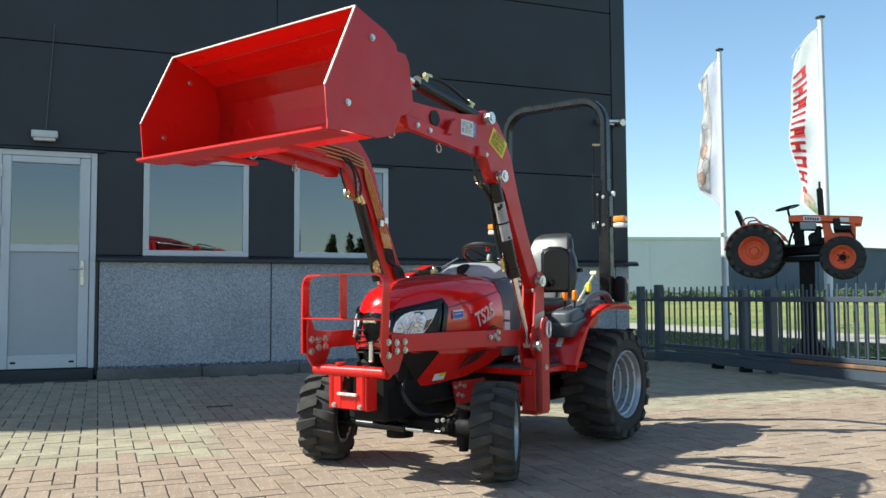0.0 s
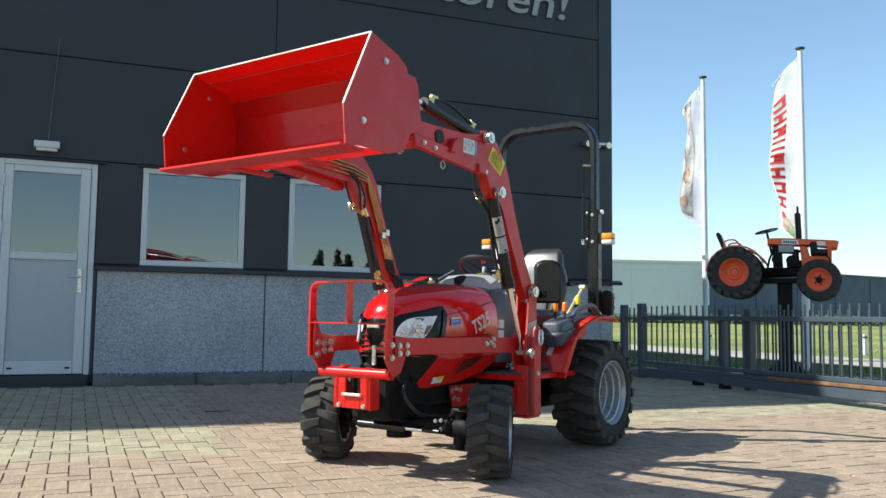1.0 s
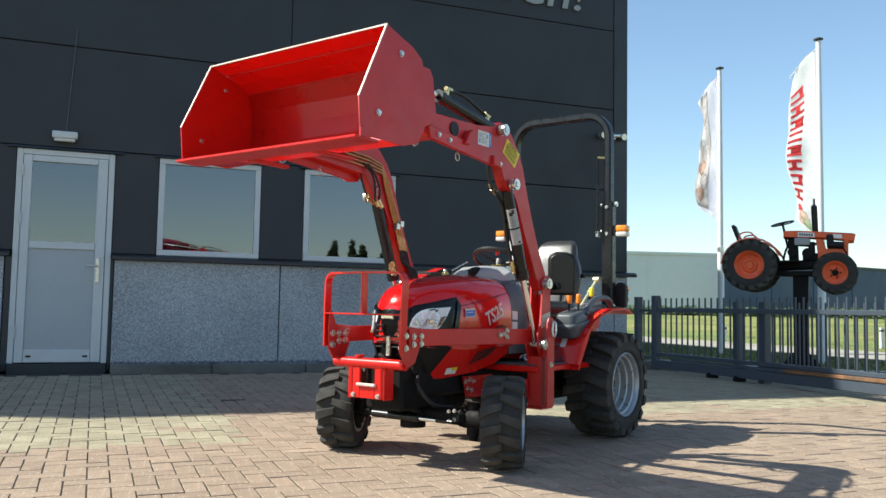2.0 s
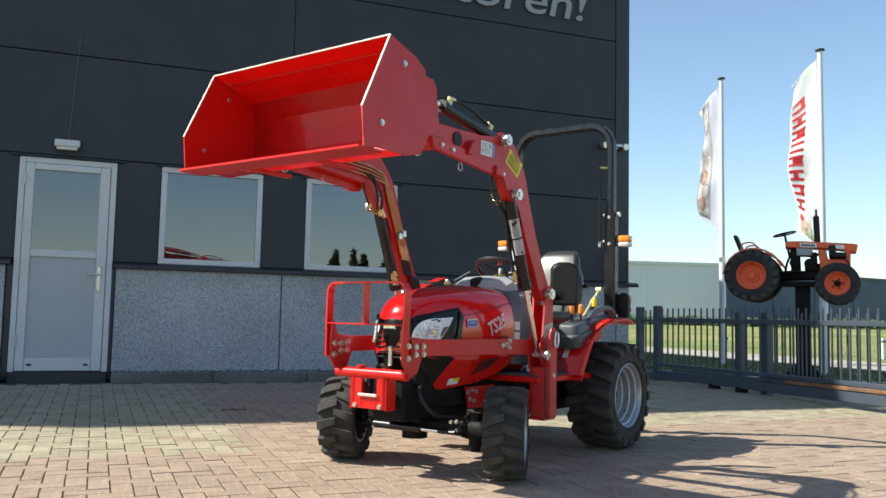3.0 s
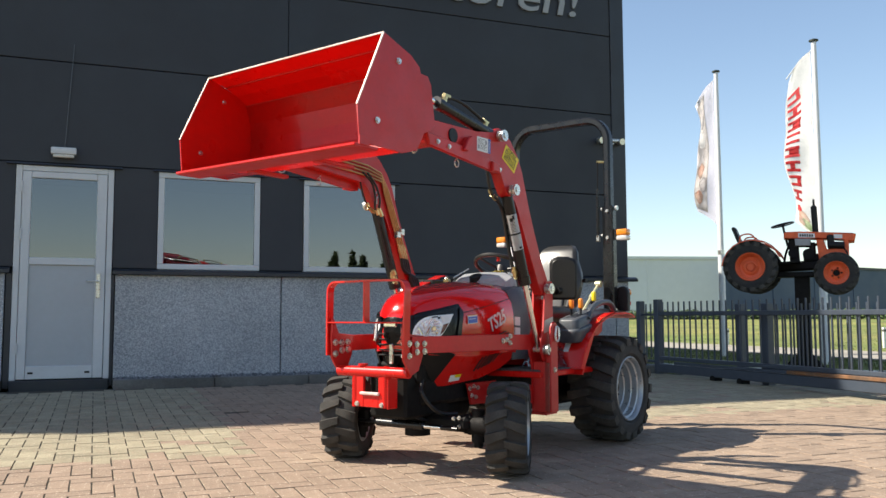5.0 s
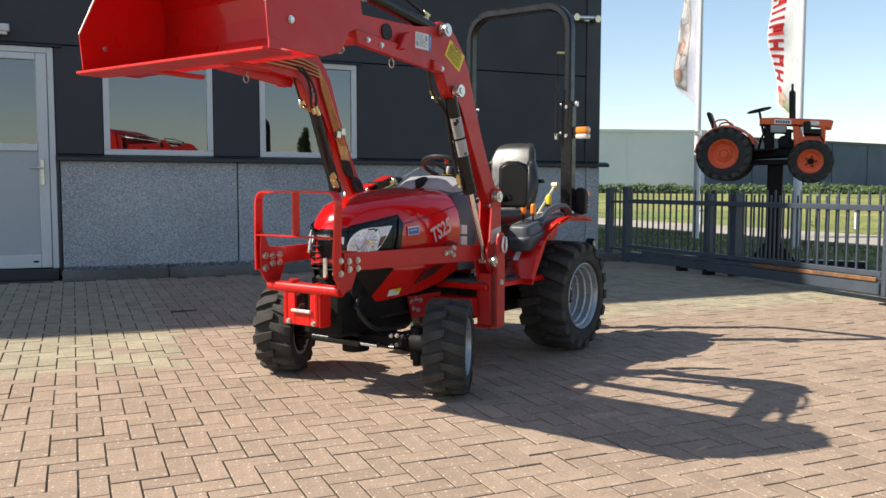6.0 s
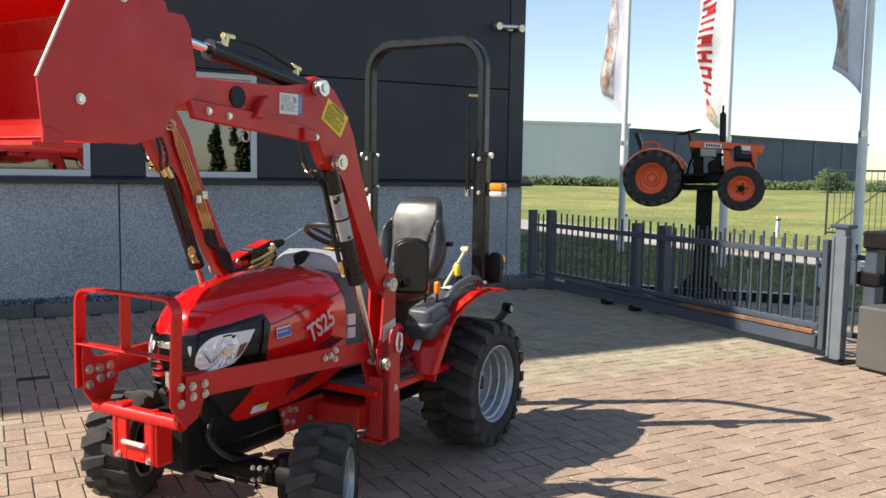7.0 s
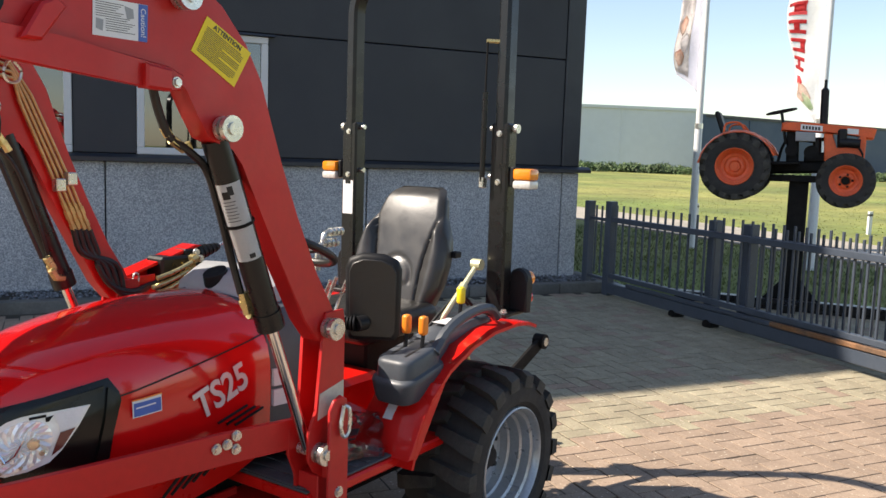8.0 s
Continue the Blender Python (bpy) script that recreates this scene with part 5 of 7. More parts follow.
for x, z in ((0.335, 1.515), (-0.125, 0.965)):
    bm = bmesh.new()
    ring = [(x + 0.0, z - 0.035), (x + 0.002, z - 0.005), (x + 0.013, z + 0.02), (x + 0.002, z + 0.038), (x - 0.011, z + 0.022), (x - 0.002, z - 0.005)]
    tube(bm, [(px, -0.425, pz) for px, pz in ring], 0.0035, 6)
    part("linch_clip", bm, ZINC, T, "bright wire linch clip")

# valve block outside the right arm's foot with its red guard and fittings
bm = bmesh.new()
prism(bm, [(-0.085, 0.985), (-0.40, 1.078), (-0.43, 1.074), (-0.40, 1.055), (-0.22, 0.93), (-0.085, 0.90)], -0.535, -0.527, "y", 0.002)
prism(bm, [(-0.085, 0.985), (-0.40, 1.078), (-0.43, 1.074), (-0.40, 1.066), (-0.085, 0.975)], -0.535, -0.455, "y", 0.002)
prism(bm, [(-0.09, 0.985), (-0.215, 0.990), (-0.215, 0.91), (-0.09, 0.895)], -0.450, -0.442, "y", 0.002)
part("valve_guard", bm, RED, T, "red cover plate of the valve block")
bm = bmesh.new()
box(bm, (-0.42, -0.525, 0.915), (-0.235, -0.43, 1.045), 0.008)
box(bm, (-0.415, -0.515, 1.04), (-0.345, -0.445, 1.065), 0.006)
vb = part("valve_block", bm, BLACK_PAINT, T, "black hydraulic valve block")
for i in range(4):
    z, x = 1.035 - 0.030 * i, -0.36 + 0.018 * i
    bm = bmesh.new()
    tube(bm, [(x, -0.43, z), (x, -0.395, z + 0.004), (x + 0.03, -0.385, z - 0.006), (x + 0.10, -0.39, z - 0.035), (x + 0.17, -0.40, z - 0.055)], 0.0085)
    part("valve_fitting", bm, BRASS, vb, "brassy pipe fitting")
    for p, q, r in (((x, -0.432, z), (x, -0.405, z), 0.015), ((x + 0.004, -0.392, z + 0.003), (x + 0.034, -0.384, z - 0.006), 0.014)):
        bm = bmesh.new()
        cyl(bm, p, q, r, 6)
        part("valve_fitting", bm, BRASS, vb)
bolts(vb, [(-0.40, -0.43, 1.03), (-0.38, -0.43, 1.055)], r=0.010, h=0.012)
bm = bmesh.new()
for i in range(5):
    cyl(bm, (-0.43 - i * 0.022, -0.49, 1.040 + i * 0.004), (-0.448 - i * 0.022, -0.49, 1.044 + i * 0.004), 0.034 - i * 0.004, 14, 0.028 - i * 0.004)
part("lever_bellows", bm, BLACK, vb)
bm = bmesh.new()
cyl(bm, (-0.52, -0.49, 1.058), (-0.70, -0.47, 1.135), 0.005, 8)
part("joystick_rod", bm, ZINC, vb)

# ---- bucket ----
BW = 0.585
SIDE = [(1.461, 2.020), (1.629, 1.672), (1.615, 1.517), (1.335, 1.512), (1.235, 1.540), (1.190, 1.610), (1.172, 1.700), (1.185, 1.830), (1.215, 1.925), (1.280, 1.965), (1.370, 1.990)]
bucket = new("loader_bucket")
bucket.parent = T
bucket["label"] = "red open loader bucket, tipped forward"
for f in (1, -1):
    bm = bmesh.new()
    prism(bm, SIDE, f * (BW - 0.004), f * (BW + 0.004), "y", 0.0015)
    # left plate takes the darker, flatter red, right plate the brighter one
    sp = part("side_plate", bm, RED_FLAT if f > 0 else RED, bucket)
    bolts(sp, [(x, f * (BW + 0.004), z) for x, z in ((1.507, 1.625), (1.366, 1.914))], r=0.011, h=0.010, f=f)
    bolts(sp, [(x, f * (BW - 0.004), z) for x, z in ((1.507, 1.625), (1.366, 1.914))], r=0.009, h=0.008, f=-f)
    # strip on the cut edge, its pale colour standing for sunlight
    bm = bmesh.new()
    sweep(bm, [(1.461, f * BW, 2.020), (1.629, f * BW, 1.672)], flat_section(0.006, 0.0088, 0.2), up=(0, 1, 0))
    part("side_edge", bm, EDGE, sp, "worn edge painted pale as if sunlit")
SHELL = [(1.625, 1.510), (1.47, 1.513), (1.335, 1.517), (1.262, 1.535), (1.218, 1.582), (1.192, 1.65), (1.183, 1.74), (1.190, 1.83), (1.222, 1.925), (1.285, 1.962), (1.362, 1.992), (1.463, 2.014)]
bm = bmesh.new()
secs = [[(x, y, z) for x, z in SHELL] for y in (-BW + 0.004, BW - 0.004)]
loft(bm, secs, cap=False)
bmesh.ops.solidify(bm, geom=bm.faces[:], thickness=0.006)
part("shell", bm, RED, bucket, "red sheet-steel shell", smooth=8)
# thin rods in the darker red draw the shell's fold lines
for x, z in ((1.362, 1.988), (1.222, 1.921), (1.266, 1.540)):
    bm = bmesh.new()
    cyl(bm, (x, -BW + 0.006, z), (x, BW - 0.006, z), 0.0035, 8)
    part("weld_bead", bm, RED_FLAT, bucket)
# same pale sunlit strip along the top
bm = bmesh.new()
sweep(bm, [(1.464, -BW, 2.017), (1.464, BW, 2.017)], flat_section(0.007, 0.008, 0.2))
part("top_edge", bm, EDGE, bucket, "worn top edge painted pale as if sunlit")
# darker red puts the underside's shade into the colour
bm = bmesh.new()
box(bm, (1.50, -BW - 0.004, 1.496), (1.640, BW + 0.004, 1.510), 0.003)
cutter = part("cutting_edge", bm, RED_FLAT, bucket, "thicker cutting edge, darker red for its shaded underside")
# added strip in brighter red paints the sunlit front line
bm = bmesh.new()
box(bm, (1.640, -BW - 0.004, 1.499), (1.646, BW + 0.004, 1.511), 0.002)
part("lip", bm, RED, cutter, "thin lip painted brighter red as if sunlit")
bm = bmesh.new()
prism(bm, [(1.62, 1.505), (1.56, 1.503), (1.56, 1.53), (1.60, 1.548), (1.618, 1.545)], BW - 0.002, BW + 0.010, "y", 0.002)
part("edge_gusset", bm, RED_FLAT, bucket)
for y in (-0.22, 0.22):
    bm = bmesh.new()
    box(bm, (1.26, y - 0.02, 1.490), (1.50, y + 0.02, 1.508), 0.004)
    part("skid_strip", bm, RED_FLAT, bucket)
for f in (1, -1):
    for y in (0.475, 0.565):
        bm = bmesh.new()
        prism(bm, [(1.205, 1.905), (1.13, 1.905), (1.105, 1.87), (1.085, 1.72), (1.075, 1.69), (1.10, 1.66), (1.195, 1.615), (1.178, 1.68), (1.174, 1.80)], f * (y - 0.006), f * (y + 0.006), "y", 0.002)
        part("hinge_plate", bm, RED_FLAT, bucket)
    bm = bmesh.new()
    tube(bm, [(1.12, f * 0.46, 1.60), (1.09, f * 0.45, 1.57), (1.06, f * 0.45, 1.585), (1.09, f * 0.46, 1.60), (1.13, f * 0.47, 1.59)], 0.004, 6)
    part("r_clip", bm, ZINC, bucket, "zinc R-clip")

# ---- operator's place ----
bm = bmesh.new()
box(bm, (-0.72, -0.46, 0.455), (-0.015, 0.49, 0.488), 0.006)
plat = part("platform", bm, RED, T, "red platform edge")
bm = bmesh.new()
box(bm, (-0.50, 0.15, 0.489), (-0.022, 0.478, 0.496), 0.002)
foot = part("footplate", bm, PLATE, plat, "ribbed grey footplate")
for i in range(9):
    bm = bmesh.new()
    box(bm, (-0.48 + i * 0.054, 0.17, 0.4962), (-0.462 + i * 0.054, 0.465, 0.500), 0.001)
    part("tread_rib", bm, PLATE, foot)
bm = bmesh.new()
tube(bm, [(-0.20, 0.36, 0.50), (-0.22, 0.36, 0.56), (-0.26, 0.36, 0.60)], 0.008)
box(bm, (-0.31, 0.31, 0.598), (-0.22, 0.40, 0.612), 0.003)
part("pedal", bm, BLACK, plat)
# cowl and dash
bm = bmesh.new()
secs = []
for x, w, z in ((-0.065, 0.275, 0.985), (-0.16, 0.285, 1.00), (-0.24, 0.28, 1.005), (-0.31, 0.255, 0.97), (-0.35, 0.22, 0.90)):
    ring = [(-w, 0.55), (-w, 0.80), (-w * 0.97, z - 0.09), (-w * 0.85, z - 0.03), (-w * 0.5, z), (0, z + 0.005), (w * 0.5, z), (w * 0.85, z - 0.03), (w * 0.97, z - 0.09), (w, 0.80), (w, 0.55)]
    secs.append([(x, y, zz) for y, zz in ring])
loft(bm, secs)
part("dash_cowl", bm, GREY_PLASTIC, T, "dark grey dashboard cowl", smooth=40)
bm = bmesh.new()
secs = []
for x, w, z in ((-0.095, 0.16, 0.995), (-0.12, 0.20, 1.035), (-0.19, 0.215, 1.068), (-0.27, 0.19, 1.055), (-0.31, 0.14, 0.99)):
    secs.append([(x, -w, z - 0.08), (x, -w * 0.95, z - 0.03), (x, -w * 0.7, z), (x, 0, z + 0.008), (x, w * 0.7, z), (x, w * 0.95, z - 0.03), (x, w, z - 0.08)])
loft(bm, secs)
dash = part("instrument_hood", bm, LIGHT_PLASTIC, T, "light grey instrument hood", smooth=40)
bm = bmesh.new()
cyl(bm, (-0.135, -0.02, 1.02), (-0.120, -0.02, 1.052), 0.045, 18, 0.038)
part("filler_cap", bm, BLACK, dash, "black filler cap")
bm = bmesh.new()
prism(bm, [(-0.20, 0.05), (-0.23, 0.05), (-0.23, 0.13), (-0.20, 0.13)], 1.079, 1.080, "z")
part("dash_sticker", bm, STICKER_YELLOW, dash)
bm = bmesh.new()
for z0, z1 in ((0.690, 0.738), (0.750, 0.800)):
    prism(bm, [(-0.080, z1), (-0.135, z1 - 0.003), (-0.135, z0 - 0.003), (-0.080, z0)], 0.276, 0.2885, "y")
part("cowl_stickers", bm, STICKER_WHITE, T, "white stickers on the cowl")
bm = bmesh.new()
c, tilt = Vector((-0.40, 0.0, 1.115)), Matrix.Rotation(radians(-24), 3, "Y")
ring = [c + tilt @ Vector((0.175 * math.cos(2 * math.pi * i / 40), 0.175 * math.sin(2 * math.pi * i / 40), 0)) for i in range(40)]
sweep(bm, ring, round_section(0.014, 10), up=tilt @ Vector((0, 0, 1)), close=True)
sw = part("steering_wheel", bm, VINYL_DARK, T, "black steering wheel")
bm = bmesh.new()
for a in (90, 210, 330):
    cyl(bm, c + tilt @ Vector((0, 0, -0.02)), c + tilt @ Vector((0.17 * math.cos(radians(a)), 0.17 * math.sin(radians(a)), 0)), 0.009, 8)
cyl(bm, c + tilt @ Vector((0, 0, -0.05)), c + tilt @ Vector((0, 0, 0.0)), 0.042, 18)
part("spokes", bm, VINYL_DARK, sw)
bm = bmesh.new()
cyl(bm, c + tilt @ Vector((0, 0, -0.04)), c + tilt @ Vector((0, 0, -0.26)), 0.028, 14)
part("steering_column", bm, BLACK, sw)
bm = bmesh.new()
cyl(bm, c + Vector((0.14, 0.06, 0.03)), c + Vector((0.145, 0.062, 0.07)), 0.012, 10)
part("knob", bm, RED_LENS, sw, "small red knob")
# levers beside the column
bm = bmesh.new()
for y, x in ((0.20, -0.30), (0.24, -0.33), (0.17, -0.36)):
    tube(bm, [(x, y, 0.80), (x - 0.05, y + 0.02, 0.95), (x - 0.06, y + 0.05, 1.03)], 0.006, 6)
part("hand_levers", bm, ZINC, T)
bm = bmesh.new()
for i, (y, z) in enumerate(((0.21, 0.80), (0.22, 0.86), (0.20, 0.92), (0.23, 0.74))):
    tube(bm, [(-0.28, y, z), (-0.36, y + 0.03, z - 0.01 + 0.01 * i), (-0.44, y, z + 0.01)], 0.010, 8)
part("cable_loom", bm, HOSE, T)

# seat
bm = bmesh.new()
def back_depth(v, z):
    """How far the backrest's face stands forward at v (-1 to 1 across) and height z."""
    a = abs(v)
    side = interp(z, [(0.84, 0.64), (0.90, 0.56), (0.97, 0.525), (1.03, 0.54), (1.08, 0.60), (1.13, 0.71), (1.165, 0.84), (1.20, 1.01), (1.31, 1.3)])
    u = (a - side) / max(1.0 - side, 0.02)
    wide = min(max(1.0 - side, 0.0) / 0.26, 1.0)
    lift = 0.034 * wide * math.sin(math.pi * min(u, 1.0) * 0.85) if u > 0 and side < 1 else 0.0
    groove = -0.016 * math.exp(-((a - side) / 0.026) ** 2) * min(1.0, wide * 1.4)
    arch = math.hypot(v * 0.215 / 0.075, (z - 0.945) / 0.085)
    lumbar = (0.006 * max(0.0, 1 - arch ** 4) - 0.006 * math.exp(-((arch - 1.0) / 0.10) ** 2)) if z > 0.93 else 0.0
    roll = 0.030 * max(0.0, (z - 1.12) / 0.185) ** 2.5 + 0.012 * v * v
    return lift + groove + lumbar - roll - 0.48 * max(0, a - 0.86) ** 1.5


secs = []
NB = 64
for k in range(47):
    z = 0.845 + (1.305 - 0.845) * k / 46
    w = interp(z, [(0.845, 0.190), (0.92, 0.216), (1.0, 0.226), (1.06, 0.222), (1.11, 0.208), (1.15, 0.188), (1.185, 0.168), (1.22, 0.160), (1.255, 0.150), (1.28, 0.136), (1.296, 0.116), (1.305, 0.086)])
    x0 = -0.975 - (z - 0.845) * 0.30
    top = max(0.0, (z - 1.26) / 0.045)
    front = [(x0 + back_depth(-1 + 2 * q / NB, z) - 0.03 * top ** 2, w * (-1 + 2 * q / NB), z) for q in range(NB + 1)]
    back = [(x0 - 0.085 + 0.03 * top, w * c, z) for c in (0.92, 0.5, 0.0, -0.5, -0.92)]
    secs.append(front + back)
loft(bm, secs, close=True)
seat = new("seat")
seat.parent = T
seat["label"] = "worn black vinyl operator seat with side bolsters"
part("backrest", bm, VINYL, seat, smooth=60)
bm = bmesh.new()
box(bm, (-1.02, -0.225, 0.765), (-0.56, 0.225, 0.87), 0.040, seg=3)
part("cushion", bm, VINYL_DARK, seat, smooth=60)
bm = bmesh.new()
box(bm, (-1.0, -0.12, 0.56), (-0.70, 0.12, 0.77), 0.01)
part("seat_base", bm, BLACK, seat)
bm = bmesh.new()
box(bm, (-1.16, -0.15, 0.93), (-1.125, 0.15, 1.16), 0.015)
box(bm, (-1.14, 0.20, 1.035), (-1.10, 0.235, 1.06), 0.004)
part("back_shell", bm, BLACK, seat)

# rear-view mirror on a rod, its black back to the front
bm = bmesh.new()
prism(bm, [(-0.066, -0.125), (0.066, -0.125), (0.078, -0.108), (0.082, 0.085), (0.070, 0.112), (0.03, 0.128), (-0.03, 0.130), (-0.068, 0.116), (-0.080, 0.088), (-0.078, -0.105)], -0.022, 0.012, "x", 0.010)
mir = part("mirror", bm, BLACK, T, "black-backed rear-view mirror on a rod", at=pose(-0.235, 0.525, 1.022, 0, 4, 30), smooth=50)
bm = bmesh.new()
cyl(bm, (0.012, -0.02, -0.07), (0.035, -0.04, -0.07), 0.022, 14)
for i in range(4):
    cyl(bm, (0.030, -0.045 - i * 0.010, -0.07), (0.030, -0.050 - i * 0.010, -0.07), 0.024 - i * 0.002, 12)
cyl(bm, (0.03, -0.06, -0.07), (0.02, -0.22, -0.06), 0.006, 8)
part("mirror_rod", bm, BLACK, mir)
bm = bmesh.new()
prism(bm, [(-0.056, -0.112), (0.056, -0.112), (0.066, -0.098), (0.069, 0.078), (0.058, 0.100), (0.026, 0.113), (-0.026, 0.115), (-0.056, 0.103), (-0.067, 0.080), (-0.066, -0.095)], 0.008, 0.0155, "x", 0.002)
part("mirror_back", bm, VINYL_DARK, mir, "brownish black back plate")

# fenders
for f in (1, -1):
    path = [(-0.42, 0.455), (-0.455, 0.56), (-0.52, 0.66), (-0.62, 0.735), (-0.75, 0.79), (-0.90, 0.822), (-1.06, 0.828), (-1.15, 0.820), (-1.21, 0.800)]
    bm = bmesh.new()
    sweep(bm, [(x, f * 0.43, z) for x, z in path], [(-0.115, 0.0), (0.10, 0.0), (0.115, -0.015), (0.115, -0.028), (0.10, -0.012), (-0.115, -0.012)] if f < 0 else [(-0.115, -0.028), (-0.115, -0.015), (-0.10, 0.0), (0.115, 0.0), (0.115, -0.012), (-0.10, -0.012)], up=(-0.3, 0, 1))
    fen = part("fender", bm, RED, T, "red rear fender", smooth=40)
    bm = bmesh.new()
    prism(bm, [(-0.42, 0.455), (-0.455, 0.56), (-0.52, 0.66), (-0.62, 0.735), (-0.75, 0.785), (-0.90, 0.815), (-1.06, 0.82), (-1.17, 0.80), (-1.15, 0.70), (-0.75, 0.50), (-0.60, 0.45)], f * 0.318, f * 0.328, "y", 0.002)
    part("fender_side", bm, RED, fen)
    # sloping front of the fender down to the platform
    bm = bmesh.new()
    prism(bm, [(-0.40, 0.488), (-0.47, 0.60), (-0.56, 0.70), (-0.60, 0.70), (-0.52, 0.59), (-0.45, 0.48)], f * 0.32, f * 0.545, "y", 0.004)
    part("fender_front", bm, RED, fen)
for y, z, w, h in ((0.355, 0.66, 0.05, 0.05), (0.395, 0.585, 0.036, 0.055)):
    # on the slope of the fender's front
    bm = bmesh.new()
    lo, hi = ((z - 0.488) / 0.112, (z + h - 0.488) / 0.112)
    at_x = lambda k: -0.40 - 0.07 * k if k < 1 else -0.47 - 0.09 * (k - 1) * 1.12
    prism(bm, [(at_x(lo) + 0.003, z), (at_x(hi) + 0.003, z + h), (at_x(hi) - 0.002, z + h + 0.001), (at_x(lo) - 0.002, z)], y, y + w, "y")
    part("deck_sticker", bm, STICKER_WHITE, T)
bm = bmesh.new()
box(bm, (-0.70, -0.20, 0.488), (-0.36, 0.20, 0.66), 0.02)
part("seat_deck", bm, RED, T, "red deck under the seat")
# lever console on the left fender
def round_plan(x0, x1, y0, y1, r, n=4):
    """A rectangle on plan with its corners rounded, counter-clockwise."""
    out = []
    for cx, cy, a0 in ((x1 - r, y1 - r, 0), (x0 + r, y1 - r, 90), (x0 + r, y0 + r, 180), (x1 - r, y0 + r, 270)):
        out += [(cx + r * math.cos(radians(a0 + 90 * k / n)), cy + r * math.sin(radians(a0 + 90 * k / n))) for k in range(n + 1)]
    return out


bm = bmesh.new()
# two tiers of a moulded box; its top climbs to the rear
secs = []
for z, q, r in ((0.636, 0.030, 0.030), (0.643, 0.016, 0.036), (0.660, 0.010, 0.040), (0.700, 0.002, 0.044), (0.712, 0.000, 0.045), (0.719, 0.003, 0.044), (0.7225, 0.011, 0.040), (0.724, 0.013, 0.040), (0.770, 0.015, 0.038), (0.778, 0.018, 0.037), (0.783, 0.025, 0.033), (0.7845, 0.036, 0.028)):
    climb = 0.19 * min(1.0, max(0.0, (z - 0.60) / 0.12))
    secs.append([(x, y, z + climb * (-0.45 - x)) for x, y in round_plan(-0.655 + q, -0.430 - q, 0.346 + q, 0.516 - q, r)])
loft(bm, secs, close=True)
# slender arm running back along the fender
secs = []
for x, lo, hi, y0, y1 in ((-0.60, 0.70, 0.806, 0.362, 0.470), (-0.66, 0.72, 0.822, 0.354, 0.476), (-0.74, 0.78, 0.840, 0.356, 0.458), (-0.90, 0.80, 0.855, 0.360, 0.450), (-1.02, 0.80, 0.851, 0.362, 0.445), (-1.06, 0.80, 0.838, 0.37, 0.43)):
    secs.append([(x, y0, lo), (x, y0, hi - 0.020), (x, y0 + 0.006, hi - 0.006), (x, y0 + 0.020, hi), (x, y1 - 0.020, hi), (x, y1 - 0.006, hi - 0.006), (x, y1, hi - 0.020), (x, y1, lo + 0.01), (x, y1 - 0.01, lo)])
loft(bm, secs, close=True)
# hand grip along the outer edge
sweep(bm, smooth_path([(-0.60, 0.492, 0.79), (-0.66, 0.490, 0.842), (-0.74, 0.486, 0.874), (-0.86, 0.480, 0.893), (-0.97, 0.474, 0.886), (-1.03, 0.470, 0.846)]), flat_section(0.040, 0.034, 0.35))
con = part("lever_console", bm, GREY_PLASTIC, T, "dark grey moulded lever console", smooth=40)
bm = bmesh.new()
for y in (0.402, 0.460):
    prism(bm, [(-0.485, 0.7875), (-0.64, 0.8165), (-0.64, 0.8205), (-0.485, 0.7915)], y - 0.006, y + 0.006, "y")
part("lever_slot", bm, BLACK, con)
for x, y, z, m_, nm in ((-0.555, 0.405, 0.80, ORANGE, "orange"), (-0.570, 0.462, 0.80, ORANGE, "orange"), (-0.90, 0.39, 0.852, YELLOW, "yellow")):
    bm = bmesh.new()
    cyl(bm, (x, y, z - 0.01), (x - 0.008, y, z + 0.055), 0.007, 8)
    lev = part("lever", bm, BLACK, con)
    bm = bmesh.new()
    box(bm, (x - 0.022, y - 0.014, z + 0.048), (x + 0.008, y + 0.014, z + 0.112), 0.010, seg=3)
    part("lever_knob", bm, m_, T, "%s lever knob" % nm, smooth=60)
bm = bmesh.new()
prism(bm, [(-0.75, 0.375), (-0.85, 0.375), (-0.85, 0.435), (-0.75, 0.435)], 0.8535, 0.8545, "z", m=pose(0, 0, 0))
part("console_sticker", bm, STICKER_WHITE, con)
# pale passivated lever rod behind the console
bm = bmesh.new()
cyl(bm, (-0.90, 0.29, 0.80), (-1.115, 0.325, 1.02), 0.010, 10)
rod = part("lever_rod", bm, OLIVE, T, "pale yellow passivated lever rod")
bm = bmesh.new()
cyl(bm, (-1.02, 0.3095, 0.922), (-1.045, 0.3136, 0.948), 0.016, 8)
part("rod_nut", bm, OLIVE, rod)
bm = bmesh.new()
cyl(bm, (-1.115, 0.305, 1.02), (-1.115, 0.345, 1.02), 0.022, 14)
part("rod_end", bm, OLIVE, rod)
for o in (0.0, 0.018):
    bm = bmesh.new()
    tube(bm, [(-0.86, 0.27 + o, 0.79), (-0.95, 0.275 + o, 0.85), (-1.04, 0.29 + o, 0.90), (-1.10, 0.30 + o, 0.86)], 0.006, 6)
    part("cable", bm, HOSE, rod)

# ---- roll bar ----
ROPS_X, ROPS_Y = -1.19, 0.378
bm = bmesh.new()
path = [(ROPS_X, -ROPS_Y, 1.30), (ROPS_X, -ROPS_Y, 2.02)]
for i in range(1, 8):
    a = radians(90 * i / 8)
    path.append((ROPS_X, -ROPS_Y + 0.16 * (1 - math.cos(a)), 2.02 + 0.16 * math.sin(a)))
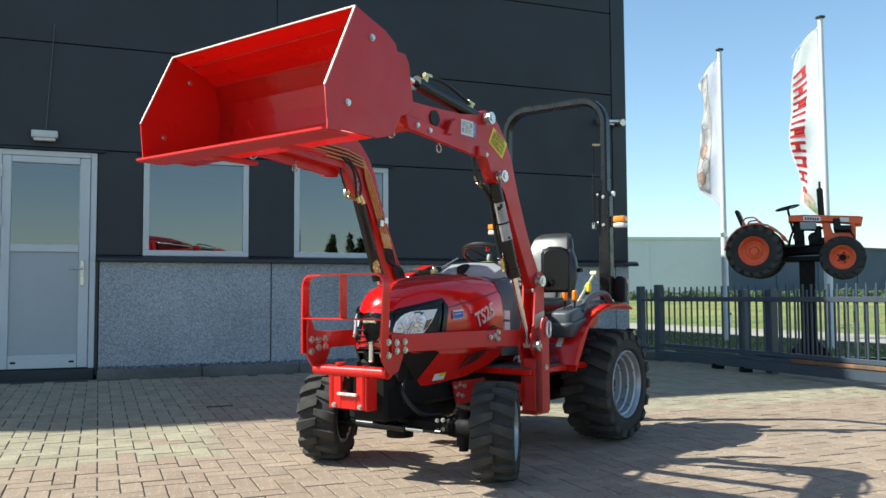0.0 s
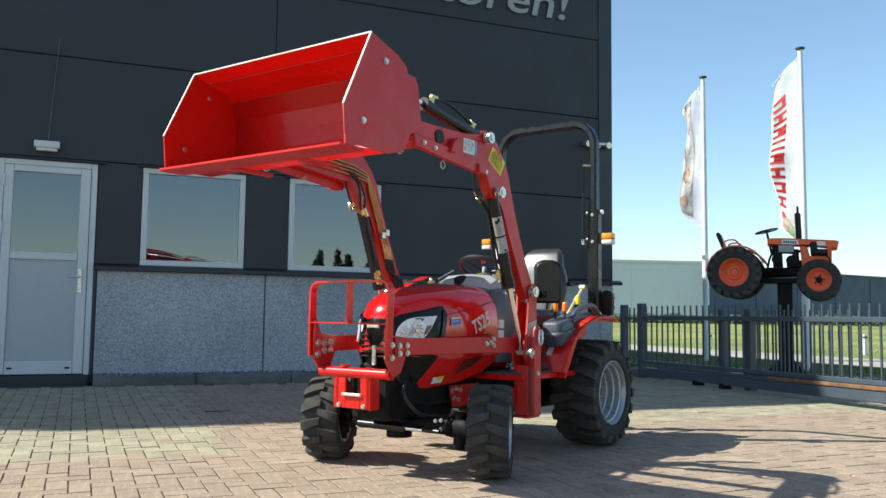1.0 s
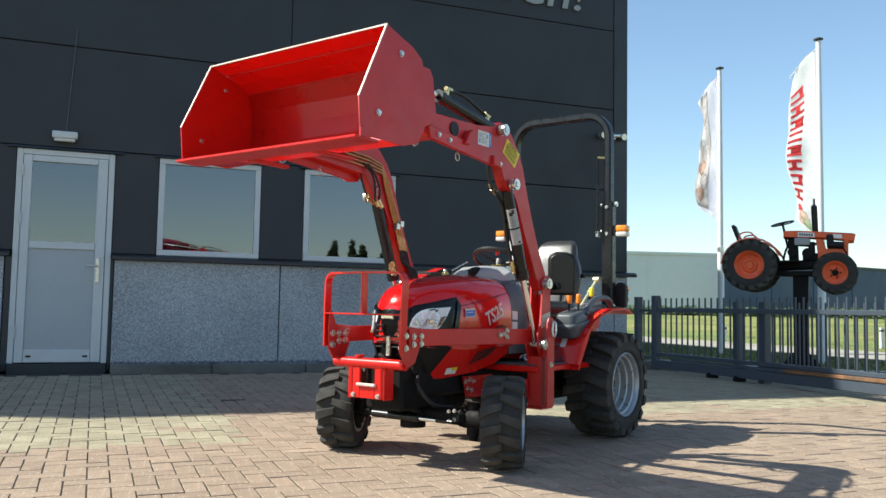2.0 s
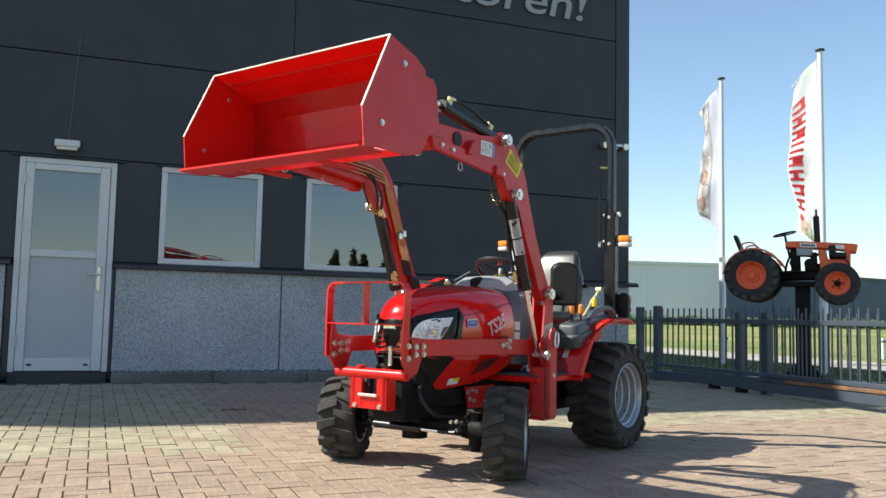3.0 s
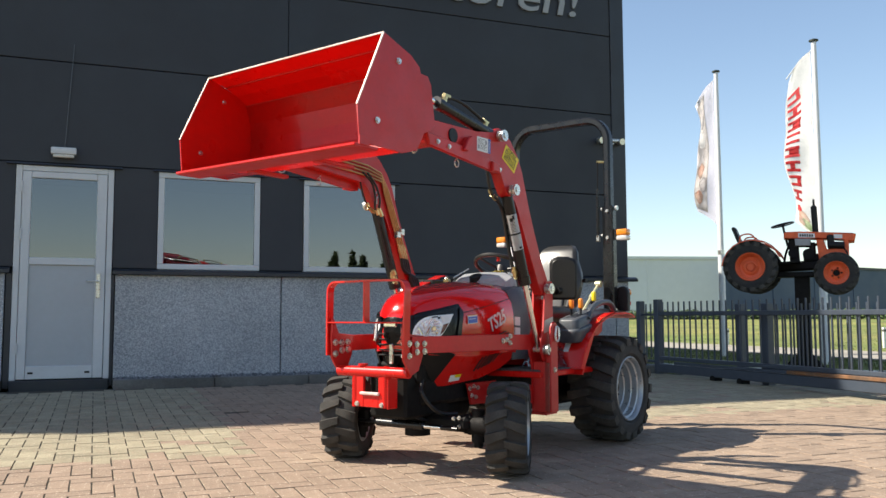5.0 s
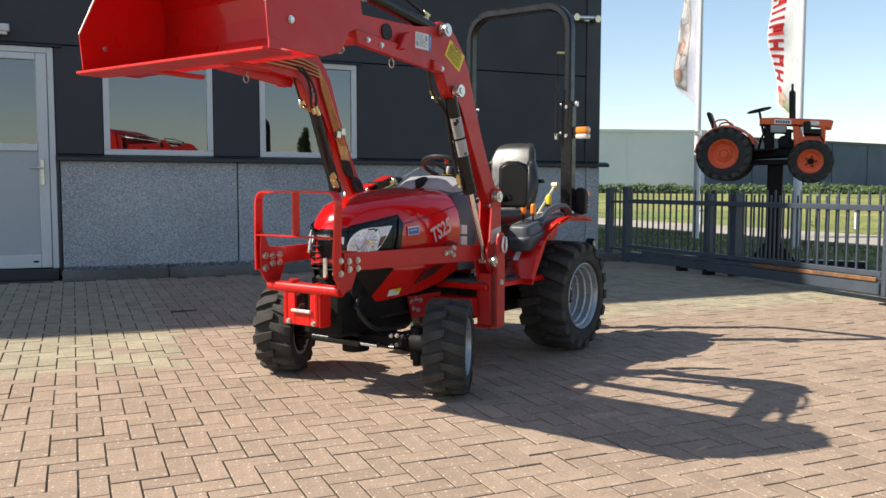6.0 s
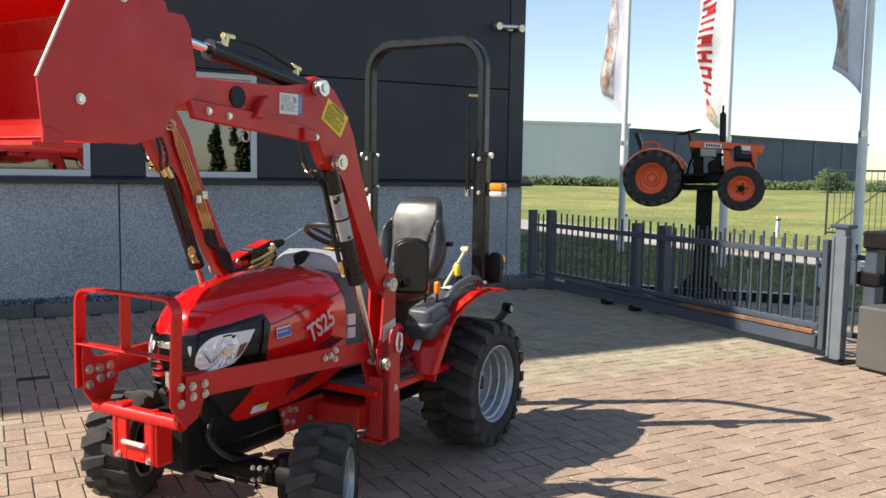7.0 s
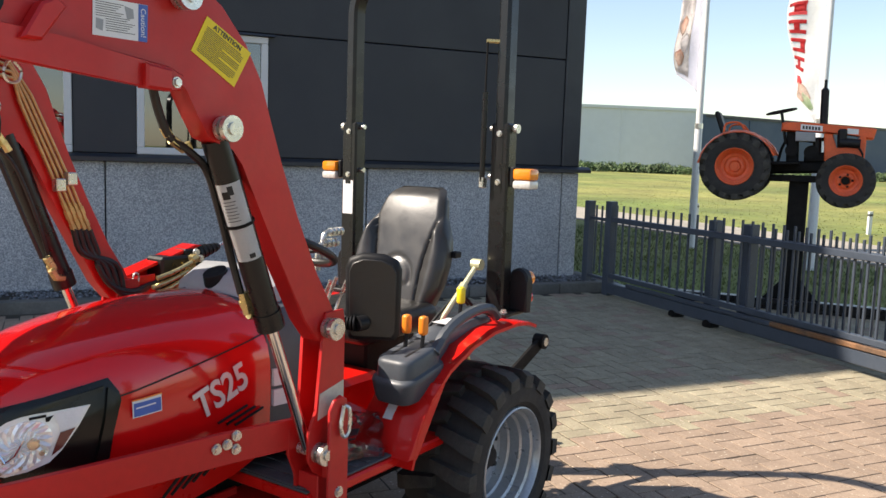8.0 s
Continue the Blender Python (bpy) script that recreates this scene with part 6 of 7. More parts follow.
path += [(ROPS_X, -ROPS_Y + 0.16, 2.18), (ROPS_X, ROPS_Y - 0.16, 2.18)]
for i in range(1, 8):
    a = radians(90 * i / 8)
    path.append((ROPS_X, ROPS_Y - 0.16 + 0.16 * math.sin(a), 2.18 - 0.16 * (1 - math.cos(a))))
path += [(ROPS_X, ROPS_Y, 2.02), (ROPS_X, ROPS_Y, 1.30)]
sweep(bm, path, flat_section(0.052, 0.072, 0.22), up=(-1, 0, 0))
part("roll_bar", bm, BLACK_PAINT, T, "black folding roll bar", smooth=40)
for f in (1, -1):
    bm = bmesh.new()
    box(bm, (ROPS_X - 0.034, f * ROPS_Y - 0.040, 0.83), (ROPS_X + 0.034, f * ROPS_Y + 0.040, 1.565), 0.008)
    box(bm, (ROPS_X - 0.075, f * ROPS_Y - 0.08, 0.825), (ROPS_X + 0.075, f * ROPS_Y + 0.08, 0.842), 0.004)
    post = part("roll_bar_post", bm, BLACK_PAINT, T, "black lower roll-bar post")
    for z in (1.545, 1.36):
        bm = bmesh.new()
        cyl(bm, (ROPS_X + 0.0, f * (ROPS_Y - 0.06), z), (ROPS_X, f * (ROPS_Y + 0.062), z), 0.010, 10)
        cyl(bm, (ROPS_X, f * (ROPS_Y + 0.05), z), (ROPS_X, f * (ROPS_Y + 0.062), z), 0.018, 10)
        part("post_pin", bm, ZINC, post)
    bolts(post, [(ROPS_X + 0.034, f * ROPS_Y, z - 0.02) for z in (1.545, 1.36)], "x", 0.009, 0.010)
    bolts(post, [(ROPS_X + dx, f * ROPS_Y + dy, 0.842) for dx, dy in ((0.055, 0.06), (0.055, -0.06), (-0.055, 0.06), (-0.055, -0.06))], "z", 0.011, 0.013)
    # turn signal
    bm = bmesh.new()
    box(bm, (ROPS_X - 0.02, min(f * 0.425, f * 0.445), 1.325), (ROPS_X + 0.03, max(f * 0.425, f * 0.445), 1.40), 0.005)
    ts_ = part("signal_lamp", bm, BLACK, T, "two-colour turn signal lamp")
    bm = bmesh.new()
    box(bm, (ROPS_X - 0.025, min(f * 0.446, f * 0.525), 1.352), (ROPS_X + 0.045, max(f * 0.446, f * 0.525), 1.395), 0.010, seg=2)
    part("amber_lens", bm, AMBER, ts_, "amber lens")
    bm = bmesh.new()
    box(bm, (ROPS_X - 0.025, min(f * 0.446, f * 0.525), 1.318), (ROPS_X + 0.045, max(f * 0.446, f * 0.525), 1.351), 0.010, seg=2)
    part("clear_lens", bm, CLEAR, ts_, "clear lens")
    # tail lamp
    bm = bmesh.new()
    arch = [(-0.040, 0.835), (0.040, 0.835), (0.042, 0.955)] + [(0.042 * math.cos(radians(a)), 0.965 + 0.042 * math.sin(radians(a))) for a in range(0, 181, 20)] + [(-0.042, 0.955)]
    prism(bm, [(f * 0.448 + y, z) for y, z in arch], ROPS_X - 0.075, ROPS_X - 0.030, "x", 0.008)
    tl = part("tail_lamp", bm, BLACK, T, "black tail lamp housing")
    bm = bmesh.new()
    cyl(bm, (ROPS_X - 0.07, f * 0.46, 0.965), (ROPS_X - 0.095, f * 0.46, 0.965), 0.030, 14)
    part("amber_lens", bm, AMBER, tl, "amber lens")
    bm = bmesh.new()
    cyl(bm, (ROPS_X - 0.07, f * 0.46, 0.89), (ROPS_X - 0.09, f * 0.46, 0.89), 0.028, 14)
    part("red_lens", bm, RED_LENS, tl, "red lens")
bm = bmesh.new()
cyl(bm, (ROPS_X + 0.055, ROPS_Y - 0.06, 1.34), (ROPS_X + 0.06, ROPS_Y - 0.055, 1.68), 0.011, 12)
gs = part("gas_strut", bm, BLACK_PAINT, T, "gas strut on the roll bar")
bm = bmesh.new()
cyl(bm, (ROPS_X + 0.06, ROPS_Y - 0.055, 1.68), (ROPS_X + 0.064, ROPS_Y - 0.05, 1.87), 0.0035, 10)
part("strut_rod", bm, IRON, gs)
bm = bmesh.new()
cyl(bm, (ROPS_X + 0.064, ROPS_Y - 0.055, 1.87), (ROPS_X + 0.03, ROPS_Y - 0.02, 1.87), 0.008, 10)
part("strut_end", bm, BRASS, gs)
bm = bmesh.new()
box(bm, (ROPS_X + 0.03, ROPS_Y - 0.070, 1.315), (ROPS_X + 0.065, ROPS_Y - 0.050, 1.36), 0.004)
part("strut_end", bm, ZINC, gs)
bm = bmesh.new()
prism(bm, [(-ROPS_Y - 0.028, 1.315), (-ROPS_Y + 0.028, 1.315), (-ROPS_Y + 0.028, 1.17), (-ROPS_Y - 0.028, 1.17)], ROPS_X + 0.0345, ROPS_X + 0.0355, "x")
part("post_sticker", bm, STICKER_WHITE, T, "white paper label on the post")
# hydraulic couplers behind the seat on the right
for i, (z, x) in enumerate(((1.10, -1.06), (1.055, -1.03))):
    bm = bmesh.new()
    tube(bm, [(x - 0.02, -0.34, z), (x + 0.06, -0.335, z + 0.002), (x + 0.10, -0.335, z - 0.02), (x + 0.105, -0.335, z - 0.11)], 0.013, 10)
    cp = part("coupler", bm, ZINC, T, "zinc hydraulic coupler")
    for k in range(3):
        bm = bmesh.new()
        cyl(bm, (x - 0.01 + k * 0.026, -0.338, z), (x + 0.006 + k * 0.026, -0.337, z), 0.019, 10)
        part("coupler_ring", bm, ZINC, cp)
# three-point linkage
for f in (1, -1):
    bm = bmesh.new()
    sweep(bm, [(-1.12, f * 0.24, 0.34), (-1.42, f * 0.27, 0.45), (-1.70, f * 0.30, 0.60)], flat_section(0.020, 0.055, 0.2))
    cyl(bm, (-1.72, f * 0.275, 0.612), (-1.72, f * 0.325, 0.612), 0.034, 16)
    la = part("lower_link", bm, IRON, T, "dark lower linkage arm")
    bm = bmesh.new()
    cyl(bm, (-1.72, f * 0.27, 0.612), (-1.72, f * 0.33, 0.612), 0.020, 14)
    part("ball", bm, ZINC, la)
    bm = bmesh.new()
    cyl(bm, (-1.30, f * 0.27, 0.42), (-1.10, f * 0.24, 0.76), 0.012, 10)
    part("lift_rod", bm, BRASS, la)

# crumpled clear plastic on the footplate
rng = random.Random(8)
bm = bmesh.new()
bmesh.ops.create_icosphere(bm, subdivisions=3, radius=1.0)
for v in bm.verts:
    n = noise.noise(v.co * 2.3) * 0.5 + noise.noise(v.co * 5.1) * 0.3
    v.co = Vector((v.co.x * 0.15, v.co.y * 0.10, max(-0.3, v.co.z) * 0.09)) * (1 + n)
    v.co.z = max(0.0, v.co.z + 0.03)
bag = part("plastic_bag", bm, CLEAR_FILM, None, smooth=0, at=STAND @ pose(-0.33, 0.34, 0.503))
tagged(bag, "crumpled clear plastic bag lying on the tractor's footplate", "bag")


# ---- sliding gate and fence: along y at the yard's right-hand edge ----
GX = 7.90
gate = thing("sliding_gate", pose(GX, 0, 0), "blue-grey steel sliding gate with spiked bars, closed", "gate")


def bar(parent, name, lo, hi, material=GATE, bevel=0.004, label=""):
    bm = bmesh.new()
    box(bm, lo, hi, bevel)
    return part(name, bm, material, parent, label)


bar(gate, "top_rail", (-0.03, 8.28, 0.735), (0.03, 11.925, 0.785))
bar(gate, "bottom_rail", (-0.03, 8.28, 0.180), (0.03, 11.925, 0.225))
bar(gate, "bottom_beam", (-0.05, 8.28, 0.030), (0.05, 11.925, 0.135), bevel=0.008)
bar(gate, "rusty_track", (-0.062, 8.30, 0.138), (-0.030, 9.75, 0.176), RUST, 0.006, "rusty running rail")
bar(gate, "track", (-0.060, 9.755, 0.138), (-0.030, 11.6, 0.172), GATE, 0.006)
bar(gate, "lead_post", (-0.04, 11.93, 0.0), (0.04, 12.03, 0.940), bevel=0.006)
bar(gate, "end_post", (-0.03, 8.225, 0.02), (0.03, 8.275, 0.885))
bmk = bmesh.new()
box(bmk, (-0.0085, -0.0085, 0.0), (0.0085, 0.0085, 0.665), 0.002)
for v in bmk.verts:
    if v.co.z > 0.655:
        v.co.z += 0.02
picket = mesh_of(bmk, "picket", GATE)
for i in range(34):
    shared("picket", picket, gate, pose(0, 8.335 + i * 0.1075, 0.222))
for y in (10.90, 10.45):
    bm = bmesh.new()
    cyl(bm, (-0.06, y, 0.015), (-0.03, y, 0.015), 0.035, 14)
    box(bm, (-0.055, y - 0.05, yard_z(y)), (0.05, y + 0.05, 0.03), 0.006)
    part("roller", bm, IRON, gate)
fence = thing("bar_fence", pose(GX + 0.16, 0, 0), "fixed blue-grey bar fence behind the sliding gate", "fence")
for y in (10.24, 10.64):
    bar(fence, "post", (-0.05, y - 0.05, -0.06), (0.05, y + 0.05, 0.865), bevel=0.006)
bar(fence, "rail", (-0.02, 7.95, 0.735), (0.02, 10.18, 0.775))
bar(fence, "rail", (-0.02, 7.95, 0.13), (0.02, 10.18, 0.17))
for i in range(19):
    shared("picket", picket, fence, pose(0, 8.0 + i * 0.116, 0.17))
fence2 = thing("bar_fence", pose(GX, 0, 0), "short blue-grey fence panel between hall and gate", "fence")
bar(fence2, "post", (-0.04, 12.32, 0.0), (0.04, 12.41, 0.925), bevel=0.006)
bar(fence2, "rail", (-0.015, 12.06, 0.735), (0.015, 12.318, 0.765))
bar(fence2, "rail", (-0.015, 12.06, 0.14), (0.015, 12.318, 0.17))
for i in range(2):
    shared("picket", picket, fence2, pose(0, 12.14 + i * 0.10, 0.20))
pillar = thing("gate_pillar", pose(7.87, 8.09, yard_z(8.09)), "grey steel catch pillar at the end of the gate", "post")
bar(pillar, "column", (-0.04, -0.04, 0.012), (0.04, 0.05, 1.03), PILLAR, 0.008, "weathered grey-blue column")
for y in (-0.046, 0.054):
    bar(pillar, "seal", (-0.05, y - 0.012, 0.03), (0.02, y + 0.012, 0.96), PILLAR, 0.004, "pale rubber safety edge")
bar(pillar, "foot", (-0.10, -0.11, 0.0), (0.10, 0.12, 0.012), IRON, 0.002)
bar(pillar, "cap", (-0.055, -0.075, 1.02), (0.055, 0.085, 1.05), GATE, 0.006)
pillar2 = thing("gate_pillar", pose(8.02, 7.93, yard_z(7.93)), "dark twin pillar with catch plates", "post")
bar(pillar2, "column", (-0.05, -0.05, 0.0), (0.05, 0.05, 1.00), GATE, 0.006)
bar(pillar2, "column", (0.10, -0.06, 0.0), (0.19, 0.03, 1.02), GATE, 0.006)
bar(pillar2, "catch", (-0.07, -0.09, 0.60), (0.0, 0.10, 0.70), IRON, 0.01)
bar(pillar2, "catch", (-0.09, -0.16, 0.88), (0.10, 0.05, 1.01), IRON, 0.012)
cab = thing("drive_cabinet", pose(7.79, 7.43, yard_z(7.43)), "grey-brown steel gate drive cabinet on the pavers", "cabinet")
bar(cab, "body", (0.0, -0.46, 0.02), (0.30, 0.45, 0.475), CABINET, 0.012)
bar(cab, "plinth", (0.02, -0.44, 0.0), (0.28, 0.43, 0.02), IRON)
bm = bmesh.new()
cyl(bm, (0.0, -0.33, 0.12), (-0.006, -0.33, 0.12), 0.014, 12)
part("lock", bm, ZINC, cab)
gate2 = thing("sliding_gate", pose(GX + 0.12, 0, yard_z(5.0)), "second blue-grey gate leaf beyond the pillars", "gate")
bar(gate2, "top_rail", (-0.03, 2.5, 0.752), (0.03, 7.74, 0.800))
bar(gate2, "bottom_rail", (-0.03, 2.5, 0.15), (0.03, 7.74, 0.20))
bar(gate2, "end_post", (-0.03, 7.745, 0.03), (0.03, 7.80, 0.90))
for i in range(44):
    shared("picket", picket, gate2, pose(0, 2.60 + i * 0.1145, 0.20))

# ---- vintage tractor on its display post ----
fw = Vector((0.68, -0.733, 0)).normalized()
VB = Vector((8.68, 11.17, 0))
head = math.degrees(math.atan2(fw.y, fw.x))
VT = VB + Vector((-fw.y, fw.x, 0)) * 0.36 + Vector((0, 0, 1.325))
vt = thing("vintage_tractor", Matrix.Translation(VT) @ pose(0, 0, 0, 0, -2.5, head) @ Matrix.Scale(0.775, 4), "small faded orange vintage tractor mounted on a display post", "tractor")
for f in (1, -1):
    wheel("rear_wheel", vt, pose(0, f * 0.42, 0), 0.41, 0.24, 0.215, 16, 0.045, f, OLD_ORANGE, OLD_ORANGE, slant=0.9)
    wheel("front_wheel", vt, pose(1.215, f * 0.37, -0.175), 0.318, 0.17, 0.172, 14, 0.036, f, OLD_ORANGE, IRON, slant=0.9)
bm = bmesh.new()
box(bm, (-0.22, -0.13, -0.10), (0.42, 0.13, 0.13), 0.03)
part("gearbox", bm, IRON, vt, "black gearbox")
bm = bmesh.new()
cyl(bm, (0, -0.40, 0), (0, 0.40, 0), 0.08, 16)
part("rear_axle", bm, IRON, vt)
bm = bmesh.new()
cyl(bm, (1.215, -0.34, -0.175), (1.215, 0.34, -0.175), 0.05, 14)
part("front_axle", bm, IRON, vt)
bm = bmesh.new()
box(bm, (0.38, -0.10, -0.09), (1.00, 0.10, 0.06), 0.03)
part("crankcase", bm, IRON, vt)
bm = bmesh.new()
box(bm, (0.56, -0.12, 0.04), (0.70, 0.12, 0.44), 0.02)
dash = part("dash_support", bm, IRON, vt)
bm = bmesh.new()
cyl(bm, (0.62, -0.15, 0.19), (0.62, 0.15, 0.19), 0.075, 14)
part("pulley", bm, IRON, dash)
bm = bmesh.new()
box(bm, (0.76, -0.11, 0.04), (1.00, 0.11, 0.16), 0.02)
eng = part("engine_block", bm, IRON, vt, "black engine")
bm = bmesh.new()
cyl(bm, (0.84, -0.14, 0.16), (0.84, 0.15, 0.16), 0.085, 14)
part("flywheel", bm, IRON, eng)
bm = bmesh.new()
cyl(bm, (0.90, -0.05, 0.13), (0.90, -0.05, 0.34), 0.05, 14)
part("filter", bm, BLACK, eng)
bm = bmesh.new()
tube(bm, [(0.46, 0.09, 0.05), (0.50, 0.13, 0.22), (0.57, 0.115, 0.36)], 0.018, 8)
part("pedal_arm", bm, IRON, vt)
bm = bmesh.new()
tube(bm, [(0.69, 0.11, 0.34), (0.86, 0.14, 0.30), (0.99, 0.13, 0.33)], 0.022, 8)
part("pipe", bm, IRON, vt)
bm = bmesh.new()
box(bm, (0.95, -0.10, -0.14), (1.40, 0.10, 0.10), 0.02)
part("front_support", bm, IRON, vt)
bm = bmesh.new()
box(bm, (1.36, -0.16, -0.07), (1.50, 0.16, -0.01), 0.01)
part("bumper", bm, IRON, vt)
bm = bmesh.new()
prism(bm, [(0.50, 0.42), (0.505, 0.515), (0.55, 0.532), (0.75, 0.520), (1.48, 0.435), (1.53, 0.415), (1.50, 0.30), (1.43, 0.30), (1.40, 0.355), (0.98, 0.385), (0.96, 0.415)], -0.185, 0.185, "y", 0.02)
vh = part("bonnet", bm, OLD_ORANGE, vt, "orange bonnet")
bm = bmesh.new()
prism(bm, [(1.43, 0.40), (1.36, 0.40), (1.345, 0.20), (1.10, 0.20), (1.07, 0.37), (0.97, 0.38), (0.985, 0.06), (1.02, 0.035), (1.41, 0.035)], -0.18, 0.18, "y", 0.012)
part("radiator_shell", bm, OLD_ORANGE, vt, "orange radiator shell")
bm = bmesh.new()
box(bm, (1.10, -0.15, 0.05), (1.37, 0.15, 0.21), 0.01)
for k in range(7):
    box(bm, (1.125 + k * 0.033, -0.156, 0.07), (1.140 + k * 0.033, 0.156, 0.19), 0.002)
part("side_grille", bm, OLD_ORANGE, vt, "orange louvred side grille")
for f in (1, -1):
    bm = bmesh.new()
    prism(bm, [(1.22, 0.435), (1.34, 0.420), (1.34, 0.360), (1.22, 0.370)], f * 0.186, f * 0.188, "y")
    part("name_plate", bm, STICKER_WHITE, vh, "pale name plate")
    bm = bmesh.new()
    prism(bm, [(0.715, 0.498), (0.955, 0.470), (0.955, 0.405), (0.715, 0.428)], f * 0.186, f * 0.188, "y")
    npl = part("name_plate", bm, STICKER_WHITE, vh, "pale name plate")
    bm = bmesh.new()
    for i in range(6):
        x, d = 0.735 + i * 0.034, -0.004 * i
        prism(bm, [(x, 0.480 + d), (x + 0.024, 0.477 + d), (x + 0.024, 0.437 + d), (x, 0.440 + d)], f * 0.1883, f * 0.189, "y")
    part("plate_bars", bm, VINYL, npl)
    bm = bmesh.new()
    prism(bm, [(0.66, 0.415), (0.88, 0.395), (0.88, 0.285), (0.66, 0.300)], f * 0.15, f * 0.19, "y", 0.008)
    part("tool_box", bm, LIGHT_PLASTIC, vt, "grey tank panel")
    bm = bmesh.new()
    box(bm, (1.12, min(f * 0.17, f * 0.23), 0.21), (1.22, max(f * 0.17, f * 0.23), 0.43), 0.02)
    cyl(bm, (1.14, f * 0.20, 0.27), (1.36, f * 0.20, 0.25), 0.055, 12)
    tube(bm, [(1.34, f * 0.19, 0.22), (1.39, f * 0.20, 0.12), (1.36, f * 0.19, 0.04)], 0.012, 6)
    part("air_cleaner", bm, BLACK, vt)
    bm = bmesh.new()
    secs = []
    for a in range(20, 171, 15):
        c, s = math.cos(radians(a)), math.sin(radians(a))
        secs.append([(0.47 * c + 0.02, f * 0.26, 0.47 * s - 0.03), (0.475 * c + 0.02, f * 0.40, 0.475 * s - 0.03), (0.45 * c + 0.02, f * 0.52, 0.45 * s - 0.03), (0.44 * c + 0.02, f * 0.52, 0.44 * s - 0.03), (0.46 * c + 0.02, f * 0.39, 0.46 * s - 0.03), (0.45 * c + 0.02, f * 0.26, 0.45 * s - 0.03)])
    loft(bm, secs, close=True)
    part("fender", bm, OLD_ORANGE, vt, "orange curved fender", smooth=50)
    bm = bmesh.new()
    tube(bm, [(-0.15, f * 0.3, 0.42), (-0.12, f * 0.3, 0.52), (0.02, f * 0.3, 0.53), (0.10, f * 0.3, 0.44)], 0.012, 8)
    part("grab_rail", bm, OLD_ORANGE, vt)
    bm = bmesh.new()
    box(bm, (0.40, min(f * 0.12, f * 0.42), 0.02), (0.72, max(f * 0.12, f * 0.42), 0.05), 0.005)
    part("footboard", bm, IRON, vt)
bm = bmesh.new()
box(bm, (-0.20, -0.17, 0.38), (0.14, 0.17, 0.44), 0.02)
vs = part("seat", bm, BLACK, vt, "black pan seat")
bm = bmesh.new()
box(bm, (-0.03, -0.16, 0.0), (0.03, 0.16, 0.28), 0.02)
part("seat_back", bm, BLACK, vs, at=pose(-0.17, 0, 0.42, 0, -18, 0))
bm = bmesh.new()
c, tl_ = Vector((0.49, 0, 0.665)), Matrix.Rotation(radians(-10), 3, "Y")
ring = [c + tl_ @ Vector((0.17 * math.cos(2 * math.pi * i / 28), 0.17 * math.sin(2 * math.pi * i / 28), 0)) for i in range(28)]
sweep(bm, ring, round_section(0.012, 8), up=(0, 0, 1), close=True)
for a in (90, 210, 330):
    cyl(bm, c, c + tl_ @ Vector((0.165 * math.cos(radians(a)), 0.165 * math.sin(radians(a)), 0)), 0.008, 6)
cyl(bm, c, c + Vector((0.06, 0, -0.40)), 0.018, 10)
part("steering_wheel", bm, BLACK, vt, "dark steering wheel on its column")
bm = bmesh.new()
cyl(bm, (0.965, -0.06, 0.48), (0.970, -0.06, 0.90), 0.046, 14)
cyl(bm, (0.970, -0.06, 0.90), (0.972, -0.06, 0.93), 0.046, 14, 0.016)
cyl(bm, (0.972, -0.06, 0.93), (0.975, -0.06, 1.02), 0.016, 12)
part("exhaust", bm, BLACK, vt, "black upright exhaust")

stand = thing("display_stand", pose(0, 0, 0), "black steel post on a low beam frame", "stand")
PB = VB + Vector((0, 0, -0.06)) + fw * 0.56 + Vector((-fw.y, fw.x, 0)) * 0.34
bm = bmesh.new()
box(bm, (-0.085, -0.085, 0.0), (0.085, 0.085, 1.30), 0.008)
part("post", bm, IRON, stand, at=Matrix.Translation(PB) @ pose(0, 0, 0, 0, 0, head))
bm = bmesh.new()
box(bm, (-1.05, -0.07, 0.015), (1.0, 0.07, 0.15), 0.01)
part("base_beam", bm, BLACK_PAINT, stand, at=Matrix.Translation(PB + Vector((fw.y, -fw.x, 0)) * 0.14) @ pose(0, 0, 0, 0, 0, head))
bm = bmesh.new()
box(bm, (-0.06, -0.35, 0.0), (0.06, 1.1, 0.13), 0.01)
part("base_beam", bm, BLACK_PAINT, stand, at=Matrix.Translation(PB) @ pose(0, 0, 0.0, 0, 0, head))
for k in (-0.17, 0.17):
    bm = bmesh.new()
    prism(bm, [(0, 0.14), (k, 0.14), (0, 0.34)], -0.012, 0.012, "y")
    part("gusset", bm, IRON, stand, at=Matrix.Translation(PB + Vector((fw.y, -fw.x, 0)) * 0.14 + fw * (0.085 * (1 if k > 0 else -1))) @ pose(0, 0, 0, 0, 0, head))
bm = bmesh.new()
box(bm, (-0.30, -0.16, 1.26), (0.30, 0.16, 1.32), 0.008)
part("top_plate", bm, IRON, stand, at=Matrix.Translation(PB) @ pose(0, 0, 0, 0, 0, head))

# ---- flagpoles with banners ----
FLAP = Vector((-0.30, 0.95, 0)).normalized()
NEAR = Vector((-0.95, -0.30, 0)).normalized()


def banner_point(u, z, wid, seed, lean=0.10):
    """u: 0 at the pole to 1 at the free edge; z: metres below the top of the cloth."""
    sag = 1.0 - 0.06 * math.sin(z * 1.9 + seed) * u - 0.12 * min(1.0, z / 1.2)
    wave = 0.10 * math.sin(z * 2.1 + u * 3.0 + seed) * u + 0.05 * math.sin(z * 4.3 - u * 4.0 + seed * 2) * u
    return FLAP * (0.06 + u * wid * sag) + NEAR * wave + Vector((0, 0, -z * (1 - 0.26 * u) - 0.42 * u ** 1.3))


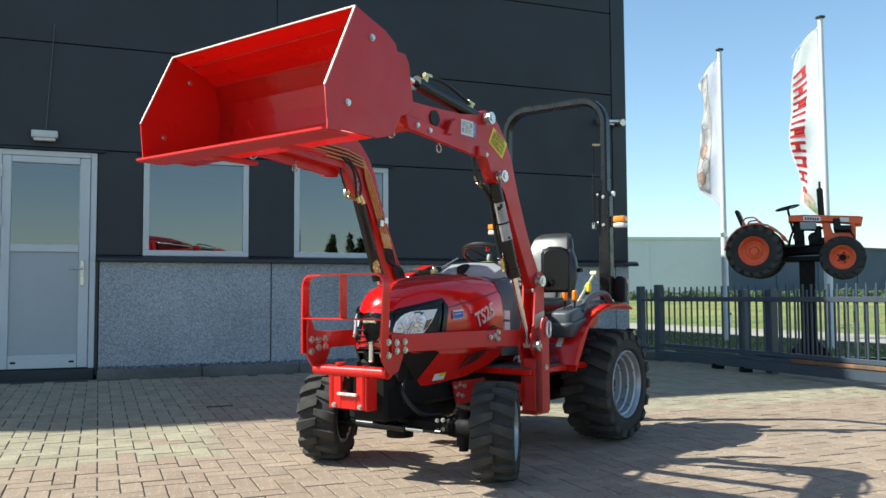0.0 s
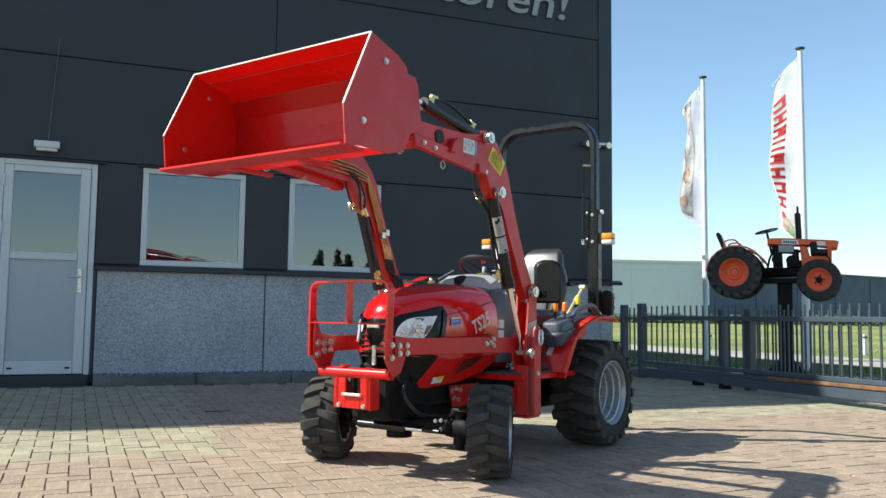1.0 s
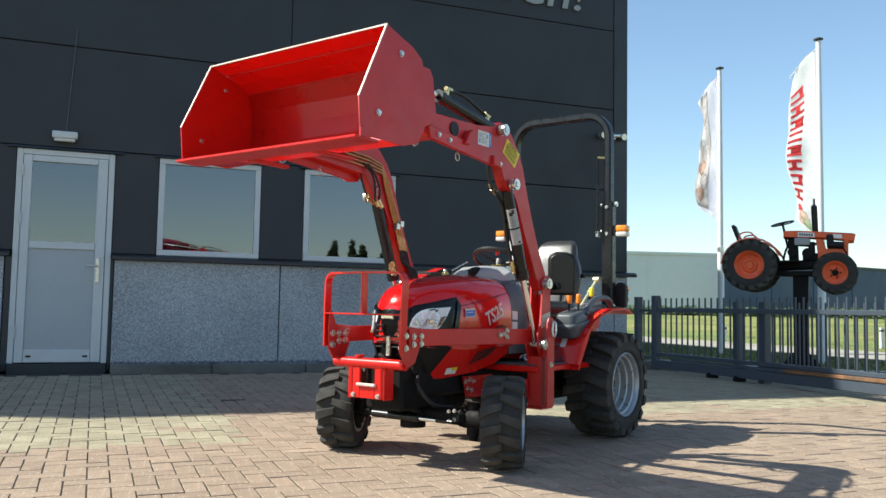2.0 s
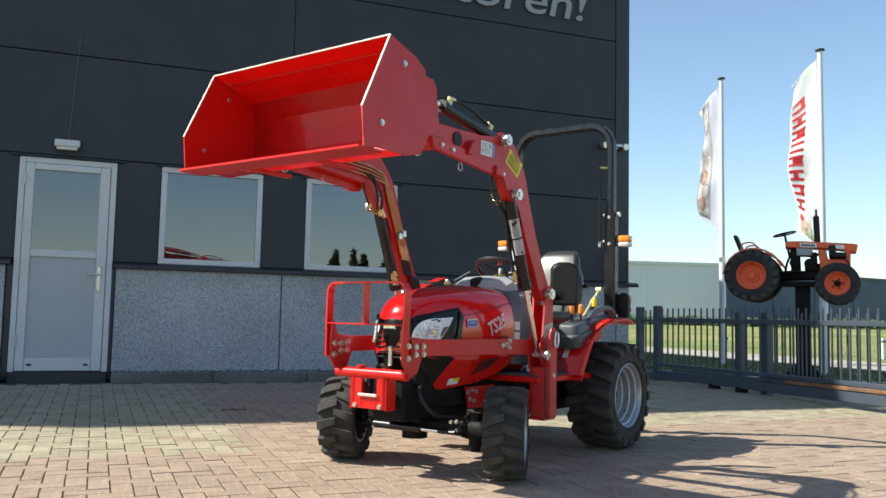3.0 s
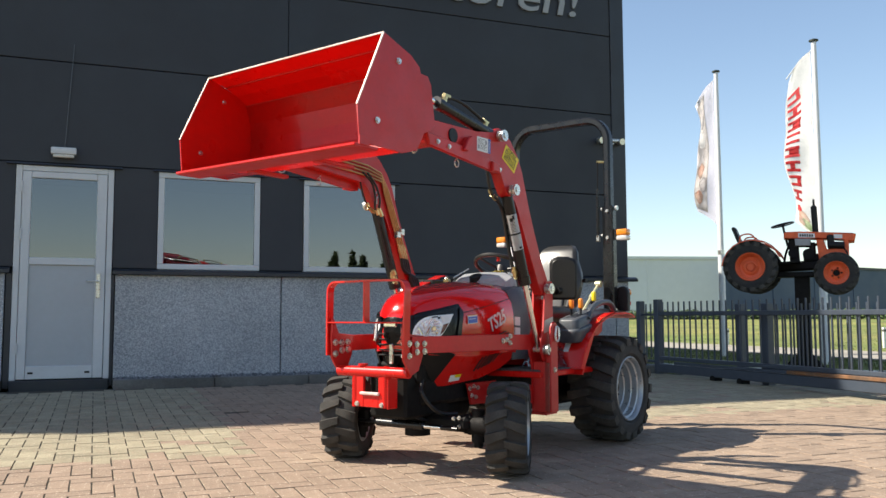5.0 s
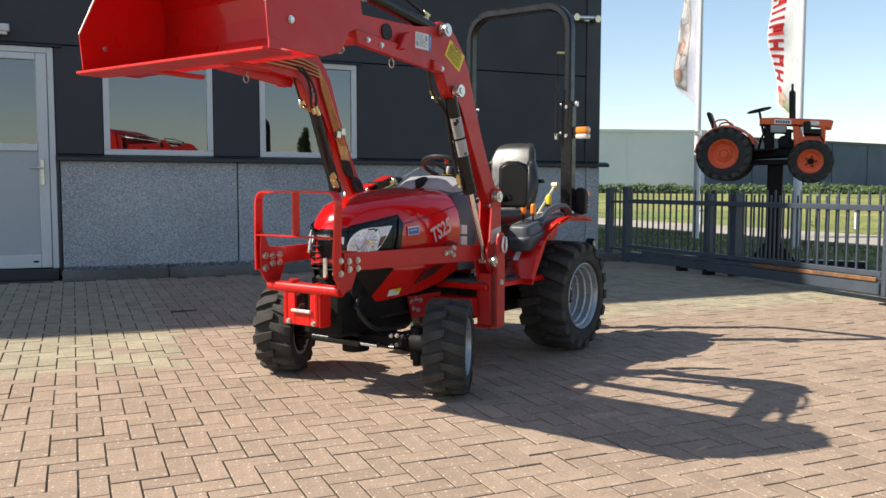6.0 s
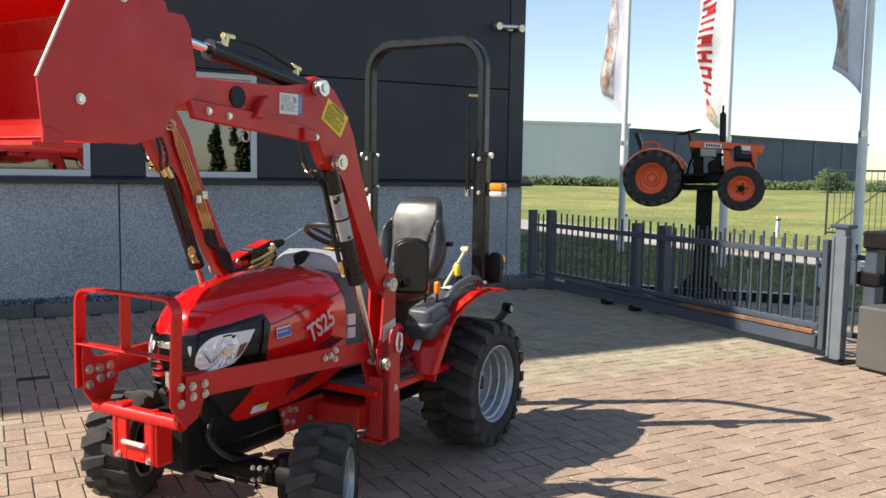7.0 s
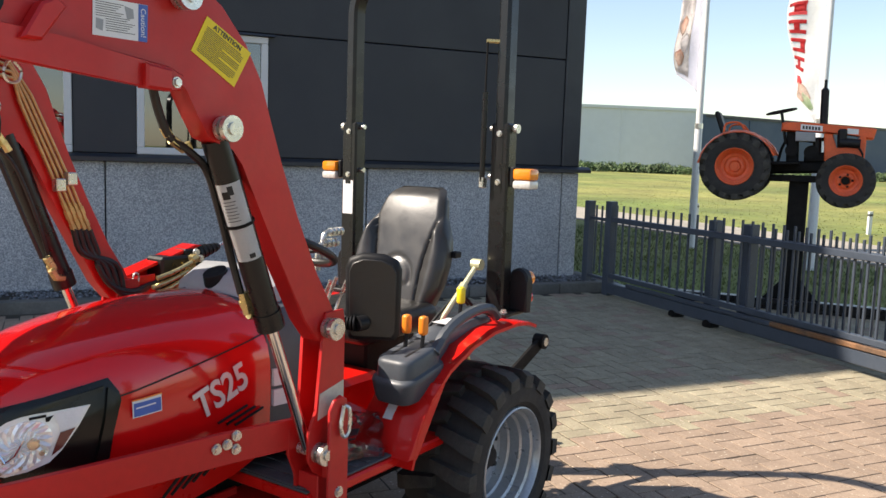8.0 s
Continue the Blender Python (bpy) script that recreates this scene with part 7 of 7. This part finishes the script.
def cloth(name, pole_top, u0, u1, z0, z1, wid, seed, material, parent, off=0.0, nu=8, nz=26, label=""):
    bm = bmesh.new()
    grid = [[bm.verts.new(Vector(pole_top) + banner_point(u0 + (u1 - u0) * i / nu, z0 + (z1 - z0) * j / nz, wid, seed) + NEAR * off) for j in range(nz + 1)] for i in range(nu + 1)]
    for i in range(nu):
        for j in range(nz):
            bm.faces.new((grid[i][j], grid[i + 1][j], grid[i + 1][j + 1], grid[i][j + 1]))
    bmesh.ops.solidify(bm, geom=bm.faces[:], thickness=0.002)
    return part(name, bm, material, parent, label, smooth=70)


def blot(pole_top, uc, zc, ru, rz, wid, seed, material, parent, off):
    """A rounded, uneven patch of print lying on the cloth."""
    bm = bmesh.new()
    rim = lambda k, q: (uc + q * ru * math.cos(k * 0.4488) * (1 + 0.18 * math.sin(k * 1.35 + seed + zc)), zc + q * rz * math.sin(k * 0.4488) * (1 + 0.15 * math.cos(k * 1.8 + zc * 3)))
    rings = [[bm.verts.new(Vector(pole_top) + banner_point(*rim(k, q), wid, seed) + NEAR * off) for k in range(14)] for q in (0.35, 0.7, 1.0)]
    bm.faces.new(rings[0])
    for A, B in zip(rings, rings[1:]):
        for k in range(14):
            bm.faces.new((A[k], A[(k + 1) % 14], B[(k + 1) % 14], B[k]))
    bmesh.ops.solidify(bm, geom=bm.faces[:], thickness=0.002)
    return part("print", bm, material, parent, smooth=70)


def flagpole(x, y, top, length, wid, seed, label, kind_):
    fp = thing("flagpole", pose(x, y, -0.06), label, "flagpole", "flagpoles along the verge")
    bm = bmesh.new()
    cyl(bm, (0, 0, 0.0), (0, 0, 2.0), 0.064, 16, 0.060)
    cyl(bm, (0, 0, 2.0), (0, 0, top), 0.052, 16, 0.040)
    part("pole", bm, WHITE, fp, "white tapered pole", smooth=50)
    bm = bmesh.new()
    cyl(bm, (0, 0, 1.96), (0, 0, 2.04), 0.066, 16)
    part("joint_ring", bm, ZINC, fp)
    bm = bmesh.new()
    lathe(bm, [(0.0, 0.03), (0.015, 0.075), (0.035, 0.075), (0.055, 0.02)], (0, 0, top), "z", 16)
    part("cap", bm, FENCE_GREEN, fp, "dark pole cap")
    T0 = (0, 0, top - 0.14)
    fl_ = cloth("banner", T0, 0, 1, 0, length, wid, seed, FLAG if kind_ else FLAG_BLUE, fp, label="hanging printed cloth banner")
    bm = bmesh.new()
    tube(bm, [Vector(T0) + FLAP * 0.03 + Vector((0, 0, 0.02)), Vector(T0) + FLAP * wid * 0.5 + Vector((0, 0, -0.13)), Vector(T0) + FLAP * wid + Vector((0, 0, -0.38))], 0.010, 6)
    part("boom", bm, WHITE, fp)
    if kind_:
        z = 0.42
        for k in range(8):
            h = 0.215
            # each block of print: two bars and a bridge
            for a, b, c0, c1 in ((0.50, 0.94, 0.0, 0.27), (0.50, 0.94, 0.73, 1.0), (0.66 if k % 2 else 0.52, 0.80 if k % 3 else 0.66, 0.25, 0.75)):
                cloth("print", T0, a, b, z + h * c0, z + h * c1, wid, seed, FLAG_RED, fl_, 0.006, 4, 2)
            z += 0.292
        for uc, zc, ru, rz, m_ in ((0.52, 2.95, 0.26, 0.10, FLAG_ORANGE), (0.70, 2.84, 0.14, 0.07, FLAG_RED), (0.36, 3.05, 0.20, 0.09, FLAG_GREEN), (0.62, 3.08, 0.16, 0.06, FLAG_ORANGE)):
            blot(T0, uc, zc, ru, rz, wid, seed, m_, fl_, 0.005 + 0.003 * (zc - 2.8) / 0.3)
    else:
        cloth("print", T0, 0.46, 0.98, 0.10, length - 0.1, wid, seed, FLAG_TAN, fl_, 0.006, 6, 24)
        for uc, zc, ru, rz, m_ in ((0.70, 0.55, 0.16, 0.22, FLAG_GREY), (0.78, 1.05, 0.14, 0.20, FLAG), (0.66, 1.45, 0.15, 0.17, FLAG_GREY), (0.80, 1.80, 0.13, 0.19, FLAG_ORANGE), (0.62, 2.15, 0.14, 0.18, FLAG_GREY), (0.76, 2.45, 0.15, 0.16, FLAG_ORANGE)):
            if zc + rz < length - 0.1:
                blot(T0, uc, zc, ru, rz, wid, seed, m_, fl_, 0.010)
    return fp


flagpole(12.20, 15.95, 5.50, 2.85, 0.45, 0.4, "white flagpole with lilac and tan printed banner hanging", 0)
flagpole(12.10, 13.40, 5.30, 3.20, 0.50, 1.7, "white flagpole with white banner printed in red", 1)
flagpole(12.20, 11.15, 5.65, 3.00, 0.47, 2.6, "white flagpole with lilac and tan printed banner", 0)

# ---- beyond the road ----
for x, y, h in ((18.3, 17.7, 0.50), (16.4, 20.9, 0.45), (11.6, 11.2, 0.36)):
    mp = thing("marker_post", pose(x, y, -0.05), "white plastic marker post in the grass", "post", "marker posts")
    bm = bmesh.new()
    prism(bm, [(-0.05, -0.03), (0.05, -0.03), (0.035, 0.03), (-0.035, 0.03)], 0.0, h, "z", 0.004)
    part("shaft", bm, WHITE, mp)
    bm = bmesh.new()
    prism(bm, [(-0.053, -0.033), (0.053, -0.033), (0.037, 0.033), (-0.037, 0.033)], h - 0.10, h - 0.05, "z")
    part("band", bm, CABINET, mp)

CAM0 = Vector((2.416, 4.033, 0))


def at_az(az, d, z=0.0):
    return CAM0 + Vector((d * math.cos(radians(az)), d * math.sin(radians(az)), z))


def hall(name, az0, d0, az1, d1, depth, h, material, label, doors=0):
    a, b = at_az(az0, d0), at_az(az1, d1)
    t = (b - a)
    n = Vector((-t.y, t.x, 0)).normalized()
    if n.dot(a - CAM0) < 0:
        n = -n
    hl_ = thing(name, pose(0, 0, 0), label, "building")
    bm = bmesh.new()
    prism(bm, [(p.x, p.y) for p in (a, b, b + n * depth, a + n * depth)], -0.1, h - 0.25, "z")
    part("wall", bm, material, hl_)
    bm = bmesh.new()
    e = 0.12
    o = t.normalized() * e
    prism(bm, [(p.x, p.y) for p in (a - o - n * e, b + o - n * e, b + o + n * (depth + e), a - o + n * (depth + e))], h - 0.248, h, "z")
    part("roof_edge", bm, TRIM if material is HALL_BLUE else material, hl_)
    k = int(t.length / 6)
    for i in range(1, k):
        p = a + t * i / k - n * 0.03
        bm = bmesh.new()
        box(bm, (-0.06, -0.03, 0.0), (0.06, 0.03, h - 0.3))
        part("seam", bm, material, hl_, at=Matrix.Translation(p) @ pose(0, 0, 0, 0, 0, math.degrees(math.atan2(t.y, t.x))))
    return hl_


hall("pale_hall", 50.3, 78, 66, 72, 30, 6.05, HALL_WHITE, "long pale grey industrial hall far across the field")
hall("blue_hall", 35.9, 118, 50.1, 80, 30, 5.75, HALL_BLUE, "long dark blue industrial hall far across the field")
bm = bmesh.new()
a = at_az(50.25, 76.5)
box(bm, (-0.25, -0.25, 0), (0.25, 0.25, 5.5))
dp = part("downpipe", bm, HALL_BLUE, None, at=Matrix.Translation(a))
tagged(dp, "dark corner column between the two far halls", "column")


def leaves(name, spots, n, size, label, category, seed, material=LEAF, kind="stuff"):
    """Scattered leaf triangles about clump centres (x, y, z, radius, height)."""
    rg = random.Random(seed)
    V, Fc = [], []
    for x, y, z, r, h in spots:
        for _ in range(n):
            a, q = rg.uniform(0, 6.283), math.sqrt(rg.random())
            zz = rg.random()
            k = (1 - 0.5 * zz ** 2)
            p = Vector((x + r * q * k * math.cos(a), y + r * q * k * math.sin(a), z + h * zz))
            d = Vector((rg.gauss(0, 1), rg.gauss(0, 1), rg.gauss(0, 0.7) + 0.6)).normalized() * size * rg.uniform(0.6, 1.4)
            s = d.orthogonal().normalized() * size * 0.35
            i = len(V)
            V += [p - s, p + s, p + d]
            Fc.append((i, i + 1, i + 2))
    me = bpy.data.meshes.new(name)
    me.from_pydata([tuple(v) for v in V], [], Fc)
    me.materials.append(material)
    ob = new(name, me)
    return tagged(ob, label, category, kind=kind) if label else ob


rg = random.Random(5)
spots = []
for i in range(260):
    az = 31 + 34 * i / 260
    d = 70 + rg.uniform(-2, 2)
    p = at_az(az, d)
    spots.append((p.x, p.y, 0.48, rg.uniform(0.7, 1.3), rg.uniform(0.3, 0.75)))
leaves("rough_hedge", spots, 70, 0.28, "rough green growth along the far field edge", "hedge", 11)
spots = []
for i in range(14):
    p = at_az(37.8 + rg.uniform(-0.55, 0.55), 64 + rg.uniform(-1, 1))
    spots.append((p.x, p.y, 0.40 + rg.uniform(0, 0.3), rg.uniform(0.5, 0.8), rg.uniform(0.8, 1.5)))
p = at_az(37.8, 64)
bush = thing("bush", pose(p.x, p.y, 0.40), "round pale green bush at the field edge", "bush")
bm = bmesh.new()
for k in range(4):
    tube(bm, [(0, 0, 0), (rg.uniform(-0.2, 0.2), rg.uniform(-0.2, 0.2), 0.5), (rg.uniform(-0.6, 0.6), rg.uniform(-0.6, 0.6), 1.2)], 0.04, 6)
part("stems", bm, BARK, bush)
cr = leaves("crown", [(x - p.x, y - p.y, z - 0.40, r, h) for x, y, z, r, h in spots], 150, 0.16, "", "", 12, kind="")
cr.parent = bush

# tall bar gate standing open on the far side
fg = thing("mesh_gate", Matrix.Translation(at_az(37.85, 22.5)) @ pose(0, 0, -0.04, 0, 0, 35.7 - 90), "dark green tall bar gate with diagonal brace", "gate")
Lg, Hg = 2.1, 1.62
for n_, lo, hi in (("frame_bar", (0, -0.02, 0.05), (Lg, 0.02, 0.10)), ("frame_bar", (0, -0.02, Hg - 0.05), (Lg, 0.02, Hg)), ("frame_post", (-0.05, -0.03, 0), (0.0, 0.03, Hg + 0.06)), ("frame_post", (Lg, -0.03, 0), (Lg + 0.05, 0.03, Hg + 0.06))):
    bar(fg, n_, lo, hi, FENCE_GREEN)
for i in range(1, 16):
    bar(fg, "upright", (Lg * i / 16 - 0.008, -0.008, 0.10), (Lg * i / 16 + 0.008, 0.008, Hg - 0.05), FENCE_GREEN, 0)
bm = bmesh.new()
cyl(bm, (0.02, 0, 0.15), (Lg * 0.75, 0, Hg - 0.1), 0.018, 8)
part("brace", bm, FENCE_GREEN, fg)

# verge grass
rg = random.Random(21)
V, Fc = [], []
for i in range(15000):
    x, y = rg.uniform(8.2, 13.4), rg.uniform(10.0, 20.0)
    if x < 10.4 and y < 12.0 - max(0, (x - 9.0)) * 1.0:
        continue
    h, a = rg.uniform(0.02, 0.065), rg.uniform(0, 6.283)
    dx, dy = 0.008 * math.cos(a), 0.008 * math.sin(a)
    n = len(V)
    g = field_z(x, y) - 0.004
    V += [(x - dx, y - dy, g), (x + dx, y + dy, g), (x + rg.gauss(0, 0.02), y + rg.gauss(0, 0.02), g + h)]
    Fc.append((n, n + 1, n + 2))
me = bpy.data.meshes.new("verge_grass")
me.from_pydata(V, [], Fc)
me.materials.append(BLADE)
tagged(new("verge_grass", me), "short green grass blades on the verge", "grass", kind="stuff")

# tufts over the far field
rg = random.Random(31)
V, Fc = [], []
for i in range(16000):
    d, az = 15.0 + 48.0 * rg.random() ** 1.3, radians(rg.uniform(33.0, 64.0))
    x, y = CAM0.x + d * math.cos(az), CAM0.y + d * math.sin(az)
    if x < 16.3 or math.hypot(x - 8, y - 10) > 64:
        continue
    g, h, a = field_z(x, y) - 0.02, rg.uniform(0.024, 0.045), rg.uniform(0, 6.283)
    w = rg.uniform(0.02, 0.05)
    n = len(V)
    V += [(x - w * math.cos(a), y - w * math.sin(a), g), (x + w * math.cos(a), y + w * math.sin(a), g), (x + rg.gauss(0, 0.05), y + rg.gauss(0, 0.05), g + h)]
    Fc.append((n, n + 1, n + 2))
me = bpy.data.meshes.new("field_grass")
me.from_pydata(V, [], Fc)
me.materials.append(TUFT)
tagged(new("field_grass", me), "uneven tufts of yellowish grass over the field", "grass", kind="stuff")

# conifers across the yard, seen mirrored in the office windows
for x, y, h, sd in ((6.7, 1.2, 2.5, 1), (6.9, 3.3, 2.35, 2), (9.5, -3.0, 4.2, 3)):
    tr_ = thing("conifer", pose(x, y, yard_z(y) - 0.01), "slim dark green columnar conifer beside the yard", "tree", "columnar conifers")
    bm = bmesh.new()
    cyl(bm, (0, 0, 0), (0, 0, h * 0.9), 0.05, 10, 0.012)
    for k in range(14):
        a, z = k * 2.4, 0.2 + h * 0.75 * k / 14
        cyl(bm, (0, 0, z), (0.16 * math.cos(a), 0.16 * math.sin(a), z + 0.22), 0.012, 6, 0.004)
    part("trunk", bm, BARK, tr_)
    rg = random.Random(sd)
    spots = [(rg.gauss(0, 0.07), rg.gauss(0, 0.07), 0.1 + (h - 0.5) * k / 16, 0.24 * (1.05 - 0.75 * (k / 16) ** 2), 0.42) for k in range(17)]
    cr = leaves("crown", spots, 190, 0.085, "", "", sd + 40, kind="")
    cr.parent = tr_

# ---- pavers in herringbone bond ----
PW, GAP, CH, TH = 0.0955, 0.0068, 0.0016, 0.05
PX, PY, PA = 1.985, 7.209, radians(1.5)
ca, sa = math.cos(PA), math.sin(PA)


def inside(x, y):
    if y < -0.5 or y > 12.09 or x < -7.5 or x > 10.0:
        return False
    if x > 9.2 and y > 11.0 - (x - 9.2) * 0.9:
        return False
    return not (x > 7.95 and y > 11.75)


BOX_V = lambda l, w, z: [(-l, -w, z - TH), (l, -w, z - TH), (l, w, z - TH), (-l, w, z - TH), (-l, -w, z - CH), (l, -w, z - CH), (l, w, z - CH), (-l, w, z - CH),
                         (-l + CH, -w + CH, z), (l - CH, -w + CH, z), (l - CH, w - CH, z), (-l + CH, w - CH, z)]
BOX_F = [(0, 1, 5, 4), (1, 2, 6, 5), (2, 3, 7, 6), (3, 0, 4, 7), (4, 5, 9, 8), (5, 6, 10, 9), (6, 7, 11, 10), (7, 4, 8, 11), (8, 9, 10, 11)]
one = bpy.data.meshes.new("paver")
one.from_pydata(BOX_V(PW - GAP / 2, PW / 2 - GAP / 2, 0.0), [], BOX_F)
one.materials.append(PAVER_ONE)
rg = random.Random(77)
piles = {0: ([], []), 1: ([], [])}
singles = []
for i in range(-130, 130):
    for k in range(-60, 60):
        bx, by = i, -i + 4 * k
        for cx, cy, turn in ((bx + 1.0, by - 0.5, 0.0), (bx + 0.5, by + 2.0, math.pi / 2)):
            lx, ly = cx * PW, cy * PW
            x, y = PX + lx * ca - ly * sa, PY + lx * sa + ly * ca
            if not inside(x, y):
                continue
            z, yaw = yard_z(y) + rg.gauss(0, 0.0011), PA + turn + rg.gauss(0, 0.006)
            if 0.95 < x < 3.35 and 4.9 < y < 7.4:
                singles.append((x, y, z, yaw))
                continue
            wild = 0.25 * noise.noise(Vector((x * 0.9, y * 0.9, 3.0)))
            old = (x < 2.23 and y > 7.92) or (x > 4.2 and y > 8.30 + 0.06 * (x - 4.2) + wild)
            pick = 1 if old and rg.random() < (0.97 if x < 2.3 else 0.88) else 0
            V, Fc = piles[pick]
            n = len(V)
            c, s = math.cos(yaw), math.sin(yaw)
            for vx, vy, vz in BOX_V(PW - GAP / 2, PW / 2 - GAP / 2, z):
                V.append((x + vx * c - vy * s, y + vx * s + vy * c, vz + FALL * (vx * s + vy * c)))
            Fc += [tuple(n + q for q in f) for f in BOX_F]
for pick, material in ((0, PAVER), (1, PAVER_OLD)):
    V, Fc = piles[pick]
    me = bpy.data.meshes.new("paver_field")
    me.from_pydata(V, [], Fc)
    me.materials.append(material)
    ob = new("paver_field", me)
    ob.parent = paving
    tagged(ob, "brown herringbone pavers" if not pick else "mossy beige herringbone pavers", kind="stuff")
for x, y, z, yaw in singles[:300]:
    shared("paver", one, paving, Matrix.Translation((x, y, z)) @ Matrix.Rotation(FALL, 4, "X") @ Matrix.Rotation(yaw, 4, "Z"))
rest = singles[300:]
if rest:
    V, Fc = [], []
    for x, y, z, yaw in rest:
        n = len(V)
        c, s = math.cos(yaw), math.sin(yaw)
        for vx, vy, vz in BOX_V(PW - GAP / 2, PW / 2 - GAP / 2, z):
            V.append((x + vx * c - vy * s, y + vx * s + vy * c, vz + FALL * (vx * s + vy * c)))
        Fc += [tuple(n + q for q in f) for f in BOX_F]
    me = bpy.data.meshes.new("paver_rest")
    me.from_pydata(V, [], Fc)
    me.materials.append(PAVER)
    ob = new("paver_field", me)
    ob.parent = paving
    tagged(ob, "brown herringbone pavers", kind="stuff")
